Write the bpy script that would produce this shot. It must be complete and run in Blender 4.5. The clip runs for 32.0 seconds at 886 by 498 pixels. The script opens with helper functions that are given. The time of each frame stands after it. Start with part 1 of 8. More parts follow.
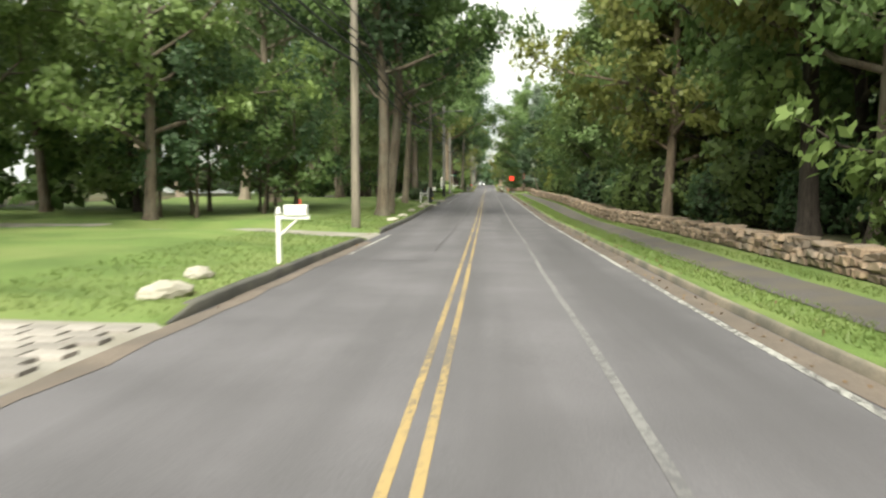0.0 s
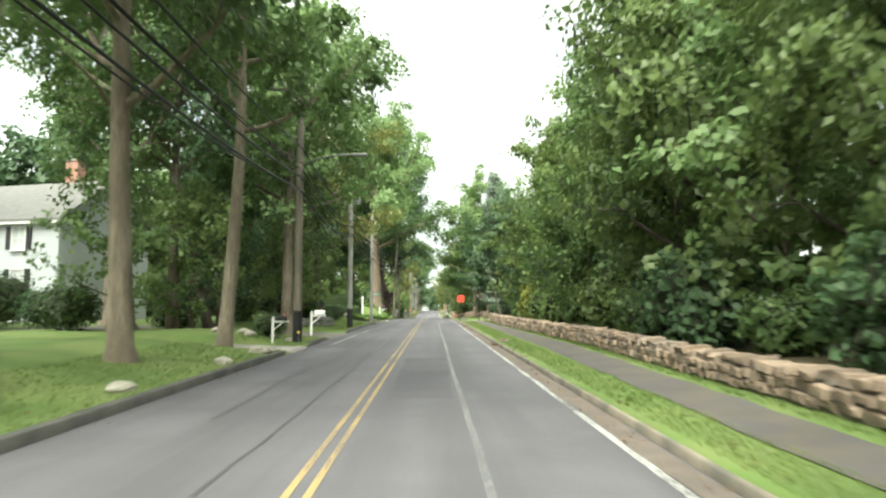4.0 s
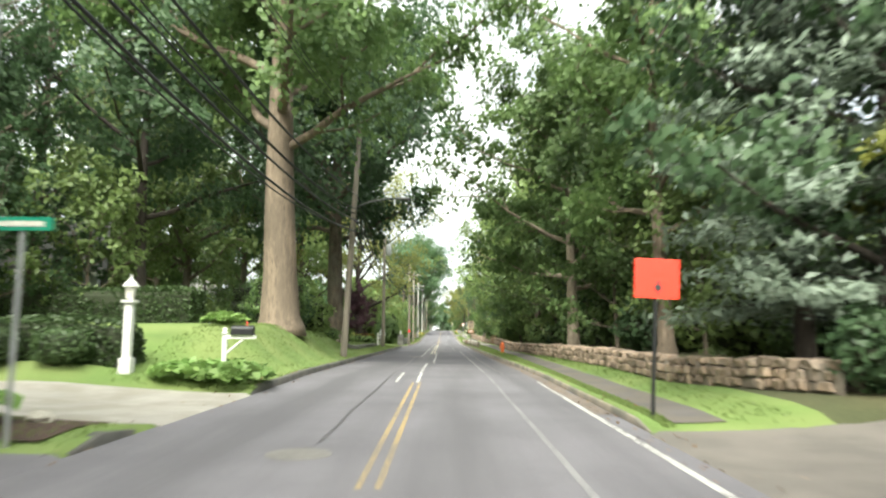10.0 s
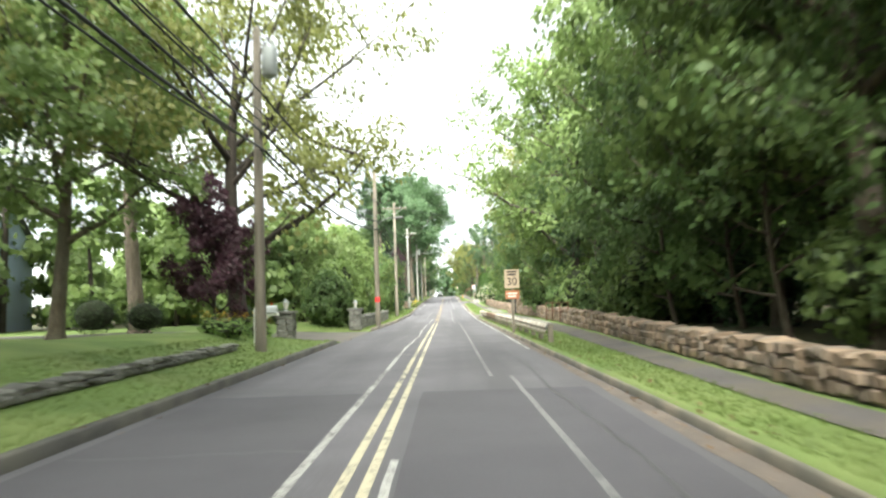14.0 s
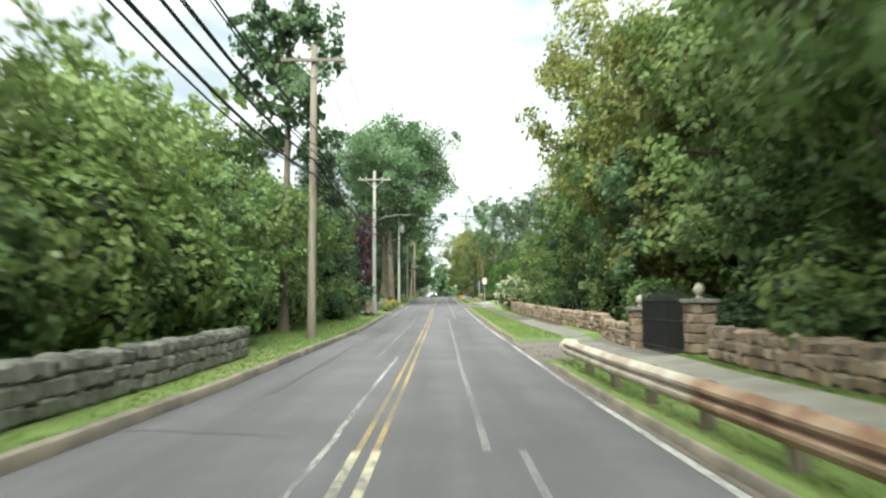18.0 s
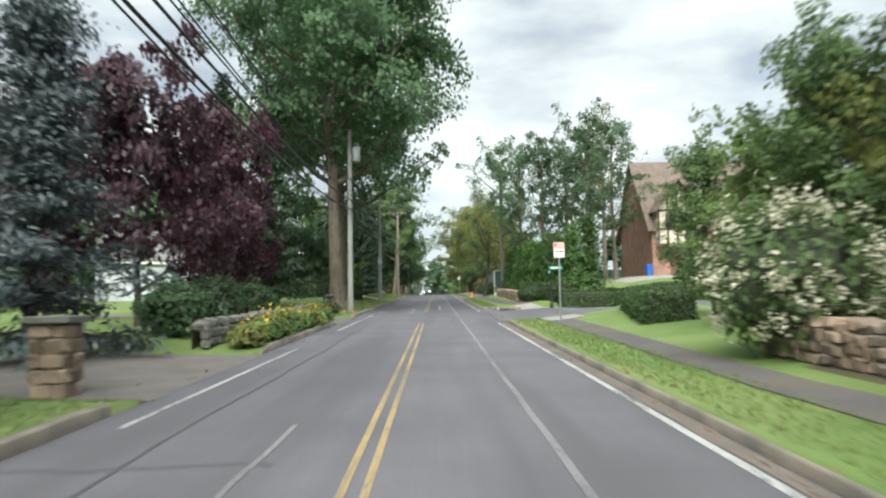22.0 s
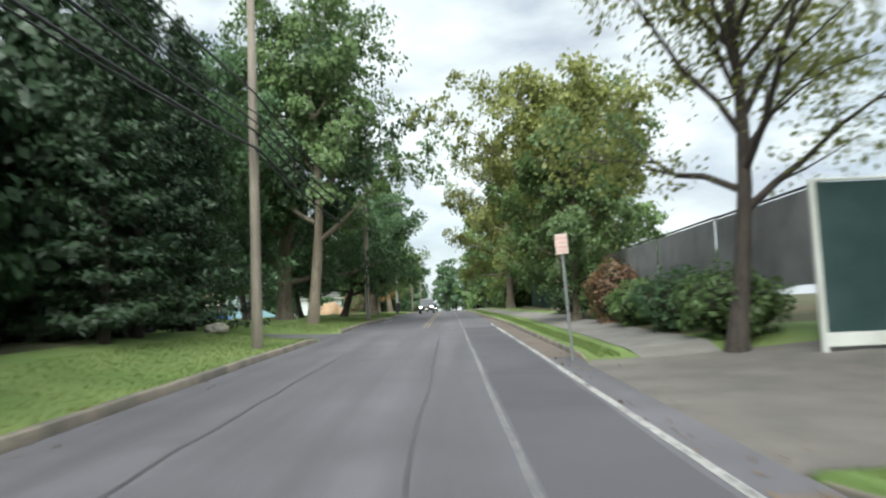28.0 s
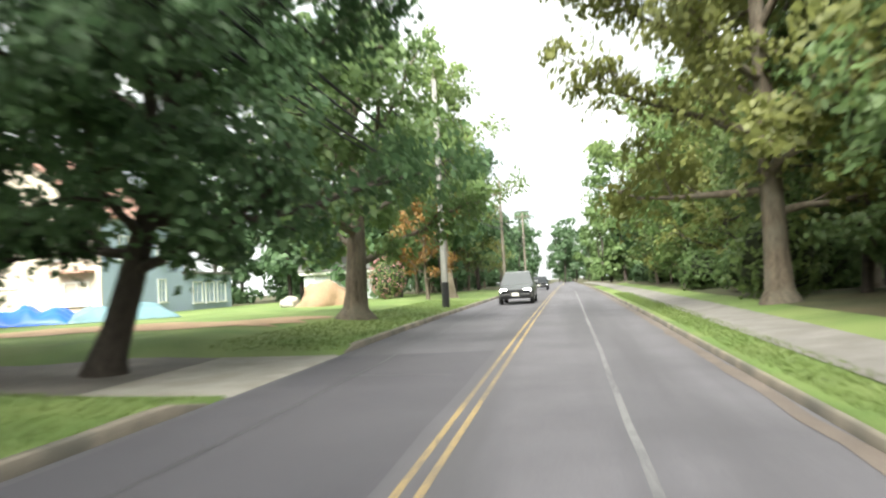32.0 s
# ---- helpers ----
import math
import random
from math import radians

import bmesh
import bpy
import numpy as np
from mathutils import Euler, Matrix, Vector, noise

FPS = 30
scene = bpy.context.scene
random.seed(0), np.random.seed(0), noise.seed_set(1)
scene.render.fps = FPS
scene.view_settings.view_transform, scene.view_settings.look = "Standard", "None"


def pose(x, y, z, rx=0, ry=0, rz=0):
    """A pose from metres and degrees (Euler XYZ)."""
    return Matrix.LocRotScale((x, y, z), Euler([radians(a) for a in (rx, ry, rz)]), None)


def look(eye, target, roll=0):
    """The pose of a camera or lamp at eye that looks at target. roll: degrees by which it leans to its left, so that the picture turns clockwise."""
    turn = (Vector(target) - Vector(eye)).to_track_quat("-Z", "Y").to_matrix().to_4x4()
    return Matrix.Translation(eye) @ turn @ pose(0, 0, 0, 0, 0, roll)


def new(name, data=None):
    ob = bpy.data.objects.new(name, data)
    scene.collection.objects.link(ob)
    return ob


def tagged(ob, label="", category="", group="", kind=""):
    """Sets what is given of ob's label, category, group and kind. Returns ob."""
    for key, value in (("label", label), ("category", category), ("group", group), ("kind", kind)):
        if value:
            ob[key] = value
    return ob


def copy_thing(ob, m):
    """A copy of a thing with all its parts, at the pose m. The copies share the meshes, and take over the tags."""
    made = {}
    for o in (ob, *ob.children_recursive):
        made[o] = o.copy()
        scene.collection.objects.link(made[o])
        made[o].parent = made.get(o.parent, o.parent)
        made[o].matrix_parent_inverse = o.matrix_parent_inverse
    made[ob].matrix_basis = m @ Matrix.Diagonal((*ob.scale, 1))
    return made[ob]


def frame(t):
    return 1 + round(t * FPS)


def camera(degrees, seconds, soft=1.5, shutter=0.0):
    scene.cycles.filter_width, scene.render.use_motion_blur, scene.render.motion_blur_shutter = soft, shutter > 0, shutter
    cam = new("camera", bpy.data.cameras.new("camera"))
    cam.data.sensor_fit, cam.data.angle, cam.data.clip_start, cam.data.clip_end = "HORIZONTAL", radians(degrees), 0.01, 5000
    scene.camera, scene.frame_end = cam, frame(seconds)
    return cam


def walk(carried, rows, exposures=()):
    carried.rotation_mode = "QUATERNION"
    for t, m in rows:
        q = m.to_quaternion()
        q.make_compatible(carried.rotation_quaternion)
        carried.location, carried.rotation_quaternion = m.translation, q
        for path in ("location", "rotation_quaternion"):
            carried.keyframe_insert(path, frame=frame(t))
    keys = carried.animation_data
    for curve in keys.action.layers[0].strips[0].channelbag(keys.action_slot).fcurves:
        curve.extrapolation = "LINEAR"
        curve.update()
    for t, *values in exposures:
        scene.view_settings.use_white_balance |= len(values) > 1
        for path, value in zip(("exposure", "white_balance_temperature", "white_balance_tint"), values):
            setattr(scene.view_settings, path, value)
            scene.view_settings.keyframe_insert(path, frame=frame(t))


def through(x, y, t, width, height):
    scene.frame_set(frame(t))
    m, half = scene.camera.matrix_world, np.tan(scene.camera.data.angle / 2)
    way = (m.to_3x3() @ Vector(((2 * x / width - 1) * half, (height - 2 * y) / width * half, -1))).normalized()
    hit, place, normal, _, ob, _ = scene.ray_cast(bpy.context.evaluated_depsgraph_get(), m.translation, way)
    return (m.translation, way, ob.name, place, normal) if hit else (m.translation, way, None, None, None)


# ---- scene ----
# ---- camera ----
cam = camera(64.1, 32.0, soft=2.2, shutter=0.5)

# seconds, eye (x, y, z), heading to the left, tilt up, lean
PATH = [
    (0, 0.437, 20.091, 1.444, 3.53, -4.73, 0.04),
    (0.5, 0.620, 22.695, 1.415, 1.43, -4.67, -1.83),
    (1, 0.821, 25.849, 1.363, 4.88, -3.32, -1.77),
    (1.5, 0.987, 29.678, 1.380, 3.42, -0.54, -1.92),
    (2, 1.150, 33.408, 1.361, 2.01, 1.91, -0.41),
    (2.5, 1.261, 37.257, 1.355, -1.01, 3.26, -1.67),
    (3, 1.296, 41.204, 1.323, -1.75, 4.03, -0.76),
    (3.5, 1.135, 45.532, 1.365, -0.92, 4.49, 0.01),
    (5.5, 1.068, 64.146, 1.551, -0.84, 8.34, -0.71),
    (6, 1.047, 68.603, 1.644, 0.50, 5.00, 0.48),
    (6.5, 1.036, 73.456, 1.756, 0.58, 3.48, -2.16),
    (7, 0.906, 78.453, 1.814, 0.26, 4.91, -1.96),
    (7.5, 0.898, 83.093, 1.938, 0.82, 4.71, -2.51),
    (8, 0.784, 87.932, 1.940, -0.24, 4.91, -2.87),
    (8.5, 0.709, 93.542, 1.985, -1.34, 5.46, -1.83),
    (9, 0.744, 98.805, 2.046, -1.48, 5.88, -0.54),
    (9.5, 0.678, 104.133, 2.111, -1.08, 6.33, -0.22),
    (10, 0.670, 108.949, 2.253, 0.04, 6.98, 0.36),
    (10.5, 0.712, 114.167, 2.411, 0.55, 6.92, 0.07),
    (11, 0.673, 119.083, 2.489, 0.39, 6.39, 0.16),
    (11.5, 0.813, 123.836, 2.557, 0.39, 6.39, -0.53),
    (12, 0.968, 128.545, 2.607, 0.03, 6.07, -1.54),
    (12.5, 1.106, 133.566, 2.625, 0.14, 5.52, -2.29),
    (13, 1.005, 139.202, 2.597, 0.43, 5.37, -2.85),
    (13.5, 0.807, 145.397, 2.592, 0.49, 5.24, -2.32),
    (14, 0.809, 151.226, 2.518, 0.16, 4.25, -1.93),
    (14.5, 1.113, 157.020, 2.462, 0.34, 2.75, -3.73),
    (16.5, 1.206, 176.072, 2.602, -1.61, 3.58, -0.96),
    (17, 1.060, 181.449, 2.606, -0.96, 3.98, -0.48),
    (17.5, 0.879, 186.575, 2.606, -0.58, 4.21, -0.48),
    (18, 0.778, 192.569, 2.560, -0.16, 4.34, -0.25),
    (18.5, 0.654, 198.148, 2.512, 0.11, 4.37, -0.29),
    (19, 0.569, 203.681, 2.472, 0.28, 4.53, -0.49),
    (19.5, 0.399, 208.920, 2.594, 0.03, 4.52, -1.08),
    (20, 0.428, 214.339, 2.512, 0.09, 4.66, 0.11),
    (20.5, 0.435, 220.331, 2.623, 0.14, 4.74, 0.22),
    (21, 0.498, 226.232, 2.733, -0.27, 4.55, -0.33),
    (21.5, 0.584, 231.891, 2.812, -0.68, 4.27, -0.88),
    (22, 0.632, 237.055, 2.919, -0.60, 4.18, -0.85),
    (22.5, 0.691, 242.894, 2.991, 0.19, 4.34, -0.58),
    (23, 0.788, 249.390, 3.190, 0.87, 4.68, -0.25),
    (23.5, 0.868, 255.588, 3.299, 1.19, 5.01, -0.02),
    (24, 0.948, 261.621, 3.384, 1.34, 5.33, 0.19),
    (24.5, 0.970, 267.316, 3.491, 1.35, 5.56, 0.26),
    (25, 1.022, 273.853, 3.618, 1.51, 5.58, 0.34),
    (25.5, 1.050, 279.903, 3.775, 1.76, 5.54, 0.35),
    (27.5, 1.264, 306.356, 4.305, -0.27, 5.14, -2.57),
    (28, 1.147, 312.370, 4.444, 0.28, 5.00, -2.49),
    (28.5, 0.965, 318.242, 4.603, 0.69, 4.78, -1.87),
    (29, 1.281, 322.859, 4.711, 1.46, 4.66, 0.24),
    (29.5, 1.238, 328.460, 4.806, 1.93, 4.24, -0.09),
    (30, 1.113, 334.425, 4.957, 2.75, 4.32, -0.39),
    (30.5, 1.143, 340.171, 5.120, 4.51, 4.39, -0.96),
    (31, 1.149, 345.958, 5.256, 6.70, 4.09, -1.45),
    (31.5, 1.121, 351.517, 5.352, 8.47, 3.65, -2.02),
    (32, 1.220, 357.796, 5.425, 9.87, 2.92, -3.20),
]


def aim(x, y, z, yaw, pitch, lean):
    a, b = radians(yaw), radians(pitch)
    return look((x, y, z), (x - math.sin(a) * math.cos(b), y + math.cos(a) * math.cos(b), z + math.sin(b)), lean)


EXPOSURES = [(0, 1.3, 6900, -2), (1.0, 1.52, 6900, -3), (2.0, 1.85, 6700, -5), (3.5, 1.85, 6600, -7), (5.5, 2.2, 6600, -5), (7, 2.1, 6600, -4), (9, 1.95, 6600, -3), (11, 2.05, 6500, -1), (13, 2.3, 6500, -3), (14, 2.25, 6500, -2), (18, 1.5, 6400, -7), (20, 1.45, 6400, -5), (22.5, 0.97, 6050, -1), (25, 1.0, 6000, -2), (28, 1.05, 6000, -1), (29, 1.15, 6050, -4), (30, 1.4, 6400, 0), (31, 1.8, 6500, 0), (32, 1.85, 6500, 1)]
walk(cam, [(t, aim(*row)) for t, *row in PATH], EXPOSURES)

# ---- world and sun ----
world = bpy.data.worlds.new("overcast_sky")
scene.world = world
world.use_nodes = True
wn, wl = world.node_tree.nodes, world.node_tree.links
wn.clear()
sky = wn.new("ShaderNodeTexSky")
sky.sky_type, sky.sun_disc = "NISHITA", False
sky.sun_elevation, sky.sun_rotation = radians(38), radians(200)
sky.air_density, sky.dust_density = 1.0, 2.5
coord = wn.new("ShaderNodeTexCoord")
squash = wn.new("ShaderNodeMapping")
squash.inputs["Scale"].default_value = (1.0, 1.0, 2.6)
cloud = wn.new("ShaderNodeTexNoise")
cloud.inputs["Scale"].default_value, cloud.inputs["Detail"].default_value, cloud.inputs["Roughness"].default_value = 2.3, 7.0, 0.56
cover = wn.new("ShaderNodeValToRGB")
cover.color_ramp.elements[0].position, cover.color_ramp.elements[0].color = 0.30, (0.55, 0.55, 0.55, 1)
cover.color_ramp.elements[1].position, cover.color_ramp.elements[1].color = 0.52, (0.97, 0.97, 0.97, 1)
shade = wn.new("ShaderNodeValToRGB")
shade.color_ramp.elements[0].position, shade.color_ramp.elements[0].color = 0.36, (0.60, 0.60, 0.66, 1)
shade.color_ramp.elements[1].position, shade.color_ramp.elements[1].color = 0.62, (1.0, 0.99, 0.98, 1)
cloud2 = wn.new("ShaderNodeTexNoise")
cloud2.inputs["Scale"].default_value, cloud2.inputs["Detail"].default_value = 4.5, 6.0
bright = wn.new("ShaderNodeVectorMath")
bright.operation = "SCALE"
bright.inputs["Scale"].default_value = 7.6
blend = wn.new("ShaderNodeMix")
blend.data_type = "RGBA"
backdrop = wn.new("ShaderNodeBackground")
backdrop.inputs["Strength"].default_value = 0.074
wout = wn.new("ShaderNodeOutputWorld")
wl.new(coord.outputs["Generated"], squash.inputs["Vector"])
wl.new(squash.outputs["Vector"], cloud.inputs["Vector"])
wl.new(squash.outputs["Vector"], cloud2.inputs["Vector"])
wl.new(cloud.outputs["Fac"], cover.inputs["Fac"])
wl.new(cloud2.outputs["Fac"], shade.inputs["Fac"])
wl.new(shade.outputs["Color"], bright.inputs[0])
wl.new(cover.outputs["Color"], blend.inputs["Factor"])
wl.new(sky.outputs["Color"], blend.inputs["A"])
wl.new(bright.outputs["Vector"], blend.inputs["B"])
wl.new(blend.outputs["Result"], backdrop.inputs["Color"])
wl.new(backdrop.outputs["Background"], wout.inputs["Surface"])

sun_data = bpy.data.lights.new("veiled_sun", "SUN")
sun_data.energy, sun_data.angle, sun_data.color = 3.9, radians(50), (1.0, 0.95, 0.88)
sun_lamp = new("veiled_sun", sun_data)
sun_lamp.matrix_world = look((0, 0, 80), (8, 62, 14))


# ---- materials ----
def nodes_of(name):
    m = bpy.data.materials.new(name)
    m.use_nodes = True
    return m, m.node_tree.nodes, m.node_tree.links, m.node_tree.nodes["Principled BSDF"]


def surface(name, colour, rough=0.8, metal=0.0, vary=0.25, scale=4.0, fine=60.0, bump=0.2, stain=None, stain_amount=0.5, stain_scale=1.2, random_tone=0.0, stretch=None, streak=None):
    """Grain and mottling on two scales, fine relief, stains of a second colour, and a tone that differs from piece to piece."""
    m, n, l, p = nodes_of(name)
    tc = n.new("ShaderNodeTexCoord")
    big, small = n.new("ShaderNodeTexNoise"), n.new("ShaderNodeTexNoise")
    big.inputs["Scale"].default_value, big.inputs["Detail"].default_value = scale, 5.0
    small.inputs["Scale"].default_value, small.inputs["Detail"].default_value = fine, 3.0
    along = tc.outputs["Object"]
    if stretch:
        grain = n.new("ShaderNodeMapping")
        grain.inputs["Scale"].default_value = stretch
        l.new(along, grain.inputs["Vector"])
        along = grain.outputs["Vector"]
    for t in (big, small):
        l.new(along, t.inputs["Vector"])
    add = n.new("ShaderNodeMath")
    add.operation = "MULTIPLY_ADD"
    add.inputs[1].default_value = 0.5
    l.new(small.outputs["Fac"], add.inputs[0])
    half = n.new("ShaderNodeMath")
    half.operation = "MULTIPLY"
    half.inputs[1].default_value = 0.5
    l.new(big.outputs["Fac"], half.inputs[0])
    l.new(half.outputs[0], add.inputs[2])
    ramp = n.new("ShaderNodeMapRange")
    ramp.inputs["From Min"].default_value, ramp.inputs["From Max"].default_value = 0.3, 0.7
    ramp.inputs["To Min"].default_value, ramp.inputs["To Max"].default_value = 1.0 - vary, 1.0 + vary
    l.new(add.outputs[0], ramp.inputs["Value"])
    scaled = n.new("ShaderNodeVectorMath")
    scaled.operation = "SCALE"
    scaled.inputs[0].default_value = colour
    l.new(ramp.outputs["Result"], scaled.inputs["Scale"])
    last = scaled.outputs["Vector"]
    if stain:
        s = n.new("ShaderNodeTexNoise")
        s.inputs["Scale"].default_value, s.inputs["Detail"].default_value = stain_scale, 6.0
        l.new(tc.outputs["Object"], s.inputs["Vector"])
        if streak:
            drawn = n.new("ShaderNodeMapping")
            drawn.inputs["Scale"].default_value = streak
            l.new(tc.outputs["Object"], drawn.inputs["Vector"])
            l.new(drawn.outputs["Vector"], s.inputs["Vector"])
        r = n.new("ShaderNodeMapRange")
        r.inputs["From Min"].default_value, r.inputs["From Max"].default_value = 0.42, 0.62
        r.inputs["To Max"].default_value = stain_amount
        l.new(s.outputs["Fac"], r.inputs["Value"])
        mix = n.new("ShaderNodeMix")
        mix.data_type = "RGBA"
        mix.inputs["B"].default_value = (*stain, 1)
        l.new(r.outputs["Result"], mix.inputs["Factor"])
        l.new(last, mix.inputs["A"])
        last = mix.outputs["Result"]
    if random_tone:
        info, geo = n.new("ShaderNodeObjectInfo"), n.new("ShaderNodeNewGeometry")
        both = n.new("ShaderNodeMath")
        both.operation = "ADD"
        l.new(info.outputs["Random"], both.inputs[0])
        l.new(geo.outputs["Random Per Island"], both.inputs[1])
        wrap = n.new("ShaderNodeMath")
        wrap.operation = "FRACT"
        l.new(both.outputs[0], wrap.inputs[0])
        tone = n.new("ShaderNodeMapRange")
        tone.inputs["To Min"].default_value, tone.inputs["To Max"].default_value = 1.0 - random_tone, 1.0 + random_tone
        l.new(wrap.outputs[0], tone.inputs["Value"])
        sc = n.new("ShaderNodeVectorMath")
        sc.operation = "SCALE"
        l.new(last, sc.inputs[0])
        l.new(tone.outputs["Result"], sc.inputs["Scale"])
        last = sc.outputs["Vector"]
    l.new(last, p.inputs["Base Color"])
    p.inputs["Roughness"].default_value, p.inputs["Metallic"].default_value = rough, metal
    if bump:
        b = n.new("ShaderNodeBump")
        b.inputs["Strength"].default_value, b.inputs["Distance"].default_value = bump, 0.02
        l.new(add.outputs[0], b.inputs["Height"])
        l.new(b.outputs["Normal"], p.inputs["Normal"])
    return m


def leafage(name, colour, second, through=0.35, clump=0.35):
    """Leaves: tone by leaf and by clump, and light that shines through."""
    m, n, l, p = nodes_of(name)
    geo, tc = n.new("ShaderNodeNewGeometry"), n.new("ShaderNodeTexCoord")
    noi = n.new("ShaderNodeTexNoise")
    noi.inputs["Scale"].default_value, noi.inputs["Detail"].default_value = clump, 3.0
    l.new(tc.outputs["Object"], noi.inputs["Vector"])
    mixf = n.new("ShaderNodeMath")
    mixf.operation = "MULTIPLY_ADD"
    mixf.inputs[1].default_value, mixf.inputs[2].default_value = 0.55, -0.05
    l.new(geo.outputs["Random Per Island"], mixf.inputs[0])
    addf = n.new("ShaderNodeMath")
    addf.operation = "MULTIPLY_ADD"
    addf.inputs[1].default_value = 0.6
    l.new(noi.outputs["Fac"], addf.inputs[0])
    l.new(mixf.outputs[0], addf.inputs[2])
    mix = n.new("ShaderNodeMix")
    mix.data_type = "RGBA"
    mix.inputs["A"].default_value, mix.inputs["B"].default_value = (*colour, 1), (*second, 1)
    l.new(addf.outputs[0], mix.inputs["Factor"])
    info = n.new("ShaderNodeObjectInfo")
    tone = n.new("ShaderNodeMapRange")
    tone.inputs["To Min"].default_value, tone.inputs["To Max"].default_value = 0.75, 1.25
    l.new(info.outputs["Random"], tone.inputs["Value"])
    sc = n.new("ShaderNodeVectorMath")
    sc.operation = "SCALE"
    l.new(mix.outputs["Result"], sc.inputs[0])
    l.new(tone.outputs["Result"], sc.inputs["Scale"])
    l.new(sc.outputs["Vector"], p.inputs["Base Color"])
    p.inputs["Roughness"].default_value = 0.5
    p.inputs["Specular IOR Level"].default_value = 0.45
    tr = n.new("ShaderNodeBsdfTranslucent")
    l.new(sc.outputs["Vector"], tr.inputs["Color"])
    ms = n.new("ShaderNodeMixShader")
    ms.inputs["Fac"].default_value = through
    l.new(p.outputs["BSDF"], ms.inputs[1])
    l.new(tr.outputs["BSDF"], ms.inputs[2])
    l.new(ms.outputs["Shader"], n["Material Output"].inputs["Surface"])
    return m


def worn_paint(name, colour, under, wear=0.5, scale=7.0):
    """Road paint rubbed off down to the asphalt in flakes."""
    m, n, l, p = nodes_of(name)
    tc, noi, fine = n.new("ShaderNodeTexCoord"), n.new("ShaderNodeTexNoise"), n.new("ShaderNodeTexNoise")
    noi.inputs["Scale"].default_value, noi.inputs["Detail"].default_value, noi.inputs["Roughness"].default_value = scale, 8.0, 0.75
    fine.inputs["Scale"].default_value = 0.35
    l.new(tc.outputs["Object"], noi.inputs["Vector"])
    l.new(tc.outputs["Object"], fine.inputs["Vector"])
    s = n.new("ShaderNodeMath")
    s.operation = "MULTIPLY_ADD"
    s.inputs[1].default_value = 0.5
    l.new(fine.outputs["Fac"], s.inputs[0])
    l.new(noi.outputs["Fac"], s.inputs[2])
    r = n.new("ShaderNodeMapRange")
    r.inputs["From Min"].default_value, r.inputs["From Max"].default_value = 0.95 - wear * 0.5, 1.05 - wear * 0.5
    l.new(s.outputs[0], r.inputs["Value"])
    mix = n.new("ShaderNodeMix")
    mix.data_type = "RGBA"
    mix.inputs["A"].default_value, mix.inputs["B"].default_value = (*colour, 1), (*under, 1)
    l.new(r.outputs["Result"], mix.inputs["Factor"])
    l.new(mix.outputs["Result"], p.inputs["Base Color"])
    p.inputs["Roughness"].default_value = 0.75
    return m


def glowing(name, colour, strength):
    m, n, l, p = nodes_of(name)
    p.inputs["Base Color"].default_value = (*colour, 1)
    p.inputs["Emission Color"].default_value, p.inputs["Emission Strength"].default_value = (*colour, 1), strength
    return m


ASPHALT = surface("asphalt", (0.122, 0.115, 0.13), 0.85, vary=0.34, scale=0.5, fine=60, bump=0.25, stain=(0.086, 0.081, 0.091), stain_amount=0.85, stain_scale=0.9, streak=(1.0, 0.05, 1.0))
ASPHALT_OLD = surface("old_asphalt", (0.15, 0.133, 0.122), 0.9, vary=0.25, scale=0.7, fine=50, bump=0.3, stain=(0.11, 0.10, 0.092), stain_amount=0.7)
PATH_ASPHALT = surface("path_asphalt", (0.095, 0.085, 0.085), 0.9, vary=0.3, scale=0.9, fine=40, bump=0.3, stain=(0.13, 0.11, 0.085), stain_amount=0.6)
SEALER = surface("crack_sealer", (0.070, 0.066, 0.074), 0.6, vary=0.3, scale=3, bump=0.1)
PALE_SEAM = worn_paint("pale_road_seam", (0.20, 0.195, 0.20), (0.115, 0.11, 0.12), 0.46, 14)
GUTTER = surface("gutter_grit", (0.152, 0.122, 0.105), 0.95, vary=0.35, scale=1.3, fine=35, bump=0.4, stain=(0.12, 0.1, 0.09), stain_amount=0.7)
CONCRETE = surface("concrete", (0.29, 0.27, 0.245), 0.9, vary=0.22, scale=1.5, fine=40, bump=0.3, stain=(0.2, 0.18, 0.15), stain_amount=0.6)
PAVE_GREY = surface("grey_pavement", (0.205, 0.19, 0.18), 0.9, vary=0.22, scale=1.5, fine=40, bump=0.3, stain=(0.15, 0.135, 0.12), stain_amount=0.6)
KERB = surface("kerb_concrete", (0.24, 0.205, 0.165), 0.9, vary=0.3, scale=1.7, fine=30, bump=0.4, stain=(0.11, 0.105, 0.09), stain_amount=0.8)
KERB_DARK = surface("weathered_kerb", (0.075, 0.073, 0.068), 0.9, vary=0.35, scale=1.7, fine=30, bump=0.4, stain=(0.14, 0.13, 0.11), stain_amount=0.6)
GRASS = surface("lawn", (0.116, 0.176, 0.044), 0.9, vary=0.4, scale=0.5, fine=70, bump=0.6, stain=(0.20, 0.24, 0.08), stain_amount=0.65, stain_scale=0.4)
FOREST_FLOOR = surface("forest_floor", (0.055, 0.06, 0.025), 0.95, vary=0.4, scale=0.6, fine=20, bump=0.6, stain=(0.09, 0.065, 0.035), stain_amount=0.7, stain_scale=0.3)
BLADES = leafage("grass_blades", (0.120, 0.180, 0.046), (0.188, 0.234, 0.082), 0.4, 0.4)
MULCH = surface("mulch", (0.055, 0.032, 0.024), 0.95, vary=0.5, scale=5, fine=40, bump=0.7)
YELLOW = worn_paint("yellow_road_paint", (0.37, 0.265, 0.12), (0.15, 0.125, 0.10), 0.48, 18)
YELLOW_FADED = worn_paint("faded_yellow_paint", (0.50, 0.45, 0.33), (0.15, 0.145, 0.14), 0.40)
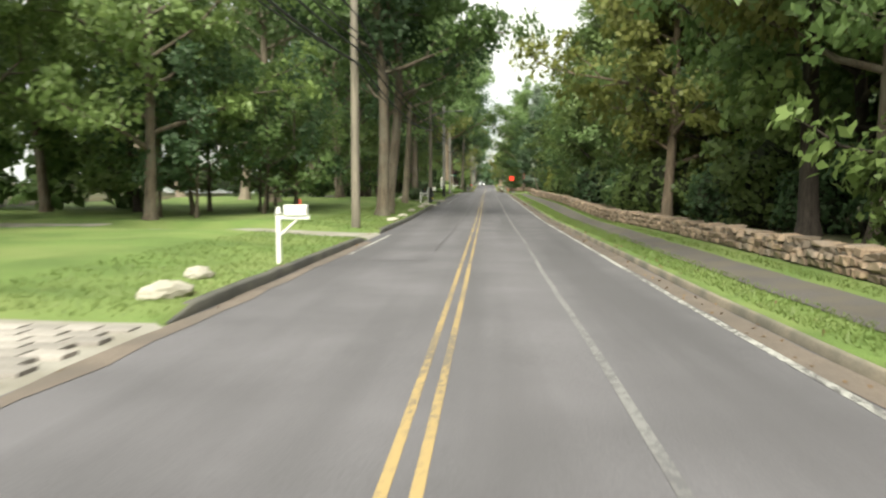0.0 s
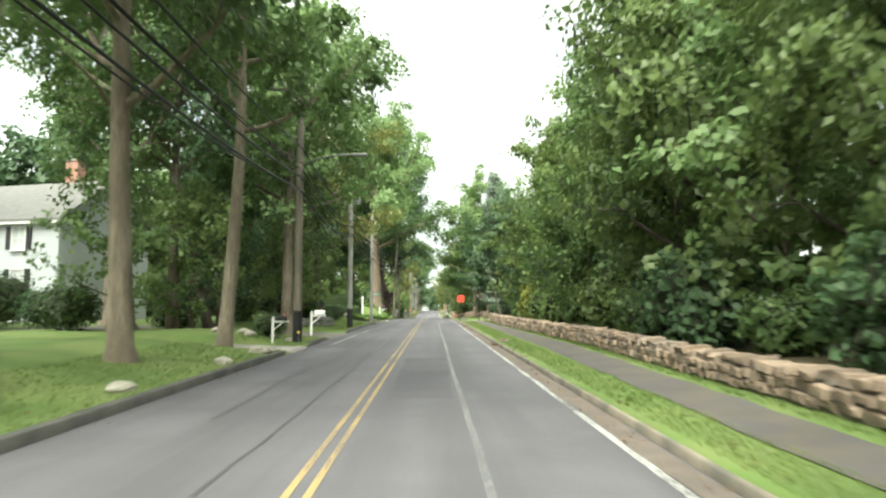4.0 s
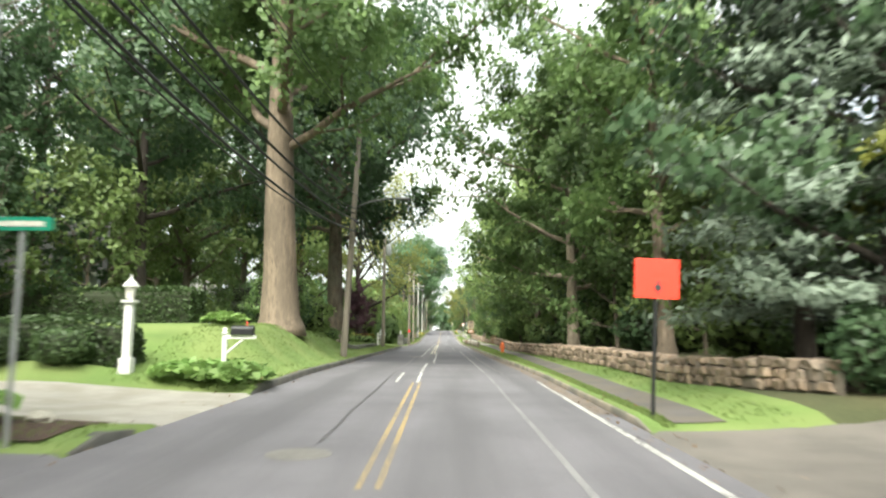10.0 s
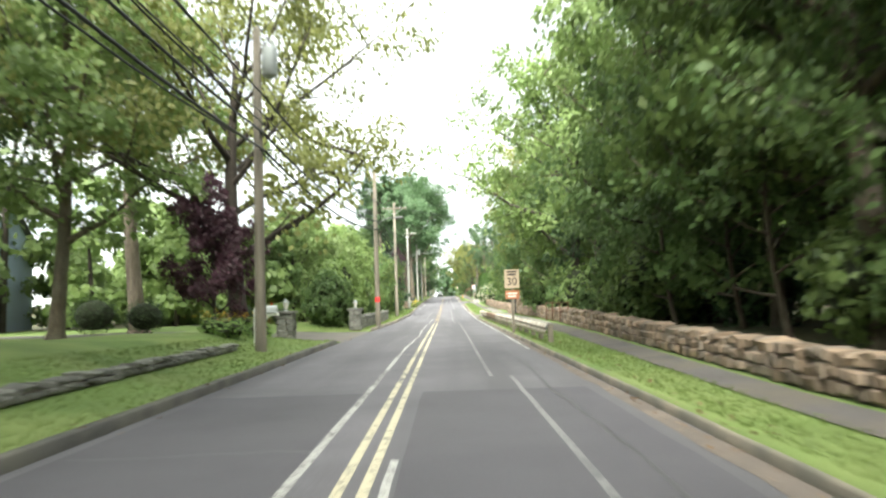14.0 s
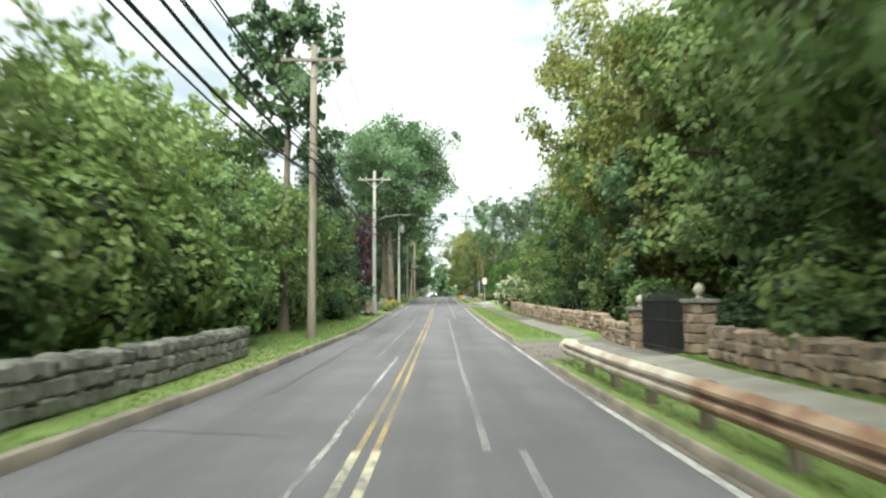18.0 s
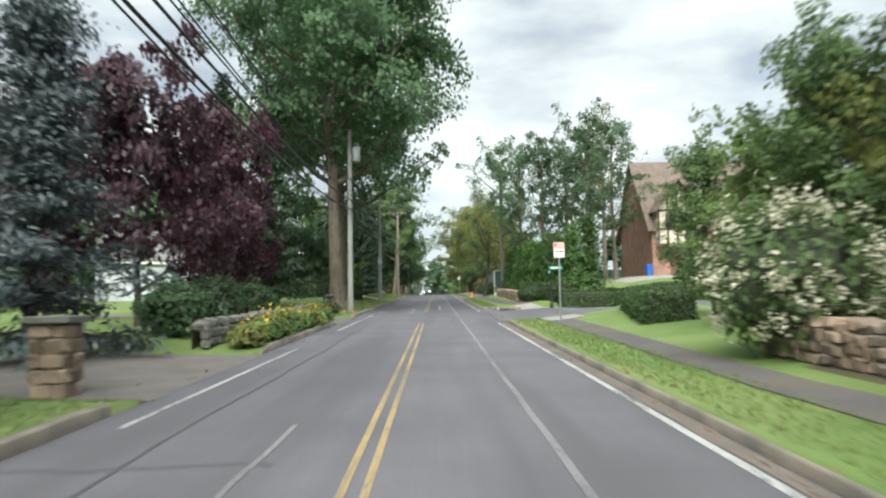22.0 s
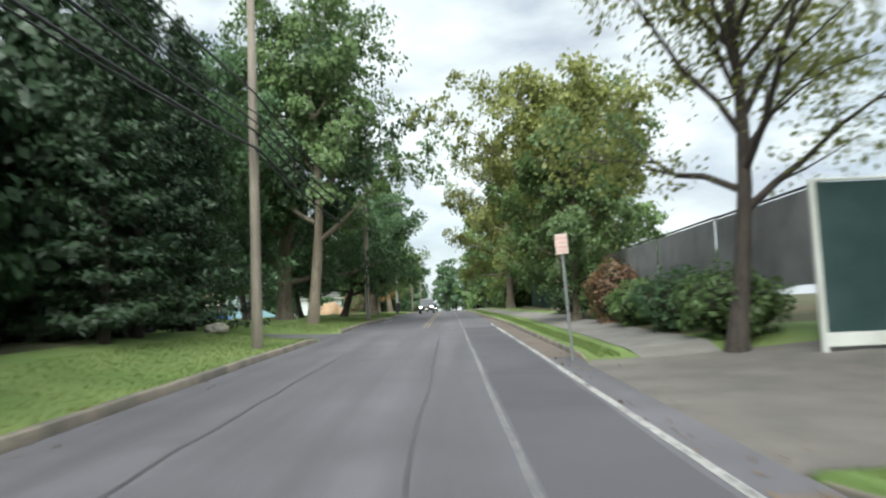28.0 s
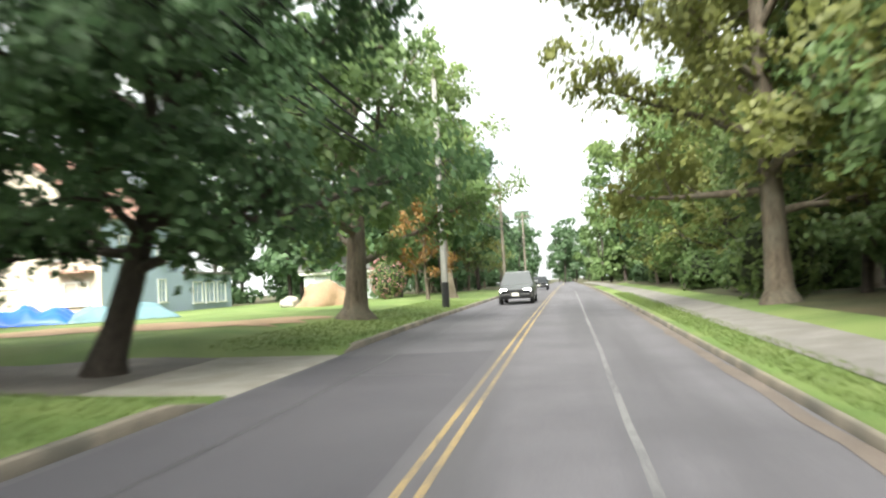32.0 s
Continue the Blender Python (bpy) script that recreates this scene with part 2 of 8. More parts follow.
WHITE_LINE = worn_paint("white_road_paint", (0.42, 0.41, 0.40), (0.11, 0.105, 0.11), 0.46, 12)
BARK = surface("bark", (0.115, 0.09, 0.068), 0.95, vary=0.75, scale=7, fine=30, bump=1.0, stain=(0.17, 0.155, 0.125), stain_amount=0.5, stretch=(1, 1, 0.16))
BARK_PALE = surface("pale_bark", (0.25, 0.205, 0.16), 0.9, vary=0.55, scale=6, fine=26, bump=1.0, stain=(0.15, 0.12, 0.09), stain_amount=0.75, stain_scale=1.6, stretch=(1, 1, 0.14), streak=(1, 1, 0.35))
BARK_TAN = surface("tan_bark", (0.185, 0.14, 0.105), 0.92, vary=0.6, scale=6, fine=26, bump=1.0, stain=(0.11, 0.085, 0.065), stain_amount=0.7, stain_scale=1.4, stretch=(1, 1, 0.14), streak=(1, 1, 0.35))
BARK_DARK = surface("dark_bark", (0.055, 0.044, 0.038), 0.95, vary=0.6, scale=7, fine=30, bump=1.0, stretch=(1, 1, 0.16))
POLE_WOOD = surface("pole_wood", (0.20, 0.172, 0.14), 0.9, vary=0.4, scale=9, fine=40, bump=0.5, stain=(0.10, 0.088, 0.075), stain_amount=0.7, stretch=(1, 1, 0.05), streak=(1, 1, 0.25))
POLE_GREY = surface("grey_pole_wood", (0.27, 0.262, 0.245), 0.9, vary=0.35, scale=9, fine=40, bump=0.5, stain=(0.15, 0.14, 0.13), stain_amount=0.6, stretch=(1, 1, 0.05), streak=(1, 1, 0.25))
STONE = surface("field_stone", (0.27, 0.195, 0.143), 0.92, vary=0.35, scale=3.5, fine=30, bump=0.8, stain=(0.18, 0.155, 0.135), stain_amount=0.7, stain_scale=2.0, random_tone=0.42)
STONE_GREY = surface("grey_stone", (0.20, 0.195, 0.18), 0.92, vary=0.3, scale=3.5, fine=30, bump=0.6, stain=(0.1, 0.1, 0.09), stain_amount=0.7, stain_scale=2.0, random_tone=0.3)
MORTAR = surface("mortar", (0.15, 0.125, 0.10), 0.95, vary=0.3, scale=4, fine=40, bump=0.5)
WIRE = surface("cable_sheath", (0.018, 0.018, 0.02), 0.6, vary=0.15, scale=2, bump=0.0)
STEEL = surface("galvanised_steel", (0.42, 0.43, 0.44), 0.45, 0.75, vary=0.15, scale=3, fine=40, bump=0.1)
GREY_PAINT = surface("grey_enamel", (0.40, 0.42, 0.43), 0.5, vary=0.12, scale=3, bump=0.05, stain=(0.25, 0.24, 0.22), stain_amount=0.4)
WHITE_PAINT = surface("white_paint", (0.76, 0.76, 0.73), 0.55, vary=0.08, scale=2, bump=0.05, stain=(0.5, 0.49, 0.44), stain_amount=0.35)
BLACK_PAINT = surface("black_paint", (0.015, 0.015, 0.017), 0.45, vary=0.2, scale=3, bump=0.05)
RED_ORANGE = surface("orange_sign_vinyl", (0.78, 0.035, 0.015), 0.5, vary=0.06, scale=2, bump=0.03)
LEAF = leafage("broad_leaves", (0.080, 0.140, 0.048), (0.185, 0.262, 0.098), 0.45)
LEAF_LIGHT = leafage("light_leaves", (0.115, 0.180, 0.056), (0.245, 0.320, 0.112), 0.45)
LEAF_DARK = leafage("dark_leaves", (0.052, 0.104, 0.048), (0.120, 0.190, 0.088), 0.45)
LEAF_OLIVE = leafage("olive_leaves", (0.125, 0.150, 0.040), (0.265, 0.272, 0.088), 0.45)
LEAF_PURPLE = leafage("purple_leaves", (0.038, 0.014, 0.024), (0.095, 0.042, 0.062), 0.35)
LEAF_BLUE = leafage("blue_spruce_needles", (0.052, 0.075, 0.08), (0.15, 0.185, 0.19), 0.2)
LEAF_GREY = leafage("grey_green_needles", (0.105, 0.14, 0.105), (0.25, 0.30, 0.235), 0.3)
LEAF_NEEDLE = leafage("dark_needles", (0.016, 0.038, 0.018), (0.050, 0.085, 0.038), 0.15)
LEAF_HEDGE = leafage("hedge_leaves", (0.035, 0.068, 0.024), (0.085, 0.13, 0.045), 0.3, 1.5)
LEAF_YELLOW = leafage("yellow_leaves", (0.17, 0.195, 0.04), (0.31, 0.32, 0.075))
LEAF_ORANGE = leafage("turning_leaves", (0.13, 0.075, 0.02), (0.24, 0.13, 0.035))
PETAL = leafage("cream_petals", (0.55, 0.52, 0.38), (0.75, 0.72, 0.58), 0.3)
# the shade among inner twigs, put into the colour of a solid core
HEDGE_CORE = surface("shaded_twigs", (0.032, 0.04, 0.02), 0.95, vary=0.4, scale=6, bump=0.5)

# ---- building helpers ----
def thing(name, label, category, at=(0, 0, 0), turn=0.0, group="", kind=""):
    ob = new(name)
    ob.empty_display_size = 0.2
    ob.matrix_basis = pose(*at, 0, 0, turn)
    return tagged(ob, label, category, group, kind)


def mesh_of(name, verts, faces, smooth=False):
    me = bpy.data.meshes.new(name)
    verts = np.asarray(verts, np.float32)
    if isinstance(faces, np.ndarray):
        n, k = faces.shape
        me.vertices.add(len(verts))
        me.vertices.foreach_set("co", verts.ravel())
        me.loops.add(n * k)
        me.loops.foreach_set("vertex_index", faces.ravel().astype(np.int32))
        me.polygons.add(n)
        me.polygons.foreach_set("loop_start", np.arange(0, n * k, k, dtype=np.int32))
        me.update(calc_edges=True)
        me.validate()
    else:
        me.from_pydata(verts.tolist(), [], faces)
    if smooth:
        me.polygons.foreach_set("use_smooth", np.ones(len(me.polygons), bool))
    return me


def part(name, shape, material, parent=None, label="", smooth=False, kind="", category=""):
    """Links a bmesh or a mesh as one mesh object, under a thing or a part."""
    if isinstance(shape, bmesh.types.BMesh):
        me = bpy.data.meshes.new(name)
        shape.to_mesh(me)
        shape.free()
        if smooth:
            me.polygons.foreach_set("use_smooth", np.ones(len(me.polygons), bool))
    else:
        me = shape
    if material and not me.materials:
        me.materials.append(material)
    ob = new(name, me)
    if parent:
        ob.parent = parent
    return tagged(ob, label, category, "", kind)


def add_box(bm, size, at=(0, 0, 0), m=None, bevel=0.0):
    made = bmesh.ops.create_cube(bm, size=1.0, matrix=(m or Matrix()) @ Matrix.Translation(at) @ Matrix.Diagonal((*size, 1)))
    if bevel:
        edges = list({e for v in made["verts"] for e in v.link_edges})
        bmesh.ops.bevel(bm, geom=edges, offset=bevel, segments=2, affect="EDGES", profile=0.6)
    return bm


def box(size, at=(0, 0, 0), bevel=0.0, m=None):
    return add_box(bmesh.new(), size, at, m, bevel)


def tube_data(points, radii, sides=8, cap=True):
    """Rings along a line of points."""
    pts = np.asarray(points, float)
    verts, faces = [], []
    prev = None
    for i, p in enumerate(pts):
        d = pts[min(i + 1, len(pts) - 1)] - pts[max(i - 1, 0)]
        d = d / (np.linalg.norm(d) + 1e-9)
        ref = np.array([1.0, 0, 0]) if abs(d[0]) < 0.8 else np.array([0, 1.0, 0])
        u = np.cross(d, ref) if prev is None else prev - d * (prev @ d)
        u /= np.linalg.norm(u) + 1e-9
        prev = u
        v = np.cross(d, u)
        for k in range(sides):
            a = 2 * math.pi * k / sides
            verts.append(p + radii[i] * (math.cos(a) * u + math.sin(a) * v))
        if i:
            o = (i - 1) * sides
            faces += [(o + k, o + (k + 1) % sides, o + sides + (k + 1) % sides, o + sides + k) for k in range(sides)]
    if cap:
        faces.append(tuple(range(sides))[::-1])
        faces.append(tuple(range((len(pts) - 1) * sides, len(pts) * sides)))
    return verts, faces


def join_data(pieces):
    verts, faces = [], []
    for v, f in pieces:
        o = len(verts)
        verts += list(v)
        faces += [tuple(i + o for i in g) for g in f]
    return verts, faces


def tube(points, radii, sides=8):
    if isinstance(radii, (int, float)):
        radii = [radii] * len(points)
    bm = bmesh.new()
    v, f = tube_data(points, radii, sides)
    vs = [bm.verts.new(p) for p in v]
    for g in f:
        bm.faces.new([vs[i] for i in g])
    return bm


def lathe(profile, sides=20):
    """A turned solid from (radius, height) pairs."""
    return tube([(0, 0, h) for _, h in profile], [max(r, 0.001) for r, _ in profile], sides)


# ---- the lie of the land ----
KNOTS = [-0.0, -0.02, -0.12, -0.05, 0.34, 0.74, 1.08, 1.04, 1.07, 1.02, 1.27, 1.77, 2.26, 2.79, 3.37, 3.86, 4.15, 4.30, 4.36, 4.34, 4.25, 4.15]


def road_z(y):
    """The road's height, from knots 25 m apart that start at y = -20."""
    return np.interp(y, -20 + 25.0 * np.arange(len(KNOTS)), KNOTS)


LEFT_EDGE = [(-60, -3.2), (40, -3.25), (60, -3.4), (100, -3.7), (115, -3.5), (125, -3.3), (150, -3.4), (180, -3.35), (200, -3.15), (225, -3.0), (250, -3.4), (285, -3.65), (320, -3.65), (420, -3.65), (900, -3.65)]
RIGHT_EDGE = [(-60, 3.6), (100, 3.58), (115, 3.55), (160, 3.5), (180, 3.35), (200, 3.3), (225, 3.4), (262, 3.5), (300, 3.62), (330, 3.9), (346, 3.9), (362, 3.5), (420, 3.5), (900, 3.5)]
# where the verges drop to the road: driveways and side streets
OPEN_LEFT = [(24.0, 28.0), (41.6, 44.6), (73.2, 76.6), (82.6, 89.5), (110.0, 117.0), (119.0, 124.0), (178.5, 189.0), (246.5, 253.5), (267.0, 272.5), (338.5, 343.5), (366.8, 372.6)]
OPEN_RIGHT = [(111.0, 119.0), (210.0, 218.0), (266.5, 281.6), (317.6, 326.8)]


def left_edge(y):
    return np.interp(y, *zip(*LEFT_EDGE))


def right_edge(y):
    return np.interp(y, *zip(*RIGHT_EDGE))


def openness(y, spans, soft=0.9):
    y = np.asarray(y, float)
    o = np.zeros_like(y)
    for a, b in spans:
        o = np.maximum(o, np.clip(np.minimum(y - a, b - y) / soft + 0.5, 0, 1))
    return o


def ease(v):
    v = np.clip(v, 0, 1)
    return v * v * (3 - 2 * v)


RISE_LEFT = [(-60, 0.25), (30, 0.2), (60, 0.38), (100, 0.4), (115, 0.5), (125, 0.5), (130, 1.3), (135, 1.45), (150, 1.1), (165, 0.8), (175, 0.5), (190, 0.35), (230, 0.3), (270, 0.35), (290, 0.6), (330, 0.55), (360, 0.3), (420, 0.2)]
RISE_RIGHT = [(-60, 0.35), (100, 0.4), (120, 0.5), (140, 0.6), (155, 0.4), (190, 0.25), (215, 0.2), (260, 0.35), (300, 0.5), (330, 0.35), (420, 0.2)]


def ground_z(x, y):
    x, y = np.asarray(x, float), np.asarray(y, float)
    base = road_z(y)
    dl, dr = left_edge(y) - x, x - right_edge(y)
    ol, orr = openness(y, OPEN_LEFT), openness(y, OPEN_RIGHT)
    zl = (0.13 * (1 - ol) + 0.01 * ol) + np.interp(y, *zip(*RISE_LEFT)) * ease((dl - 0.3) / np.interp(y, [115, 125.5, 129, 146, 156], [4.5, 4.5, 2.2, 2.2, 4.5])) * (1 - 0.75 * ol * (dl < 9))
    zr = (0.13 * (1 - orr) + 0.01 * orr) + np.interp(y, *zip(*RISE_RIGHT)) * ease((dr - 0.5) / 4.5) * (1 - 0.7 * orr * (dr < 9))
    zr = zr + 1.55 * ease((x - 9) / 11) * ease((y - 283.5) / 15) * ease((345 - y) / 25)
    lumps = 0.05 * np.sin(x * 0.9 + y * 0.31) * np.sin(y * 0.23 - x * 0.4) * ease((np.maximum(dl, dr) - 1.5) / 3) * ease((15 - np.maximum(dl, dr)) / 6)
    return base + np.where(dl > 0, zl, np.where(dr > 0, zr, -0.10)) + lumps


def gz(x, y):
    return float(ground_z(x, y))


# the ground: one sheet to the horizon, a bed under the road in it
YS = np.concatenate([np.arange(-400, -60, 20.0), np.arange(-60, 460, 0.75), np.arange(460, 640, 5.0), np.arange(640, 2000, 60.0)])
OUT = np.concatenate([[0.0, 0.06, 0.3, 0.7, 1.2, 1.8, 2.5, 3.3, 4.2, 5.0], np.arange(6, 26, 1.0), [27, 29, 32, 36, 41, 47, 54, 62, 70, 90, 120, 250, 600]])
rows_l = left_edge(YS)[:, None] - OUT[None, ::-1]
rows_r = right_edge(YS)[:, None] + OUT[None, :]
GX = np.concatenate([rows_l, left_edge(YS)[:, None] + 0.04, right_edge(YS)[:, None] - 0.04, rows_r], 1)
GY = np.repeat(YS[:, None], GX.shape[1], 1)
GZ = ground_z(GX, GY)
ny, nx = GX.shape
gi = np.arange(ny * nx).reshape(ny, nx)
GROUND_FACES = np.stack([gi[:-1, :-1], gi[:-1, 1:], gi[1:, 1:], gi[1:, :-1]], -1).reshape(-1, 4)
ground_mesh = mesh_of("ground", np.stack([GX, GY, GZ], -1).reshape(-1, 3), GROUND_FACES, True)
ground = part("ground", ground_mesh, GRASS, None, "mown green lawn and verges along the road", kind="structure", category="ground")
ground_mesh.materials.append(FOREST_FLOOR)
cx, cy = GX[:-1, :-1] + 0.5, GY[:-1, :-1]
wooded = (cx < -26) | ((cx < -5.2) & (cy > 196) & (cy < 243)) | ((cx < -7.5) & (cy > 309) & (cy < 331)) | ((cx > 6.4) & (cy < 247)) | ((cx > 34) & (cy < 345)) | ((cx > 6.8) & (cy > 329)) | (cy > 430)
ground_mesh.polygons.foreach_set("material_index", wooded.astype(np.int32).ravel())


def sheet(name, x0, x1, y0, y1, material, label="", lift=0.012, parent=None, step=1.0, cols=0, on_road=False, kind="structure", category="", wobble=0.0):
    """A paved strip that follows the land; x0 and x1 may be functions of y."""
    ys = np.linspace(y0, y1, max(2, int(round((y1 - y0) / step)) + 1))
    a = x0(ys) if callable(x0) else np.full_like(ys, x0)
    b = x1(ys) if callable(x1) else np.full_like(ys, x1)
    if wobble:
        a = a + wobble * np.array([noise.noise((v * 0.9, 3.1, 0)) for v in ys])
        b = b + wobble * np.array([noise.noise((v * 0.9, 8.7, 0)) for v in ys])
    cols = cols or max(4, int(np.max(b - a) / 0.7) + 2)
    u = np.linspace(0, 1, cols)
    if not on_road:
        w = float(np.max(b - a))
        u = np.unique(np.concatenate([u, [0.13 / w, 0.3 / w, 1 - 0.3 / w, 1 - 0.13 / w]]))
        cols = len(u)
    X = a[:, None] + (b - a)[:, None] * u[None]
    Y = np.repeat(ys[:, None], cols, 1)
    inner = np.where(X < 0, np.minimum(X, left_edge(Y) - 0.07), np.maximum(X, right_edge(Y) + 0.07))
    Z = (road_z(Y) if on_road else np.where((X > left_edge(Y)) & (X < right_edge(Y)), road_z(Y) - 0.006 - lift, ground_z(inner, Y))) + lift
    idx = np.arange(X.size).reshape(X.shape)
    f = np.stack([idx[:-1, :-1], idx[:-1, 1:], idx[1:, 1:], idx[1:, :-1]], -1).reshape(-1, 4)
    return part(name, mesh_of(name, np.stack([X, Y, Z], -1).reshape(-1, 3), f, True), material, parent, label, kind=kind, category=category)


# the road, with its edges, lines, seams and patches
road = sheet("road", left_edge, right_edge, -60, 700, ASPHALT, "grey worn two-lane asphalt road", 0.0, cols=8, on_road=True, category="road")


def stripe(name, x, width, y0, y1, material, parent=road, lift=0.005, wander=0.0, step=1.0):
    x, x_end = x if isinstance(x, tuple) else (x, x)

    def side(s):
        def at(ys):
            w = wander * np.array([noise.noise((v * 0.16, x, 2.0)) + 0.4 * noise.noise((v * 0.9, x, 5.0)) for v in ys]) if wander else 0
            return x + (x_end - x) * (ys - y0) / (y1 - y0) + w + s * width / 2
        return at
    return sheet(name, side(-1), side(1), y0, y1, material, "", lift, parent, step=step, cols=2, on_road=True, kind="")


for a, b in ((-30, 112.5), (115.5, 127.5), (200, 266.0), (279.0, 317.0), (346.0, 640.0)):
    for s in (-1, 1):
        stripe("yellow_line", s * 0.09, 0.07, a, b, YELLOW)
for s in (-1, 1):
    stripe("yellow_line", s * 0.105, 0.095, 156.6, 200.0, YELLOW_FADED)
stripe("pale_seam", 0.3, 0.08, 140.0, 158.0, WHITE_LINE, wander=0.12, step=0.4)
stripe("pale_seam", 0.0, 0.09, 127.5, 140.0, WHITE_LINE, wander=0.1, step=0.4)
stripe("edge_line", 3.18, 0.10, -30, 108, WHITE_LINE)
stripe("edge_line", 3.18, 0.10, 112, 128, WHITE_LINE)
stripe("edge_line", 3.14, 0.10, 172, 266, WHITE_LINE)
stripe("edge_line", 3.2, 0.11, 279, 348, WHITE_LINE)
for a, b in ((37, 44), (78, 97), (245, 255), (262, 276), (354, 362)):
    stripe("edge_line", -2.86, 0.09, a, b, WHITE_LINE)
stripe("pale_seam", (1.15, 1.55), 0.085, -20, 36, PALE_SEAM, wander=0.035, step=0.5)
stripe("pale_seam", (1.55, 1.62), 0.085, 36, 112, PALE_SEAM, wander=0.035, step=0.5)
stripe("pale_seam", 2.0, 0.08, 112, 165, PALE_SEAM, wander=0.035, step=0.5)
stripe("pale_seam", 1.62, 0.08, 165, 200, PALE_SEAM, wander=0.035, step=0.5)
stripe("pale_seam", 1.25, 0.09, 200, 240, PALE_SEAM, wander=0.035, step=0.5)
stripe("pale_seam", 1.72, 0.08, 240, 420, PALE_SEAM, wander=0.035, step=0.5)
sheet("gutter_strip", lambda y: right_edge(y) * 0 + 3.24, lambda y: right_edge(y) - 0.02, -60, 110, GUTTER, "", 0.006, road, cols=2, on_road=True, wobble=0.10, kind="")
sheet("gutter_strip", lambda y: right_edge(y) * 0 + 3.22, lambda y: right_edge(y) - 0.02, 121, 266, GUTTER, "", 0.006, road, cols=2, on_road=True, wobble=0.10, kind="")
sheet("gutter_strip", lambda y: right_edge(y) * 0 + 3.27, lambda y: right_edge(y) - 0.02, 282, 317.4, GUTTER, "", 0.006, road, cols=2, on_road=True, wobble=0.12, kind="")


sheet("gutter_strip", lambda y: right_edge(y) * 0 + 3.27, lambda y: right_edge(y) - 0.02, 328, 640, GUTTER, "", 0.006, road, cols=2, on_road=True, wobble=0.12, kind="")
sheet("gutter_strip", lambda y: left_edge(y) + 0.02, lambda y: left_edge(y) + 0.3, -60, 41, GUTTER, "", 0.006, road, cols=2, on_road=True, wobble=0.16, kind="")
stripe("pale_seam", -0.95, 0.06, 212, 245, PALE_SEAM, wander=0.08, step=0.5)


# kerbs between the openings
def kerb(edge, side, y0, y1, material, label, height=0.13, wide=0.15):
    ys = np.arange(y0, y1 + 0.01, 0.8)
    n = len(ys)
    drop = 0.02 + (height - 0.02) * ease(np.minimum(ys - y0, y1 - ys) / 1.0)
    e = edge(ys)
    jig = np.array([0.012 * noise.noise((v * 1.3, side, 0)) for v in ys])
    z0 = road_z(ys)
    rows = [(0.0, -0.06 + 0 * drop), (0.0 + jig, drop - 0.02), (0.025 + jig, drop + jig), (wide + 2 * jig, drop + jig), (wide + 0.01 + 2 * jig, 0 * drop - 0.05)]
    v = np.stack([np.stack([e + side * (off + 0 * ys), ys, z0 + h], -1) for off, h in rows], 1)
    idx = np.arange(n * 5).reshape(n, 5)
    f = np.stack([idx[:-1, :-1], idx[:-1, 1:], idx[1:, 1:], idx[1:, :-1]], -1).reshape(-1, 4)
    ob = part("kerb", mesh_of("kerb", v.reshape(-1, 3), f), material, None, label, kind="structure", category="kerb")
    return ob


def between(spans, start, end):
    edges = [start] + [v for s in spans for v in s] + [end]
    return [(a, b) for a, b in zip(edges[::2], edges[1::2]) if b - a > 1]


for a, b in between(OPEN_LEFT, -50, 500):
    dark = b < 205
    kerb(left_edge, -1, a, b, KERB_DARK if dark else KERB, "dark weathered kerb along a lawn" if dark else "pale concrete kerb along a verge", 0.14 if a > 350 else 0.16)
for a, b in between(OPEN_RIGHT, -50, 500):
    kerb(right_edge, 1, a, b, KERB, "sandy worn concrete kerb beside the verge", 0.07 if b < 105 else 0.12)

# ---- plants ----
def leaves_mesh(name, centres, size, rng, droop=0.0, narrow=0.55, up=0.5, out=None):
    """Bent four-cornered leaves or sprigs at the given places; with out they turn their faces to the light that way."""
    n = len(centres)
    d = rng.normal(size=(n, 3))
    if out is None:
        d[:, 2] = d[:, 2] * 0.6 - droop
        d /= np.linalg.norm(d, axis=1)[:, None]
        nor = rng.normal(size=(n, 3)) + np.array([0, 0, up * 2])
    else:
        nor = rng.normal(size=(n, 3)) * 0.45 + out + np.array([0, 0, up])
        nor /= np.linalg.norm(nor, axis=1)[:, None]
        d[:, 2] -= 0.5 + droop
        d -= nor * (d * nor).sum(1)[:, None]
        d /= np.linalg.norm(d, axis=1)[:, None] + 1e-9
    s = np.cross(d, nor)
    s /= np.linalg.norm(s, axis=1)[:, None] + 1e-9
    k = np.cross(s, d)
    L = size * rng.uniform(0.6, 1.3, n)[:, None]
    w = L * narrow * 0.5
    base, tip = centres - d * L * 0.5, centres + d * L * 0.5
    mid = centres + k * L * 0.12
    v = np.stack([base, mid + s * w, tip, mid - s * w], 1).reshape(-1, 3)
    f = np.arange(n * 4).reshape(n, 4)
    return mesh_of(name, v, f)


def limb_line(start, direction, length, rng, lift=0.25, wob=0.12, n=6):
    pts, p, d = [np.array(start, float)], np.array(start, float), np.array(direction, float)
    for _ in range(n - 1):
        d = d + rng.normal(size=3) * wob + np.array([0, 0, lift / n])
        d /= np.linalg.norm(d)
        p = p + d * length / (n - 1)
        pts.append(p.copy())
    return pts


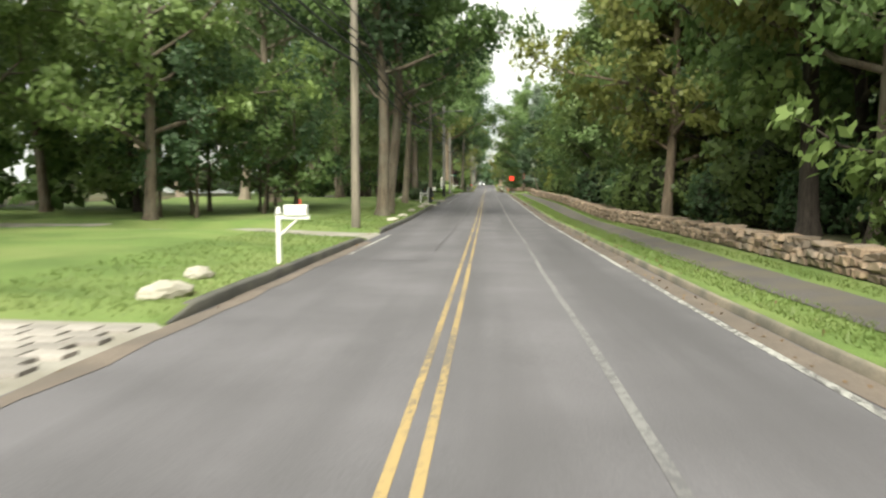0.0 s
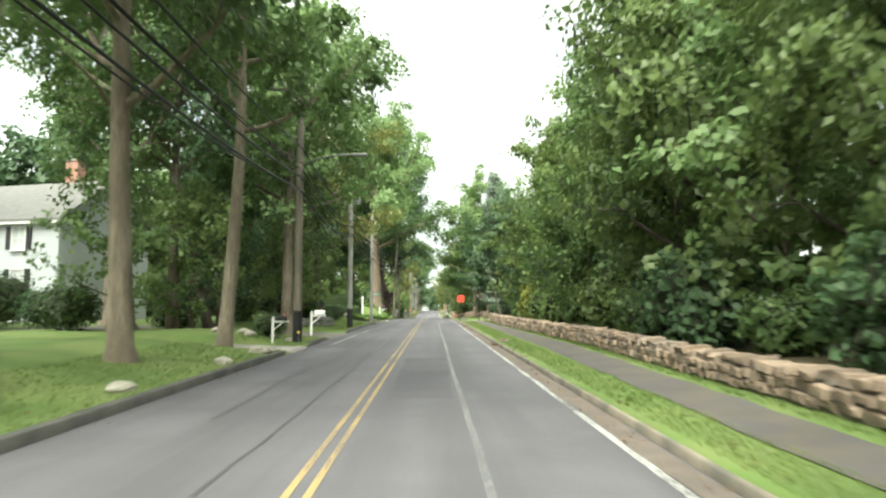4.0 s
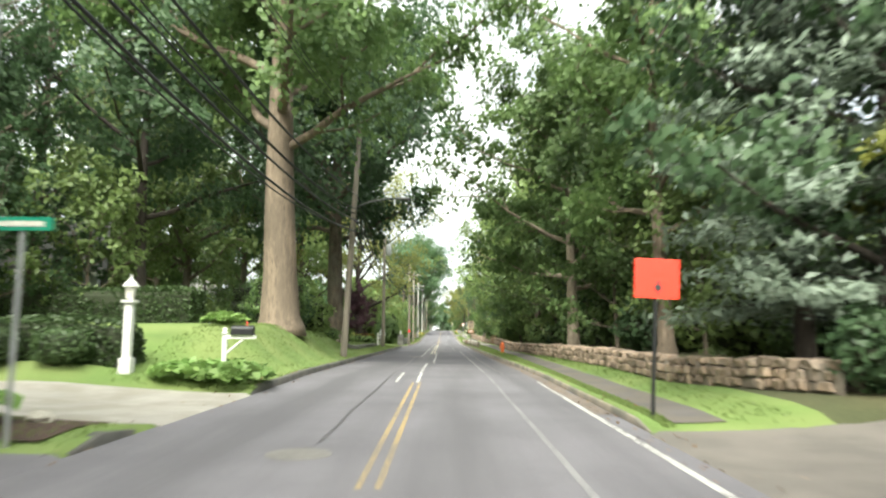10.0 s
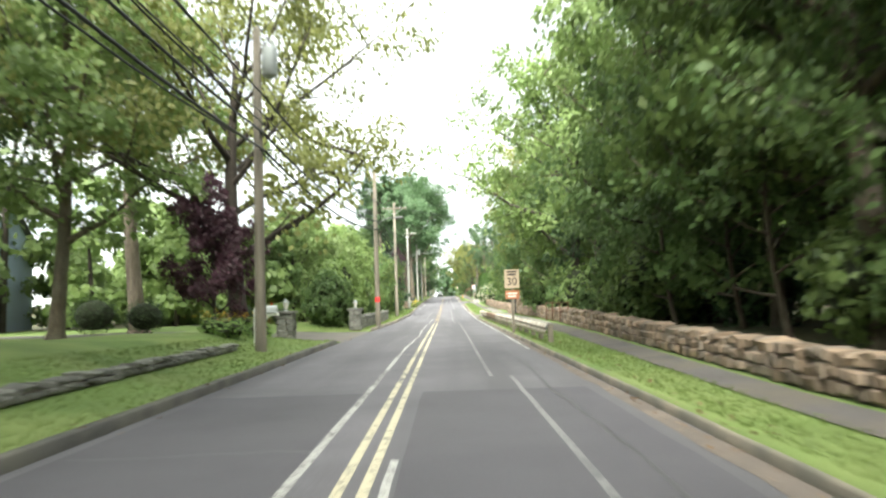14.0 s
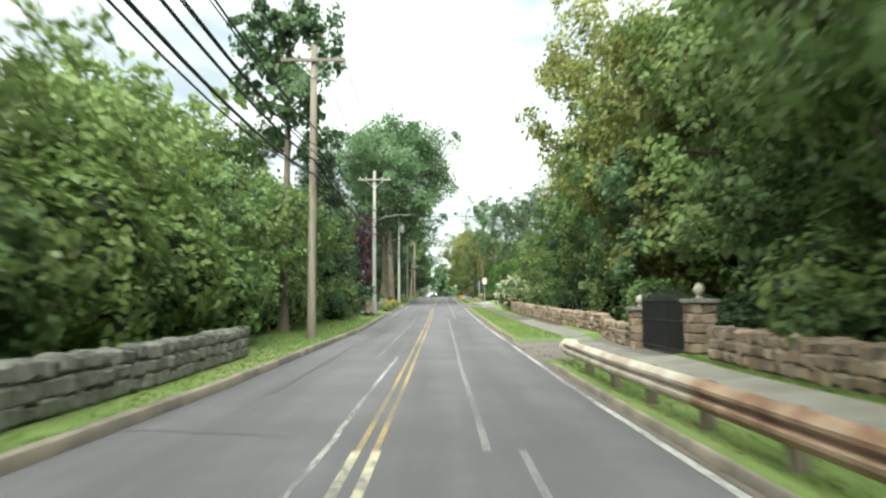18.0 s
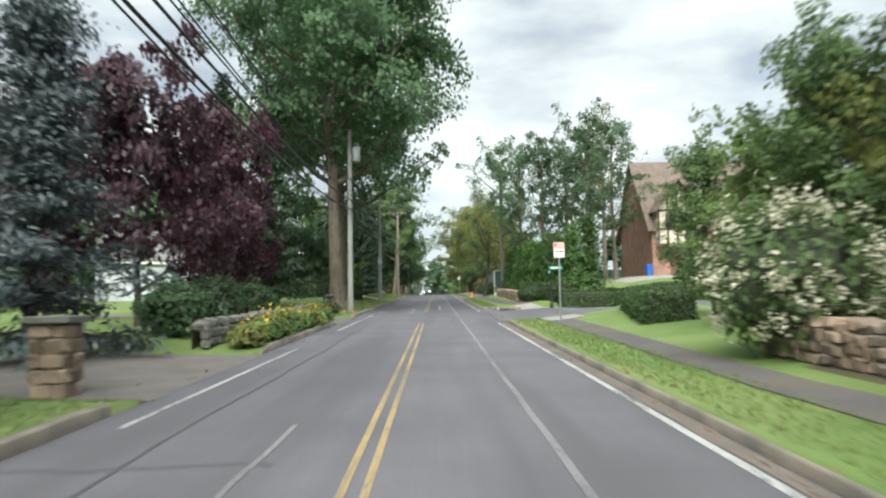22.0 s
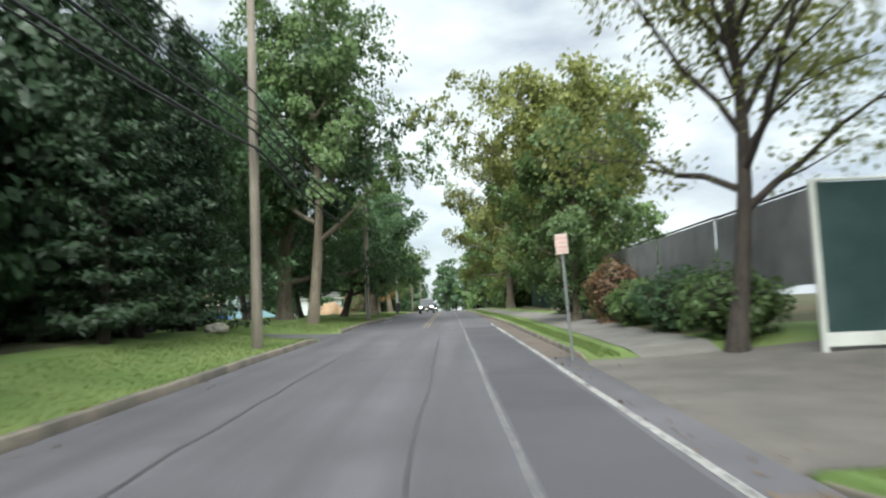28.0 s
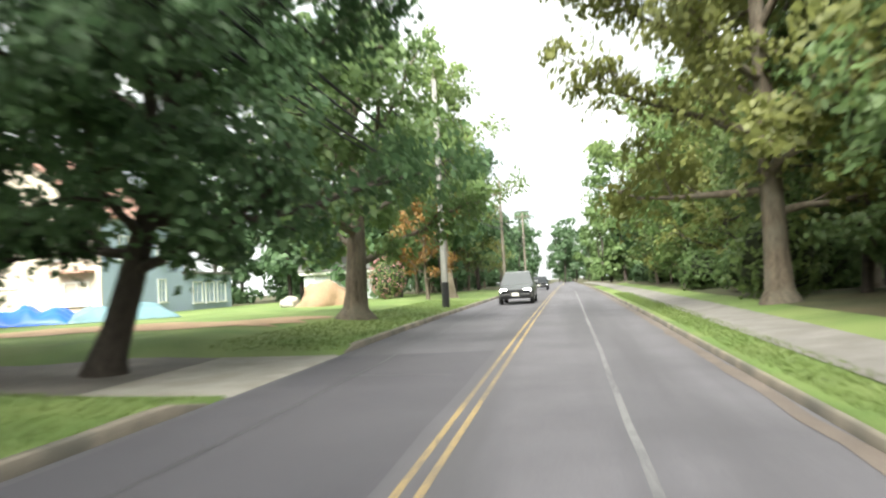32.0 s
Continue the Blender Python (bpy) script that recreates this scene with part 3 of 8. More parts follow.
def tree(name, seed, height, radius, clear, spread, bark, leaf, leaves=6000, leaf_size=0.3, limbs=13, dome=1.0, lean=(0, 0), label="", lift=0.5, fork=False, clump=1.0, category="tree", flare=1.5, bare=0.3, crown_name="crown"):
    """A tapered trunk that breaks up into limbs and twigs, with leaves in loose clumps round the twigs."""
    rng = np.random.default_rng(seed)
    ob = thing(name, label, category)
    top = height * (0.78 if dome > 0.6 else 0.9)
    n = 10
    trunk = []
    bend = rng.normal(size=2) * 0.02 * height
    for i in range(n):
        u = i / (n - 1)
        trunk.append((lean[0] * u * top + bend[0] * math.sin(u * 3), lean[1] * u * top + bend[1] * math.sin(u * 2.4), u * top))
    radii = [radius * (1 - 0.72 * (i / (n - 1)) ** 1.1) for i in range(n)]
    pts = [(trunk[0][0], trunk[0][1], -0.4), trunk[0], (trunk[1][0] * 0.3, trunk[1][1] * 0.3, 0.35)] + trunk[1:]
    rad = [radius * flare * 1.1, radius * flare, radius * 1.12] + radii[1:]
    pieces = [tube_data(pts, rad, 11)]
    centres, weights = [], []
    t = np.array(trunk)
    for i in range(limbs):
        u = (i + 0.5) / limbs
        h = (clear + (0.97 - clear) * u ** 0.9) * top
        at = np.array([np.interp(h, t[:, 2], t[:, 0]), np.interp(h, t[:, 2], t[:, 1]), h])
        r_here = np.interp(h, t[:, 2], radii)
        a = i * 2.399 + rng.uniform(-0.4, 0.4)
        prof = math.sin(math.pi * (0.22 + 0.72 * u)) ** 0.8
        length = spread * (0.45 + 0.65 * prof) * rng.uniform(0.75, 1.2)
        rise = (0.25 + 0.9 * u) * lift * 2
        d = np.array([math.cos(a), math.sin(a), rise])
        d /= np.linalg.norm(d)
        line = limb_line(at, d, length, rng, 0.35, 0.13)
        r0 = min(r_here * 0.6, 0.035 + length * 0.022)
        pieces.append(tube_data(line, [r0 * (1 - 0.85 * k / 5) for k in range(6)], 6, False))
        for k in range(5):
            j = 1 + k % 4 if k < 4 else 5
            b = np.array(line[min(j, 5)])
            dd = np.array(line[min(j, 5)]) - np.array(line[j - 1])
            dd = dd / (np.linalg.norm(dd) + 1e-9) + rng.normal(size=3) * 0.7
            dd[2] = abs(dd[2]) * 0.7 + 0.1
            dd /= np.linalg.norm(dd)
            tl = length * rng.uniform(0.28, 0.5)
            twig = limb_line(b, dd, tl, rng, 0.1, 0.2, 4)
            pieces.append(tube_data(twig, [r0 * 0.35, r0 * 0.25, r0 * 0.16, 0.008], 5, False))
            for q, wgt in ((1, 0.6), (2, 1.0), (3, 1.2)):
                if q / 3 > bare or j > 2:
                    centres.append(twig[q])
                    weights.append(wgt * (0.5 + length / spread * 0.6))
        centres.append(line[5])
        weights.append(1.1)
        centres.append(line[4])
        weights.append(0.7)
    v, f = join_data(pieces)
    part("trunk", mesh_of("trunk", v, f, True), bark, ob)
    centres, weights = np.array(centres), np.array(weights)
    # each clump is a tilted spray that faces away from the trunk and up
    axis = np.stack([np.interp(centres[:, 2], t[:, 2], t[:, 0]), np.interp(centres[:, 2], t[:, 2], t[:, 1])], -1)
    away = np.zeros_like(centres)
    away[:, :2] = centres[:, :2] - axis
    away /= np.linalg.norm(away, axis=1)[:, None] + 0.4
    face = away * 0.6 + np.array([0, 0, 0.8]) + rng.normal(size=away.shape) * 0.18
    face /= np.linalg.norm(face, axis=1)[:, None]
    side = np.cross(face, np.array([0.13, 0.21, 1.0]))
    side /= np.linalg.norm(side, axis=1)[:, None] + 1e-9
    fall = np.cross(face, side)
    pick = rng.choice(len(centres), leaves, p=weights / weights.sum())
    size = rng.uniform(0.5, 1.25, len(centres))[pick] * spread * 0.17 * clump
    ang, far = rng.uniform(0, 2 * math.pi, leaves), rng.uniform(0, 1, leaves) ** 0.5
    u, w, h = far * np.cos(ang) * size, far * np.sin(ang) * size, (rng.normal(size=leaves) * 0.26 - 0.25 * far ** 2) * size
    off = side[pick] * u[:, None] + fall[pick] * w[:, None] + face[pick] * h[:, None]
    part(crown_name, leaves_mesh("crown", centres[pick] + off, leaf_size, rng, narrow=0.62, up=0.35, out=away[pick] * 0.95), leaf, ob)
    return ob


def conifer(name, seed, height, radius, spread, bark, leaf, leaves=6000, clear=0.06, label="", leaf_size=0.34, droop=0.25, gap=0.75, category="tree"):
    """A spruce or pine: whorls of drooping boughs, shorter towards the tip."""
    rng = np.random.default_rng(seed)
    ob = thing(name, label, category)
    pieces = [tube_data([(0, 0, -0.4), (0, 0, 0.2), (0, 0, height * 0.5), (0.05, 0, height)], [radius * 1.2, radius, radius * 0.6, 0.02], 9)]
    c = []
    h = clear * height
    while h < height * 0.97:
        u = (h - clear * height) / (height * (1 - clear))
        length = spread * (1 - u) ** 0.85 * rng.uniform(0.75, 1.1) + 0.15
        for k in range(6):
            a = k * math.pi / 3 + rng.uniform(-0.4, 0.4)
            d = np.array([math.cos(a), math.sin(a), 0.12 - droop + 0.5 * u])
            line = limb_line((0, 0, h + rng.uniform(-0.2, 0.2)), d / np.linalg.norm(d), length * rng.uniform(0.7, 1.1), rng, 0.25, 0.06, 5)
            pieces.append(tube_data(line, [0.03 + 0.012 * length, 0.02, 0.016, 0.01, 0.005], 4, False))
            for q in range(1, 5):
                c.append((line[q], 0.32 + 0.1 * (4 - q), length))
                c.append(((np.array(line[q]) + np.array(line[q - 1])) / 2, 0.32, length))
        h += gap * rng.uniform(0.7, 1.2) * (1.15 - 0.6 * u)
    v, f = join_data(pieces)
    part("trunk", mesh_of("trunk", v, f, True), bark, ob)
    pos, rad, wt = np.array([a for a, _, _ in c]), np.array([b for _, b, _ in c]), np.array([0.25 + w for _, _, w in c])
    pick = rng.choice(len(pos), leaves, p=wt / wt.sum())
    off = rng.normal(size=(leaves, 3)) * rad[pick][:, None] * np.array([0.75, 0.75, 0.3])
    off[:, 2] -= 0.08
    away = (pos * np.array([1, 1, 0]))[pick]
    away /= np.linalg.norm(away, axis=1)[:, None] + 0.2
    part("crown", leaves_mesh("crown", pos[pick] + off, leaf_size, rng, droop=0.3, narrow=0.34, up=0.7, out=away * 0.7), leaf, ob)
    return ob


def bush(name, seed, size, leaf, leaves=1600, leaf_size=0.16, label="", category="shrub", boxy=0.0, rough=0.25, stems=True, at=(0, 0, 0), turn=0.0, group=""):
    """A shrub or clipped hedge: leaves over a lumpy solid body, coloured dark for the shade inside."""
    rng = np.random.default_rng(seed)
    ob = thing(name, label, category, at, turn, group)
    d = rng.normal(size=(leaves, 3))
    d /= np.linalg.norm(d, axis=1)[:, None]
    if boxy:
        m = np.abs(d).max(1)[:, None]
        d = d * (1 - boxy) + d / m * boxy
    lump = 1 + rough * np.array([noise.noise(Vector((*p * 2.3,)) + Vector((seed, 0, 0))) for p in d])
    depth = 1 - 0.26 * rng.uniform(0, 1, leaves) ** 1.6
    half = np.array(size) / 2
    pos = d * (lump * depth)[:, None] * half
    pos[:, 2] = np.maximum(pos[:, 2] + half[2], 0.03)
    part("foliage", leaves_mesh("foliage", pos, leaf_size, rng, up=0.3, narrow=0.6, out=d * 0.8), leaf, ob)
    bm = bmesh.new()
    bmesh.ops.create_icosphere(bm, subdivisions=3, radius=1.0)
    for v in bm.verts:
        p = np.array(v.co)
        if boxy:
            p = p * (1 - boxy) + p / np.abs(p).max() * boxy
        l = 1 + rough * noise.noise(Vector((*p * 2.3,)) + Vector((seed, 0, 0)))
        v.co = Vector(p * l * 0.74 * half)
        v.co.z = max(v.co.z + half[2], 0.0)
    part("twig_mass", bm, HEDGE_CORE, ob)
    return ob


def put(ob, x, y, turn=0.0, scale=1.0, sink=0.0, tall=None):
    """A copy of a plant on the land."""
    m = pose(x, y, gz(x, y) - sink, 0, 0, turn) @ Matrix.Diagonal((scale, scale, tall or scale, 1))
    return copy_thing(ob, m)


def drop_template(ob):
    for o in (*ob.children_recursive, ob):
        bpy.data.objects.remove(o)


rnd = random.Random(7)

# kinds of trees; each is copied to its places
T_BROAD = [tree("tree", 11 + i, 19 + 2 * i, 0.30, 0.24, 5.6, BARK, LEAF, 12000, 0.32, 17, label="tall broadleaf tree with a dense green crown in the roadside wood") for i in range(3)]
T_LIGHT = [tree("tree", 31 + i, 17 + 2 * i, 0.26, 0.20, 5.4, BARK, LEAF_LIGHT, 12000, 0.32, 17, label="light green broadleaf tree at the edge of the wood") for i in range(2)]
T_OLIVE = [tree("tree", 41 + i, 18 + 3 * i, 0.28, 0.2, 5.6, BARK, LEAF_OLIVE, 12000, 0.32, 17, label="olive green broadleaf tree overhanging the verge") for i in range(2)]
T_DARK = [tree("tree", 51 + i, 15 + 3 * i, 0.24, 0.12, 5.2, BARK_DARK, LEAF_DARK, 12000, 0.31, 18, label="dark green broadleaf tree in the shade of the wood") for i in range(2)]
T_PALE = [tree("tree", 61 + i, 24, 0.40, 0.42, 6.4, BARK_PALE, LEAF, 12000, 0.33, 14, label="tall tree with a pale straight trunk on the lawn", lift=0.75) for i in range(2)]
T_AIRY = [tree("tree", 71 + i, 19 + 2 * i, 0.27, 0.30, 4.2, BARK, LEAF_DARK, 5000, 0.28, 15, label="slender tree with an airy open crown", lift=0.8, clump=0.85) for i in range(2)]
T_EDGE = [tree("tree", 141 + i, 14 + 1.5 * i, 0.20, 0.07, 3.7, BARK_DARK, (LEAF_OLIVE, LEAF_LIGHT, LEAF, LEAF_OLIVE)[i], 13000, 0.29, 26, label="leafy tree with low boughs at the edge of the wood", lift=0.35, clump=1.15) for i in range(4)]
T_UNDER = [tree("sapling", 81 + i, 7 + i, 0.09, 0.12, 3.0, BARK, (LEAF_LIGHT, LEAF, LEAF_DARK)[i], 3200, 0.26, 12, label="young leafy tree under the taller wood", dome=1.0) for i in range(3)]
T_SPRUCE = [conifer("spruce", 91 + i, 16 + 3 * i, 0.24, 3.6, BARK_DARK, LEAF_NEEDLE, 11000, label="dark spruce with drooping boughs") for i in range(2)]
B_GREEN = [bush("shrub", 101 + i, (2.6, 2.4, 1.9 + 0.3 * i), (LEAF, LEAF_DARK, LEAF_LIGHT)[i], 1500, 0.22, "loose green shrub below the trees", rough=0.5) for i in range(3)]
TEMPLATES = T_BROAD + T_LIGHT + T_OLIVE + T_DARK + T_PALE + T_AIRY + T_EDGE + T_UNDER + T_SPRUCE + B_GREEN


def wood(x0, x1, y0, y1, count, kinds, group, low=0.8, high=1.15, gap=2.2):
    """Trees strewn over a stretch of the plan, none closer than gap to its neighbour."""
    placed = []
    tries = 0
    while len(placed) < count and tries < count * 30:
        tries += 1
        x, y = rnd.uniform(x0, x1), rnd.uniform(y0, y1)
        if all((x - a) ** 2 + (y - b) ** 2 > gap * gap for a, b in placed):
            placed.append((x, y))
            put(rnd.choice(kinds), x, y, rnd.uniform(0, 360), rnd.uniform(low, high), 0.1)["group"] = group



def deep_wood(x0, x1, y0, y1, count, low, high, leaf, label, per=1100, size=0.75, seed=5, thin=False):
    """The depth of a wood, where no single tree can be told: trunks and foliage down to the ground, one object."""
    rng = np.random.default_rng(seed)
    pieces, pos, ways = [], [], []
    for _ in range(count):
        x, y, h = rng.uniform(x0, x1), rng.uniform(y0, y1), rng.uniform(low, high)
        z = gz(x, y) - 0.2
        r = 0.10 + h * 0.009
        pieces.append(tube_data([(x, y, z), (x + rng.normal() * 0.3, y, z + h * 0.45), (x + rng.normal() * 0.7, y, z + h * 0.85)], [r, r * 0.7, r * 0.25], 6, False))
        clumps = int(9 + h * 0.7)
        u = rng.uniform(0.02, 1.0, clumps)
        reach = 0.19 * h * np.sin(np.pi * (0.2 + 0.75 * u)) + 0.6
        a = rng.uniform(0, 6.28, clumps)
        c = np.stack([x + reach * np.cos(a) * rng.uniform(0.3, 1, clumps), y + reach * np.sin(a) * rng.uniform(0.3, 1, clumps), z + 0.4 + u * h], -1)
        k = rng.integers(0, clumps, per)
        o = rng.normal(size=(per, 3))
        o /= np.linalg.norm(o, axis=1)[:, None]
        p = c[k] + o * (rng.uniform(0, 1, per) ** 0.5)[:, None] * np.array([1.5, 1.5, 0.95]) * (0.55 + h * 0.035)
        pos.append(p)
        ways.append(o * 0.5 + (p - np.array([x, y, 0])) * np.array([1, 1, 0]) / (reach.max() + 1.0))
    ob = thing("woodland", label, "woodland", kind="stuff")
    v, f = join_data(pieces)
    part("trunks", mesh_of("trunks", v, f, True), BARK_DARK, ob, kind="stuff")
    part("foliage", leaves_mesh("foliage", np.concatenate(pos), size, rng, narrow=0.7, up=0.35, out=np.concatenate(ways)), leaf, ob, kind="stuff")
    return ob


# right-hand wood, behind the field-stone wall
wood(9.6, 11.6, 8, 66, 14, T_EDGE[:2] + T_EDGE[3:] + T_EDGE, "trees of the roadside wood", 0.85, 1.12, gap=3.6)
wood(9.6, 11.6, 68, 107, 10, T_EDGE[1:3] + T_EDGE[2:3], "trees of the roadside wood", 0.85, 1.08, gap=3.4)
wood(8.0, 10.5, 6, 104, 15, T_UNDER, "young trees of the roadside wood", gap=3.0)
wood(7.5, 9.2, 14, 104, 34, B_GREEN, "shrubs behind the stone wall", 0.75, 1.15, gap=2.0)
deep_wood(11, 30, -10, 124, 62, 7, 19, LEAF, "dense green wood behind the stone wall", 2000, 0.5, seed=1)
wood(9.4, 11.4, 131, 184, 13, T_EDGE[1:3] + T_EDGE[2:3] + T_LIGHT[:1], "trees of the roadside wood", 0.75, 1.0, gap=3.6)
wood(7.6, 10, 122, 206, 38, T_UNDER + B_GREEN + B_GREEN, "young trees of the roadside wood", gap=1.7)
deep_wood(11, 30, 129, 250, 80, 7, 16, LEAF_LIGHT, "dense green wood behind the stone wall", seed=2)
wood(9.6, 11.8, 190, 236, 11, T_EDGE[:3] + T_AIRY[:1], "trees of the roadside wood", 0.8, 1.1, gap=3.6)
wood(8.2, 10.5, 206, 246, 16, T_UNDER + B_GREEN, "shrubs behind the stone wall", gap=2.0)
# left-hand gardens and woods
wood(-22, -12, 20, 56, 9, T_BROAD + T_LIGHT + T_EDGE[1:3], "trees behind the lawn", 0.75, 1.0, gap=4)
wood(-13, -10, 47, 56, 5, T_UNDER, "young trees behind the lawn", gap=1.6)
for x, y, k, v in ((-9.6, 51.5, 1, 0.85), (-8.7, 54.2, 2, 0.9), (-11.2, 57.0, 1, 1.0), (-11.8, 60.5, 2, 0.95), (-9.9, 57.8, 0, 0.75)):
    put(T_UNDER[k], x, y, x * 37, v)["group"] = "young trees behind the lawn"
deep_wood(-40, -19, -10, 64, 36, 7, 19, LEAF, "dense dark green trees behind the lawns", seed=3)
deep_wood(-58, -28, 110, 126, 28, 13, 21, LEAF_DARK, "dark trees behind the white house", seed=15)
deep_wood(-30, -17, 104, 122, 10, 8, 16, LEAF, "green trees beside the white house", seed=16)
wood(-14, -9.5, 82, 108, 6, T_BROAD + T_LIGHT + T_AIRY, "trees round the gardens", 0.8, 1.05, gap=4.5)
wood(-12.5, -8.5, 78, 108, 8, T_UNDER, "trees round the gardens", 0.8, 1.0, gap=3)
wood(-24, -13, 122, 182, 11, T_LIGHT + T_BROAD + T_AIRY, "trees round the gardens", 0.85, 1.1, gap=5)
deep_wood(-46, -24, 118, 200, 40, 8, 18, LEAF_LIGHT, "light green trees behind the gardens", seed=4)
wood(-10.5, -8.2, 196, 234, 11, T_EDGE[1:3], "thicket beside the road", 0.42, 0.6, gap=2.8)
wood(-8.2, -5.8, 199, 233, 18, T_UNDER, "thicket beside the road", 0.6, 0.95, gap=1.7)
wood(-7.2, -5.4, 214, 236, 9, B_GREEN, "thicket beside the road", 0.7, 1.0, gap=1.9)
deep_wood(-30, -10, 194, 238, 40, 4, 10, LEAF_LIGHT, "dense green thicket beside the road", 1500, 0.55, 6)
deep_wood(-46, -22, 246, 345, 40, 7, 13, LEAF_DARK, "dark trees behind the gardens", seed=7)
wood(-13, -7.4, 316, 330.5, 12, T_SPRUCE, "dark spruces beside the road", 0.52, 0.72, gap=1.9)
deep_wood(-13, -9.0, 315, 330.5, 18, 5, 9, LEAF_NEEDLE, "dark evergreen thicket beside the road", 2600, 0.4, 8)
deep_wood(-75, -38, 345, 450, 34, 9, 16, LEAF, "trees behind the houses", seed=9)
# right-hand side after the side street
wood(13, 18, 297, 312, 4, T_AIRY, "airy trees behind the conifer hedge", 0.8, 0.95, gap=4)
for x, y, k, v in ((8.2, 317.2, 0, 1.0), (9.6, 311.5, 1, 0.86), (11.2, 306.0, 0, 0.9)):
    put(T_AIRY[k], x, y, x * 47, v)["group"] = "airy trees behind the conifer hedge"
deep_wood(26, 60, 318, 345, 16, 6, 11, LEAF_DARK, "dark trees behind the house", seed=10)
wood(9.4, 11.4, 362, 430, 16, T_EDGE + T_LIGHT[:1], "trees along the pavement", 0.7, 0.95, gap=3.6)
wood(7.4, 10, 378, 430, 12, T_UNDER + B_GREEN, "undergrowth along the pavement", gap=2.8)
deep_wood(12, 24, 376, 450, 34, 7, 16, LEAF, "green wood along the pavement", seed=11)
# the far end of the road
wood(-15, -9, 408, 470, 12, T_LIGHT + T_OLIVE, "trees at the far end of the road", 0.6, 0.8, gap=4)
deep_wood(-40, -7, 410, 560, 60, 9, 18, LEAF_DARK, "dark green trees at the far end of the road", seed=12)
deep_wood(6, 32, 432, 560, 46, 8, 18, LEAF, "green trees at the far end of the road", seed=13)
deep_wood(-30, 30, 560, 640, 40, 12, 20, LEAF_DARK, "dark green trees at the far end of the road", 900, 1.0, 14)
deep_wood(-50, 50, -80, -25, 26, 10, 18, LEAF_DARK, "trees behind the start of the road", 700, 1.0, 15)


# single trees that stand out
def single(x, y, seed, height, radius, clear, spread, bark, leaf, label, leaves=9000, leaf_size=0.34, sink=0.0, **more):
    ob = tree("tree", seed, height, radius, clear, spread, bark, leaf, leaves, leaf_size, label=label, **more)
    ob.matrix_basis = pose(x, y, gz(x, y) - sink)
    return ob


single(-4.9, 56.1, 201, 21, 0.30, 0.40, 6.0, BARK, LEAF, "tall brown-barked tree on the mown lawn", 15000, limbs=11, lean=(-0.10, 0))
single(-5.0, 58.7, 202, 20, 0.30, 0.36, 6.5, BARK, LEAF_DARK, "tall tree with an ivy-clad trunk on the lawn", 15000, limbs=11)
single(-5.9, 66.3, 203, 22, 0.27, 0.30, 6.0, BARK_PALE, LEAF, "pale-barked tree with bare lower limbs on the lawn", 10400, limbs=13, bare=0.6, lift=0.7)
single(-5.8, 73.8, 204, 21, 0.24, 0.42, 5.0, BARK_PALE, LEAF, "pale slender tree at the edge of the lawn", 9600, limbs=12)
single(-6.2, 86.0, 205, 20, 0.30, 0.35, 5.2, BARK, LEAF, "tall brown tree beside a low stone wall", 14000, 0.31)
single(-7.8, 95.5, 206, 22, 0.33, 0.40, 5.6, BARK_PALE, LEAF, "tall pale-trunked tree behind the verge", 14000, 0.31)
single(-8.6, 109.5, 207, 19, 0.34, 0.35, 5.6, BARK, LEAF_OLIVE, "tall tree on the corner lawn", 14000, 0.31)
single(-5.8, 137.3, 208, 23, 0.72, 0.36, 8.5, BARK_TAN, LEAF, "huge pale-trunked tree with a spreading crown on a grassy bank", 34000, limbs=16, flare=1.35)
single(-6.7, 157.8, 209, 23, 0.60, 0.36, 8.2, BARK, LEAF_DARK, "huge brown-trunked tree beside the verge", 40000, 0.4, limbs=22, flare=1.3, clump=1.2)
single(-15.1, 187.8, 210, 20, 0.42, 0.45, 6.0, BARK_PALE, LEAF_LIGHT, "pale-trunked tree in the garden", 15000, limbs=12)
single(-7.6, 180.2, 211, 15, 0.40, 0.25, 8.0, BARK_DARK, LEAF_OLIVE, "wide tree with dark open limbs and sparse leaves", 13500, 0.28, limbs=15, bare=0.7, lift=0.55)
single(-5.3, 279.8, 212, 23, 0.42, 0.40, 7.8, BARK, LEAF_DARK, "tall roadside tree with a broad round crown", 32000, 0.36, limbs=20, sink=0.1, clump=1.15)
single(-7.3, 294.9, 213, 24, 0.62, 0.33, 8.6, BARK, LEAF_DARK, "huge roadside tree with a flared trunk", 34000, 0.34, limbs=22, flare=1.7, lift=0.6)
single(-6.1, 350.0, 214, 20, 0.30, 0.24, 5.6, BARK_PALE, LEAF, "pale forked tree on the lawn", 18000, 0.3, limbs=14, lift=0.85, lean=(-0.03, 0), flare=1.25)
single(-8.6, 354.5, 215, 16, 0.45, 0.14, 6.5, BARK, LEAF_DARK, "dense dark green tree on the lawn", 19200, limbs=18)
single(-7.4, 369.8, 216, 9.8, 0.30, 0.22, 4.3, BARK_DARK, LEAF_DARK, "leaning dark-barked tree with a wide low crown", 26000, 0.25, lean=(0.25, 0.0), limbs=20, lift=0.3, clump=1.1)
single(-10.9, 370.5, 217, 8, 0.24, 0.3, 2.7, BARK_DARK, LEAF_DARK, "dark-leaved tree on the lawn", 9000, 0.24, lean=(-0.1, 0), limbs=14)
single(-6.2, 381.8, 218, 10, 0.42, 0.20, 5.0, BARK, LEAF, "thick-based tree on the lawn", 12800, 0.3, flare=1.9)
single(-6.4, 404.0, 219, 17, 0.32, 0.35, 4.4, BARK_PALE, LEAF_LIGHT, "tall pale-trunked tree beside the road", 9000, 0.3, limbs=13, lift=0.7)
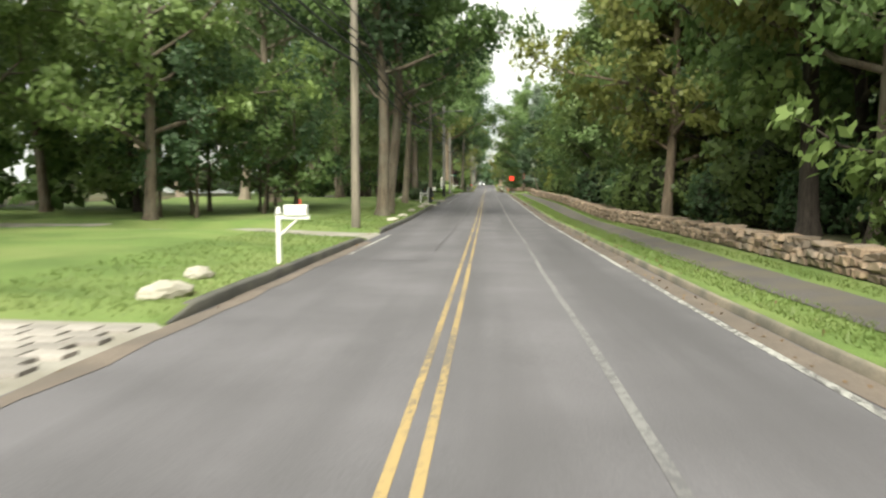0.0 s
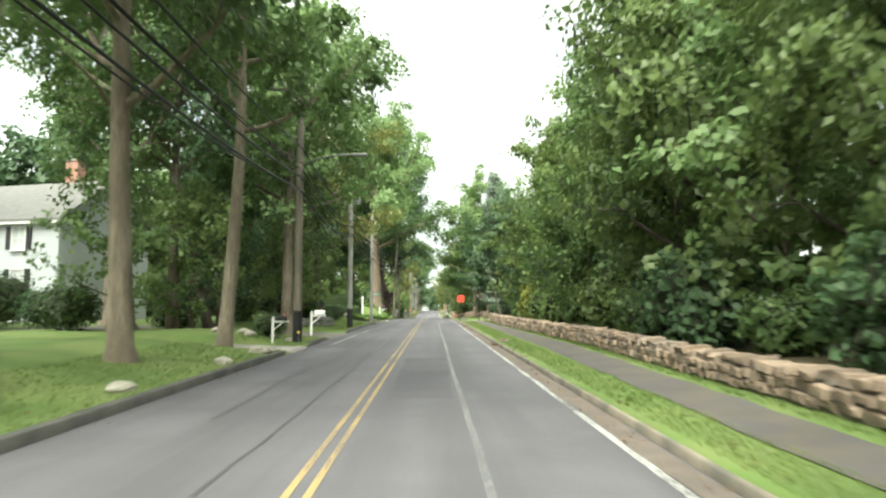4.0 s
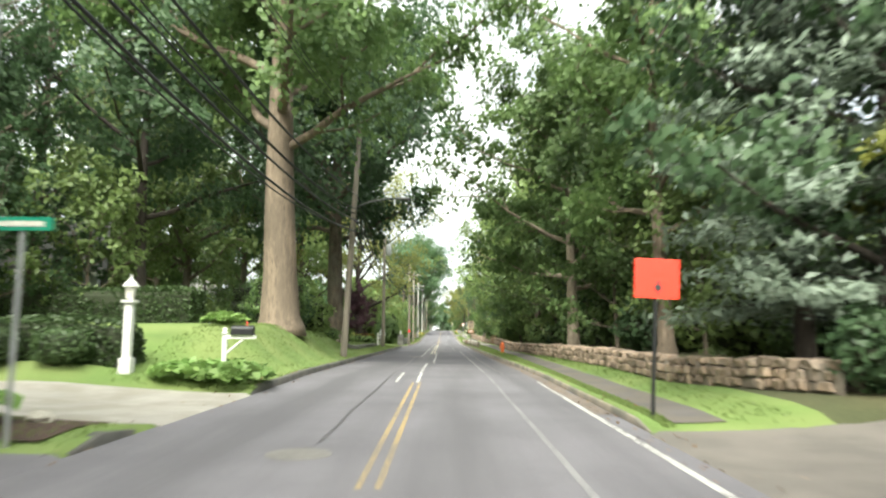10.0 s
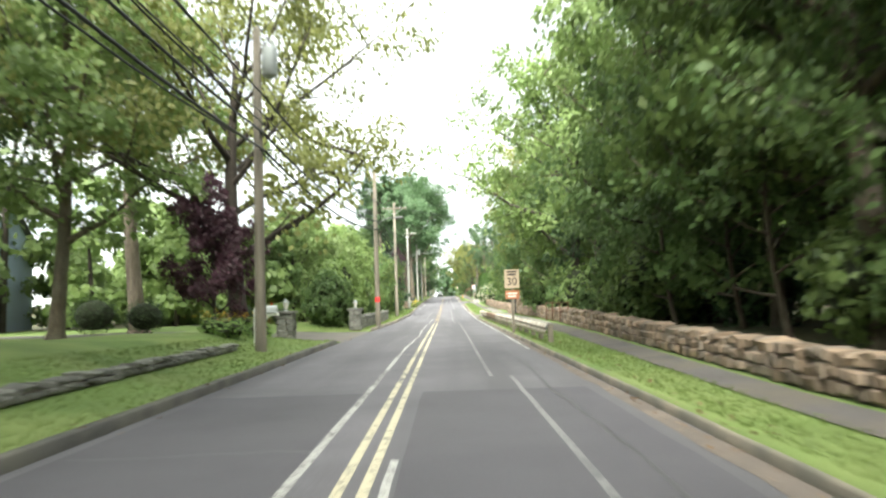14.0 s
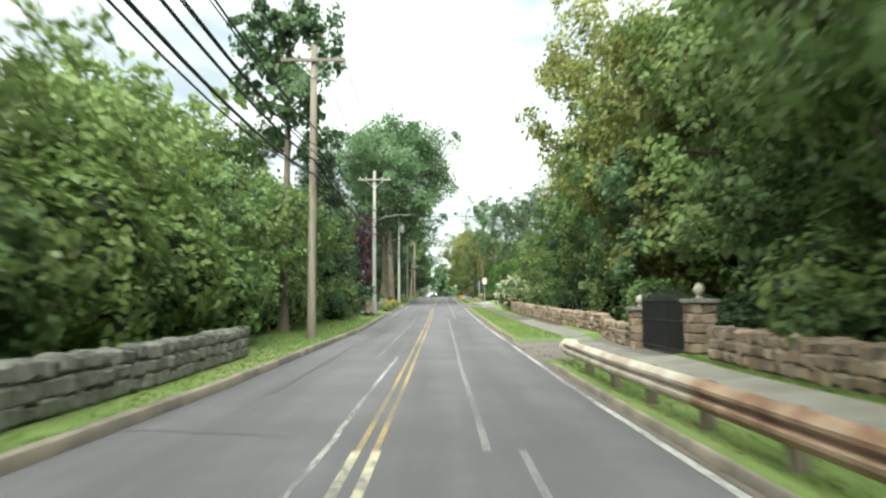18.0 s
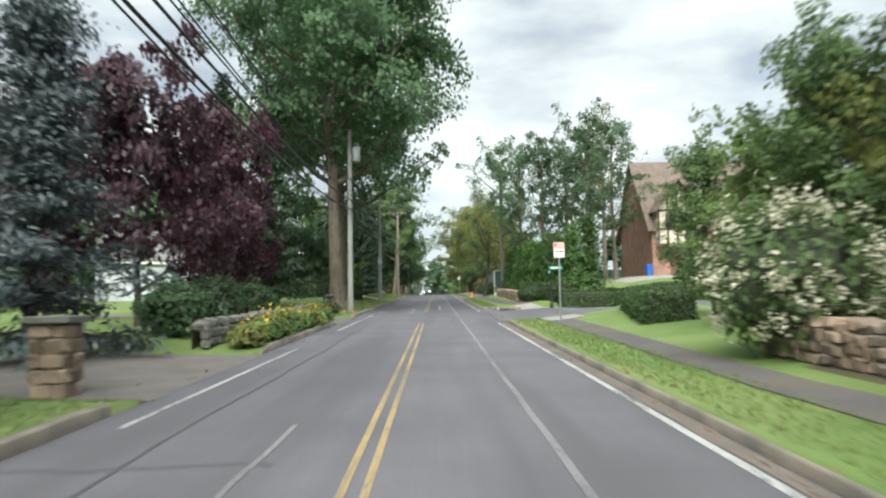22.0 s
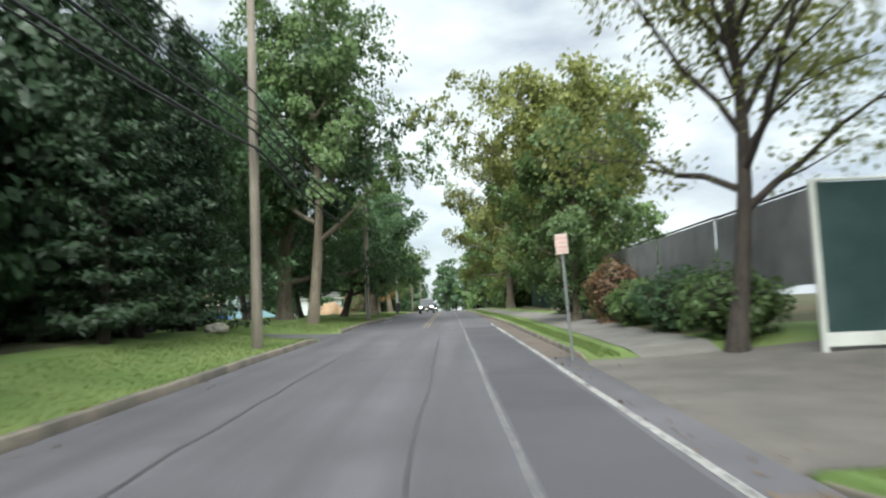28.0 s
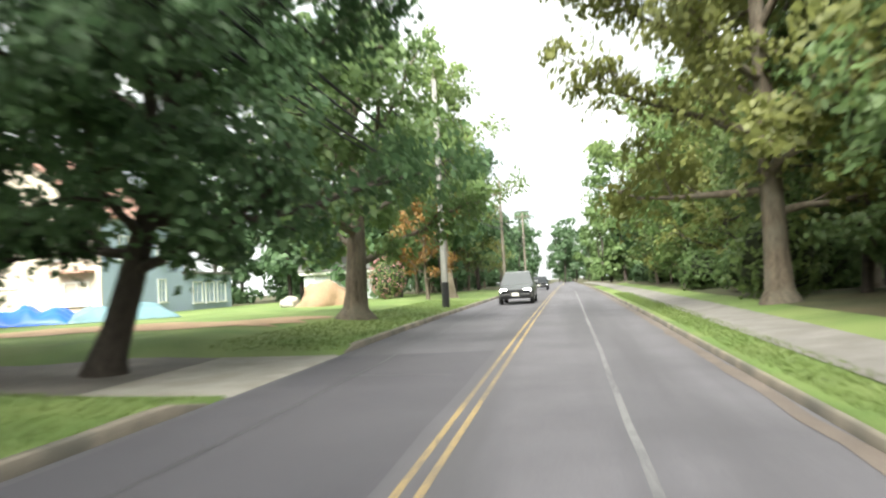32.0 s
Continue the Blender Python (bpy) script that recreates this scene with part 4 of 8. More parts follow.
single(7.3, 47.7, 221, 15, 0.20, 0.14, 4.2, BARK_TAN, LEAF_OLIVE, "reddish-trunked tree behind the stone wall", 16000, 0.27, limbs=20)
single(7.9, 37.0, 222, 17, 0.22, 0.14, 4.4, BARK_DARK, LEAF, "dark-trunked tree behind the stone wall", 15000, 0.29, limbs=20)
single(8.2, 34.6, 223, 15, 0.18, 0.2, 4.2, BARK, LEAF_OLIVE, "slim tree behind the stone wall", 13000, 0.29, limbs=18)
single(6.7, 141.8, 224, 16, 0.27, 0.2, 4.8, BARK_PALE, LEAF, "pale-trunked tree behind the stone wall", 20000, 0.3, limbs=20, lift=0.25, clump=1.1)
single(8.0, 192.5, 225, 17, 0.32, 0.18, 5.6, BARK_DARK, LEAF_LIGHT, "dark-trunked tree behind the stone wall", 15000, 0.29, limbs=20)
single(-5.5, 220.8, 231, 16.5, 0.2, 0.52, 2.5, BARK, LEAF_DARK, "tall slim tree with a high crown above the thicket", 6000, 0.28, limbs=14)
single(8.3, 202.5, 226, 15, 0.26, 0.16, 4.6, BARK, LEAF_LIGHT, "light green tree behind the stone wall", 13000, 0.29, limbs=20)
single(6.75, 326.4, 227, 12.5, 0.19, 0.26, 4.9, BARK_DARK, LEAF_OLIVE, "open many-limbed tree beside the car park", 19000, 0.15, limbs=20, lift=0.9, clump=1.1)
single(6.3, 341.0, 228, 8.8, 0.2, 0.10, 2.6, BARK, LEAF, "broad dense tree beside the pavement", 17000, 0.2, limbs=22, lift=0.4, clump=1.15)
single(6.9, 378.5, 229, 17, 0.36, 0.16, 5.0, BARK, LEAF_OLIVE, "thick old tree beside the pavement", 20000, 0.3, flare=1.6, limbs=22, lift=0.4)

# ---- poles and cables ----
ARM_GREY = surface("weathered_arm_metal", (0.15, 0.15, 0.15), 0.6, 0.3, vary=0.2, scale=4, bump=0.1)


def utility_pole(x, y, height=10.6, wood=POLE_WOOD, lean=(0, 0), crossarm=0.0, lamp=0, transformer=0.0, twin=False, meter_box=0.0, band=None, label="brown wooden utility pole at the edge of the verge", lamp_z=6.9, dark_foot=False, reach=1.0):
    ob = thing("utility_pole", label, "utility pole", (x, y, gz(x, y)), group="utility poles along the road")
    top = (lean[0] * height, lean[1] * height, height)
    shaft = [(0, 0, -0.5), (0, 0, 0), (top[0] * 0.5, top[1] * 0.5, height * 0.5), top]
    part("shaft", tube(shaft, [0.17, 0.165, 0.14, 0.11], 14), wood, ob, smooth=True)
    if dark_foot:
        part("foot_wrap", tube([(0, 0, -0.1), (0, 0, 1.2)], [0.185, 0.178], 14), BLACK_PAINT, ob, "black wrap round the foot")

    def on(h):
        return Vector((lean[0] * h, lean[1] * h, h))

    if crossarm:
        arm = part("crossarm", box((2.4, 0.10, 0.12), on(crossarm) + Vector((0, -0.16, 0)), 0.01), wood, ob)
        for s in (-1.05, -0.6, 0.6, 1.05):
            part("insulator", lathe([(0.02, 0), (0.045, 0.03), (0.03, 0.07), (0.05, 0.1), (0.02, 0.15)], 10), GREY_PAINT, arm, smooth=True).location = on(crossarm) + Vector((s, -0.16, 0.06))
        for s in (-1, 1):
            part("brace", tube([on(crossarm - 0.65) + Vector((0, -0.16, 0)), on(crossarm) + Vector((s * 0.7, -0.16, -0.05))], 0.018, 6), STEEL, arm)
    if lamp:
        a = on(lamp_z)
        pts = [a, a + Vector((lamp * 0.7 * reach, 0, 0.32)), a + Vector((lamp * 1.5 * reach, 0, 0.48)), a + Vector((lamp * 2.1 * reach, 0, 0.5))]
        arm = part("lamp_arm", tube(pts, 0.036, 8), ARM_GREY, ob, "curved metal lamp arm", smooth=True)
        part("lamp_head", box((0.62, 0.24, 0.13), a + Vector((lamp * (2.1 * reach + 0.25), 0, 0.48)), 0.05), ARM_GREY, arm, "grey cobra-head lamp", smooth=True)
    if transformer:
        if twin:
            bank = part("transformer", box((0.78, 0.5, 0.66), on(transformer) + Vector((0.05, -0.36, 0)), 0.03), GREY_PAINT, ob, "grey transformer bank")
            for q in (-0.24, 0.05, 0.34):
                part("bushing", lathe([(0.03, 0), (0.05, 0.05), (0.03, 0.1), (0.045, 0.15), (0.015, 0.26)], 8), GREY_PAINT, bank, smooth=True).location = on(transformer + 0.32) + Vector((q, -0.36, 0))
        for s in (() if twin else (0.38,)):
            can = lathe([(0.20, 0), (0.23, 0.03), (0.23, 0.82), (0.21, 0.88), (0.06, 0.93)], 16)
            can = part("transformer", can, GREY_PAINT, ob, "grey transformer can", smooth=True)
            can.location = on(transformer - 0.5) + Vector((s, 0, 0))
            for q in (-0.08, 0.08):
                part("bushing", lathe([(0.03, 0), (0.05, 0.05), (0.03, 0.1), (0.045, 0.15), (0.015, 0.26)], 8), GREY_PAINT, can, smooth=True).location = (q, 0, 0.9)
    if meter_box:
        part("meter_box", box((0.34, 0.22, 0.5), on(meter_box) + Vector((0.02, -0.26, 0)), 0.02), GREY_PAINT, ob, "pale grey metal box")
        for s in (-0.07, 0.07):
            part("conduit", tube([on(meter_box - 0.2) + Vector((s, -0.22, 0)), on(meter_box - 0.75) + Vector((s * 1.6, -0.24, 0)), on(0.1) + Vector((s, -0.2, 0))], 0.022, 6), GREY_PAINT, ob)
    if band:
        part("tag", tube([on(1.45), on(1.75)], 0.163, 14), band, ob, "red plastic tag")
    for h in (6.4, 5.9):
        part("cable_bracket", box((0.10, 0.24, 0.12), on(h) + Vector((0.12, 0, 0)), 0.02), BLACK_PAINT, ob)
    return ob, [Vector((x, y, gz(x, y))) + on(h) for h in (height - 0.15, 7.6, 6.4, 5.9)], crossarm


TAG_RED = surface("red_tag", (0.75, 0.05, 0.05), 0.5, vary=0.1)
POLES = [
    utility_pole(-4.35, 14.0, 11.0),
    utility_pole(-4.35, 45.8, 11.5, label="straight brown utility pole on the lawn"),
    utility_pole(-4.15, 77.9, 10.8, POLE_WOOD, crossarm=10.0, lamp=1, dark_foot=True, label="brown utility pole with a lamp arm and a dark foot"),
    utility_pole(-4.12, 95.3, 9.6, POLE_GREY, transformer=8.4, dark_foot=True, label="grey utility pole with a transformer"),
    utility_pole(-4.6, 116.7, 10.2, POLE_GREY, lamp=-1, lamp_z=7.2, label="pale grey utility pole at the side street"),
    utility_pole(-3.95, 142.2, 11.0, POLE_WOOD, lean=(0.05, 0.0), lamp=1, lamp_z=7.0, label="leaning greenish utility pole with a lamp arm"),
    utility_pole(-4.6, 171.8, 9.6, POLE_WOOD, transformer=8.6, label="brown utility pole with a transformer above the lawn"),
    utility_pole(-3.4, 194.4, 9.6, POLE_WOOD, lamp=1, lamp_z=6.1, reach=0.55, band=TAG_RED, label="utility pole with a red tag in front of the stone wall"),
    utility_pole(-3.9, 218.2, 10.8, POLE_WOOD, crossarm=10.2, label="brown utility pole beside the thicket"),
    utility_pole(-4.1, 244.2, 10.6, POLE_GREY, crossarm=9.9, lamp=1, lamp_z=6.8, label="grey utility pole with crossarm and lamp"),
    utility_pole(-4.3, 277.9, 10.6, POLE_GREY, transformer=9.2, label="pale grey utility pole with a transformer"),
    utility_pole(-4.35, 300.2, 12.2, POLE_GREY, crossarm=12.0, transformer=10.8, twin=True, lamp=1, lamp_z=8.0, meter_box=3.7, label="grey utility pole with crossarm, transformer bank and a box"),
    utility_pole(-4.5, 333.2, 11.6, POLE_WOOD, crossarm=11.3, label="brown utility pole with a bare crossarm"),
    utility_pole(-4.1, 358.4, 11.6, POLE_WOOD, crossarm=11.3, transformer=10.1, twin=True, lamp=1, lamp_z=7.0, meter_box=3.4, label="utility pole with a transformer bank and a pale box"),
    utility_pole(-4.56, 391.0, 11.0, POLE_GREY, transformer=9.4, dark_foot=True, label="pale grey utility pole with a transformer"),
    utility_pole(-4.6, 424.0, 10.5, POLE_WOOD, lamp=1),
    utility_pole(-4.6, 458.0, 10.5, POLE_WOOD, crossarm=10.0),
]


def cable(name, a, b, sag, r, label="black overhead cable strung between poles"):
    pts = [a.lerp(b, i / 10) + Vector((0, 0, -sag * 4 * (i / 10) * (1 - i / 10))) for i in range(11)]
    return tagged(part(name, tube([tuple(p) for p in pts], r, 5), WIRE, None, smooth=True), label, "cable", "overhead cables")


for (_, p, ca), (_, q, cb) in zip(POLES[:-1], POLES[1:]):
    cable("cable", p[2] + Vector((0.17, 0, 0)), q[2] + Vector((0.17, 0, 0)), 0.55, 0.034)
    cable("cable", p[3] + Vector((0.17, 0, 0)), q[3] + Vector((0.17, 0, 0)), 0.62, 0.038)
    cable("cable", p[2] + Vector((0.17, 0, 0.28)), q[2] + Vector((0.17, 0, 0.28)), 0.45, 0.022)
    cable("cable", p[1] + Vector((0.13, 0, 0)), q[1] + Vector((0.13, 0, 0)), 0.5, 0.026)
    cable("cable", p[2] + Vector((0.20, 0, 0.55)), q[2] + Vector((0.20, 0, 0.55)), 0.7, 0.02)
    cable("cable", p[3] + Vector((-0.17, 0, 0.25)), q[3] + Vector((-0.17, 0, 0.25)), 0.8, 0.024)
    cable("cable", p[1] + Vector((-0.15, 0, 0.35)), q[1] + Vector((-0.15, 0, 0.35)), 0.6, 0.016)
    for s in (-1.0, 0.0, 1.0):
        cable("cable", p[0] + Vector((s * (1 if ca else 0.15), -0.16, 0.05)), q[0] + Vector((s * (1 if cb else 0.15), -0.16, 0.05)), 0.5, 0.012)
for (_, p, _), y in ((POLES[7], 203.0), (POLES[9], 240.0)):
    cable("cable", p[1], Vector((7.5, y, p[1].z - 0.6)), 0.4, 0.016, "black service cable across the road")


# ---- stone walls ----
def stone_meshes(seed, material, count=7):
    made = []
    rng = np.random.default_rng(seed)
    for _ in range(count):
        bm = bmesh.new()
        bmesh.ops.create_cube(bm, size=1.0)
        bmesh.ops.bevel(bm, geom=bm.edges[:], offset=0.16, segments=1, affect="EDGES")
        for v in bm.verts:
            v.co += Vector(rng.normal(size=3) * 0.06)
        me = bpy.data.meshes.new("stone")
        bm.to_mesh(me)
        bm.free()
        me.materials.append(material)
        made.append(me)
    return made


STONES = stone_meshes(3, STONE)
STONES_GREY = stone_meshes(4, STONE_GREY)


def stone_wall(name, line, height, thick, stones, label, near, course=0.2, seed=1, core=MORTAR, cap=False, first=0.0):
    """A wall along a line of (x, y): a mortar core, and stones laid in courses. Stones inside the stretch near are parts; the rest is joined."""
    rng = random.Random(seed)
    ob = thing(name, label, "wall", kind="structure")
    ys = np.arange(line[0][1], line[-1][1] + 0.01, 1.0)
    xs = np.interp(ys, [p[1] for p in line], [p[0] for p in line])
    hs = np.array([height(v) if callable(height) else height for v in ys])
    z = ground_z(xs, ys)
    rows = [(-thick / 2 + 0.06, -0.1 + 0 * hs), (-thick / 2 + 0.06, hs - 0.08), (thick / 2 - 0.06, hs - 0.08), (thick / 2 - 0.06, -0.1 + 0 * hs)]
    v = np.stack([np.stack([xs + o, ys, z + h], -1) for o, h in rows], 1)
    idx = np.arange(len(ys) * 4).reshape(len(ys), 4)
    f = np.stack([idx[:-1, :-1], idx[:-1, 1:], idx[1:, 1:], idx[1:, :-1]], -1).reshape(-1, 4)
    part("core", mesh_of("core", v.reshape(-1, 3), f), core, ob)
    rest_v, rest_f, singles = [], [], 0
    n = max(2, round(float(hs.mean()) / course))
    laid = []
    for c in range(n):
        y = ys[0] + rng.uniform(0, 0.2)
        while y < ys[-1] - 0.15:
            long = rng.uniform(0.14, 0.36) * (1.2 if c == n - 1 else 1.0)
            laid.append((y, long, c))
            y += long * rng.uniform(0.97, 1.08)
    laid.sort()
    for y, long, c in laid:
        mid = y + long / 2
        xx, h_here = float(np.interp(mid, ys, xs)), float(np.interp(mid, ys, hs))
        tall = h_here / n
        top = c == n - 1
        deep = thick * rng.uniform(0.86, 1.05) if top else thick * 0.5
        off = 0 if top else (-thick * 0.25 - rng.uniform(-0.015, 0.035)) * (1 if xx > 0 else -1)
        m = pose(xx + off, mid, gz(xx, mid) + (c + 0.5) * tall + rng.uniform(-0.02, 0.02) * (1.6 if top else 1), rng.uniform(-6, 6), rng.uniform(-5, 5), rng.uniform(-7, 7)) @ Matrix.Diagonal((deep, long * 0.96, tall * rng.uniform(0.78, 1.16), 1))
        me = rng.choice(stones)
        if near[0] <= mid <= near[1] and singles < 300:
            singles += 1
            piece = new("stone", me)
            piece.parent = ob
            piece.matrix_basis = m
        else:
            o = len(rest_v)
            rest_v += [tuple(m @ q.co) for q in me.vertices]
            rest_f += [tuple(i + o for i in p.vertices) for p in me.polygons]
    if rest_v:
        part("stonework", mesh_of("stonework", rest_v, rest_f), stones[0].materials[0], ob, kind="stuff")
    return ob


# ---- paved ways beside the road ----
def way(y0, y1, rows, material, label, wobble=0.06):
    ys, a, b = zip(*rows)
    return sheet("pavement", lambda y: np.interp(y, ys, a), lambda y: np.interp(y, ys, b), y0, y1, material, label, 0.02, category="pavement", wobble=wobble)


way(-40, 111, [(-40, 4.5, 5.4), (50, 4.35, 5.2), (74, 4.75, 5.65), (111, 4.6, 5.3)], PATH_ASPHALT, "narrow dark asphalt footpath between grass strips", 0.1)
way(119.2, 186, [(117, 3.95, 4.7), (130, 4.0, 4.65), (148, 4.6, 5.2), (160, 4.55, 5.15), (178, 5.0, 5.75), (186, 4.75, 5.9)], PATH_ASPHALT, "narrow dark asphalt footpath between grass strips")
way(186, 211, [(186, 4.75, 5.9), (192, 4.85, 6.1), (211, 5.2, 6.15)], CONCRETE, "pale worn pavement between guard rail and stone wall", 0.04)
way(211, 233, [(211, 5.25, 6.15), (233, 5.1, 6.0)], PAVE_GREY, "pale concrete pavement beside the stone wall", 0.03)
way(233, 265.5, [(233, 5.1, 6.0), (246, 4.7, 5.45), (265.5, 4.85, 5.7)], PATH_ASPHALT, "dark asphalt footpath beside the verge")
way(282, 317.4, [(282, 5.7, 6.8), (290, 5.2, 6.1), (317, 4.9, 5.9)], PATH_ASPHALT, "dark asphalt footpath beside the stone wall")
way(326.3, 520, [(327, 4.9, 6.5), (347, 5.1, 6.7), (364, 4.4, 5.7), (520, 4.4, 5.7)], PAVE_GREY, "pale pavement along the grass verge", 0.04)
# driveways and side streets on the left
sheet("driveway", -16, lambda y: left_edge(y) + 0.06, 24.2, 27.8, CONCRETE, "pale stone-paved driveway entrance", 0.012, category="driveway")
sheet("driveway", -26, lambda y: left_edge(y) + 0.06, 41.8, 44.4, CONCRETE, "pale concrete driveway between lawns", 0.012, category="driveway")
sheet("driveway", -12, lambda y: left_edge(y) + 0.06, 73.4, 76.4, CONCRETE, "pale stone-paved driveway entrance", 0.012, category="driveway")
sheet("driveway", -20, lambda y: left_edge(y) + 0.06, 82.9, 89.2, ASPHALT_OLD, "grey asphalt driveway beside a mailbox", 0.012, category="driveway")
sheet("side_street", -60, lambda y: left_edge(y) + 0.06, 110.2, 116.8, ASPHALT, "grey asphalt side street", 0.012, category="road")
sheet("driveway", -18, lambda y: left_edge(y) + 0.06, 119.3, 123.8, CONCRETE, "pale concrete driveway beside a lamp post", 0.012, category="driveway")
sheet("driveway", -30, lambda y: left_edge(y) + 0.06, 179.0, 188.6, ASPHALT_OLD, "grey asphalt driveway with stone pillars", 0.012, category="driveway")
sheet("driveway", -16, lambda y: left_edge(y) + 0.06, 246.8, 253.2, ASPHALT_OLD, "grey driveway between stone pillars", 0.012, category="driveway")
sheet("driveway", -16, lambda y: left_edge(y) + 0.06, 267.2, 272.2, ASPHALT_OLD, "grey driveway beside a mailbox", 0.012, category="driveway")
sheet("driveway", -14, lambda y: left_edge(y) + 0.06, 309.5, 312.0, CONCRETE, "pale driveway apron", 0.03, category="driveway")
sheet("side_street", -40, lambda y: left_edge(y) + 0.06, 338.8, 343.2, ASPHALT, "grey asphalt side way", 0.012, category="road")
sheet("driveway", -30, lambda y: left_edge(y) - 2.6, 367.2, 372.2, ASPHALT_OLD, "dark asphalt driveway", 0.012, category="driveway")
sheet("driveway_apron", lambda y: left_edge(y) - 2.6, lambda y: left_edge(y) + 0.06, 367.2, 372.2, CONCRETE, "pale concrete driveway apron", 0.014, category="driveway")
# on the right
sheet("driveway", lambda y: right_edge(y) - 0.06, 26, 111.3, 118.8, ASPHALT_OLD, "grey asphalt driveway under dark trees", 0.012, category="driveway")
sheet("driveway", lambda y: right_edge(y) - 0.06, 8.2, 210.2, 217.8, ASPHALT_OLD, "grey asphalt driveway before an iron gate", 0.016, category="driveway")
sheet("side_street", lambda y: right_edge(y) - 0.06, 70, 266.8, 278.8, ASPHALT, "wide grey asphalt side street", 0.02, category="road", cols=60)
sheet("driveway", lambda y: right_edge(y) - 0.06, 30, 317.8, 326.6, ASPHALT_OLD, "wide worn asphalt car park entrance", 0.012, category="driveway")
sheet("house_drive", 16, 45, 294.5, 302.4, CONCRETE, "pale drive before the brick house", 0.02, category="driveway")
sheet("planting_bed", -15, lambda y: left_edge(y) - 0.5, 117.2, 119.0, MULCH, "dark mulched planting bed", 0.03, category="planting bed", wobble=0.3)

stone_wall("wall_1", [(6.2, -20), (6.1, 43), (5.8, 50), (6.2, 74), (5.75, 98), (6.0, 108.6)], lambda y: 0.42 + 0.16 * min(max((y - 40) / 60, 0), 1), 0.5, STONES, "low dry-laid wall of tan field stones", (36, 66), 0.17, 1)
stone_wall("wall_2", [(6.9, 119.8), (5.75, 124.5), (5.55, 150), (5.5, 160), (6.15, 178), (6.7, 194), (6.65, 208.4)], lambda y: 0.52 + 0.16 * min(max((y - 165) / 20, 0), 1), 0.45, STONES, "tan field-stone wall below the trees", (122, 150), 0.18, 2)
stone_wall("wall_3", [(6.75, 215.0), (6.8, 226), (6.4, 249)], 0.68, 0.45, STONES, "tan field-stone wall behind the pavement", (215, 249), 0.16, 3)
stone_wall("wall_4", [(6.6, 287.6), (7.3, 313.5)], lambda y: 0.68, 0.45, STONES, "neat tan stone wall below the conifer hedge", (287, 315.5), 0.21, 4)
stone_wall("wall_5", [(-4.05, 189.7), (-4.3, 211.5)], 0.72, 0.4, STONES_GREY, "low grey stone wall beside the thicket", (189, 212), 0.24, 5)
stone_wall("wall_6", [(-6.6, 89.6), (-5.4, 96), (-9, 107)], 0.45, 0.5, STONES_GREY, "low grey dry-stone garden wall", (89, 97), 0.2, 6)
stone_wall("wall_7", [(-4.9, 253.6), (-4.75, 266)], 0.62, 0.4, STONES_GREY, "low mossy stone wall behind the flower bed", (253, 266), 0.24, 7)
stone_wall("wall_8", [(-4.9, 150), (-5.2, 171.3)], 0.2, 0.35, STONES_GREY, "low grey stone edging along the lawn", (150, 171), 0.14, 8)

# ---- kinds of small things ----
def ngon_prism(outline, depth, axis="y"):
    """A flat outline of (u, z) pairs given thickness along y or x."""
    bm = bmesh.new()
    n = len(outline)
    def at(u, z, d):
        return (u, d, z) if axis == "y" else (d, u, z)
    a = [bm.verts.new(at(u, z, -depth / 2)) for u, z in outline]
    b = [bm.verts.new(at(u, z, depth / 2)) for u, z in outline]
    bm.faces.new(a)
    bm.faces.new(b[::-1])
    for i in range(n):
        bm.faces.new((a[i], b[i], b[(i + 1) % n], a[(i + 1) % n]))
    bmesh.ops.recalc_face_normals(bm, faces=bm.faces[:])
    return bm


def rock_mesh(seed, size, rough=0.28):
    bm = bmesh.new()
    bmesh.ops.create_icosphere(bm, subdivisions=3, radius=0.5)
    for v in bm.verts:
        k = 1 + rough * noise.noise(v.co * 3.1 + Vector((seed * 3.7, 0, 0))) + rough * 0.5 * noise.noise(v.co * 7 + Vector((seed, 5, 0)))
        v.co = Vector((v.co.x * size[0] * k, v.co.y * size[1] * k, max(v.co.z * k, -0.3) * size[2]))
    return bm


def rock(x, y, size, seed, material, label="weathered field stone lying on the grass", group=""):
    ob = part("rock", rock_mesh(seed, size), material, None, label, category="rock")
    ob.matrix_basis = pose(x, y, gz(x, y) + size[2] * 0.22, 0, 0, seed * 47)
    if group:
        ob["group"] = group
    return ob


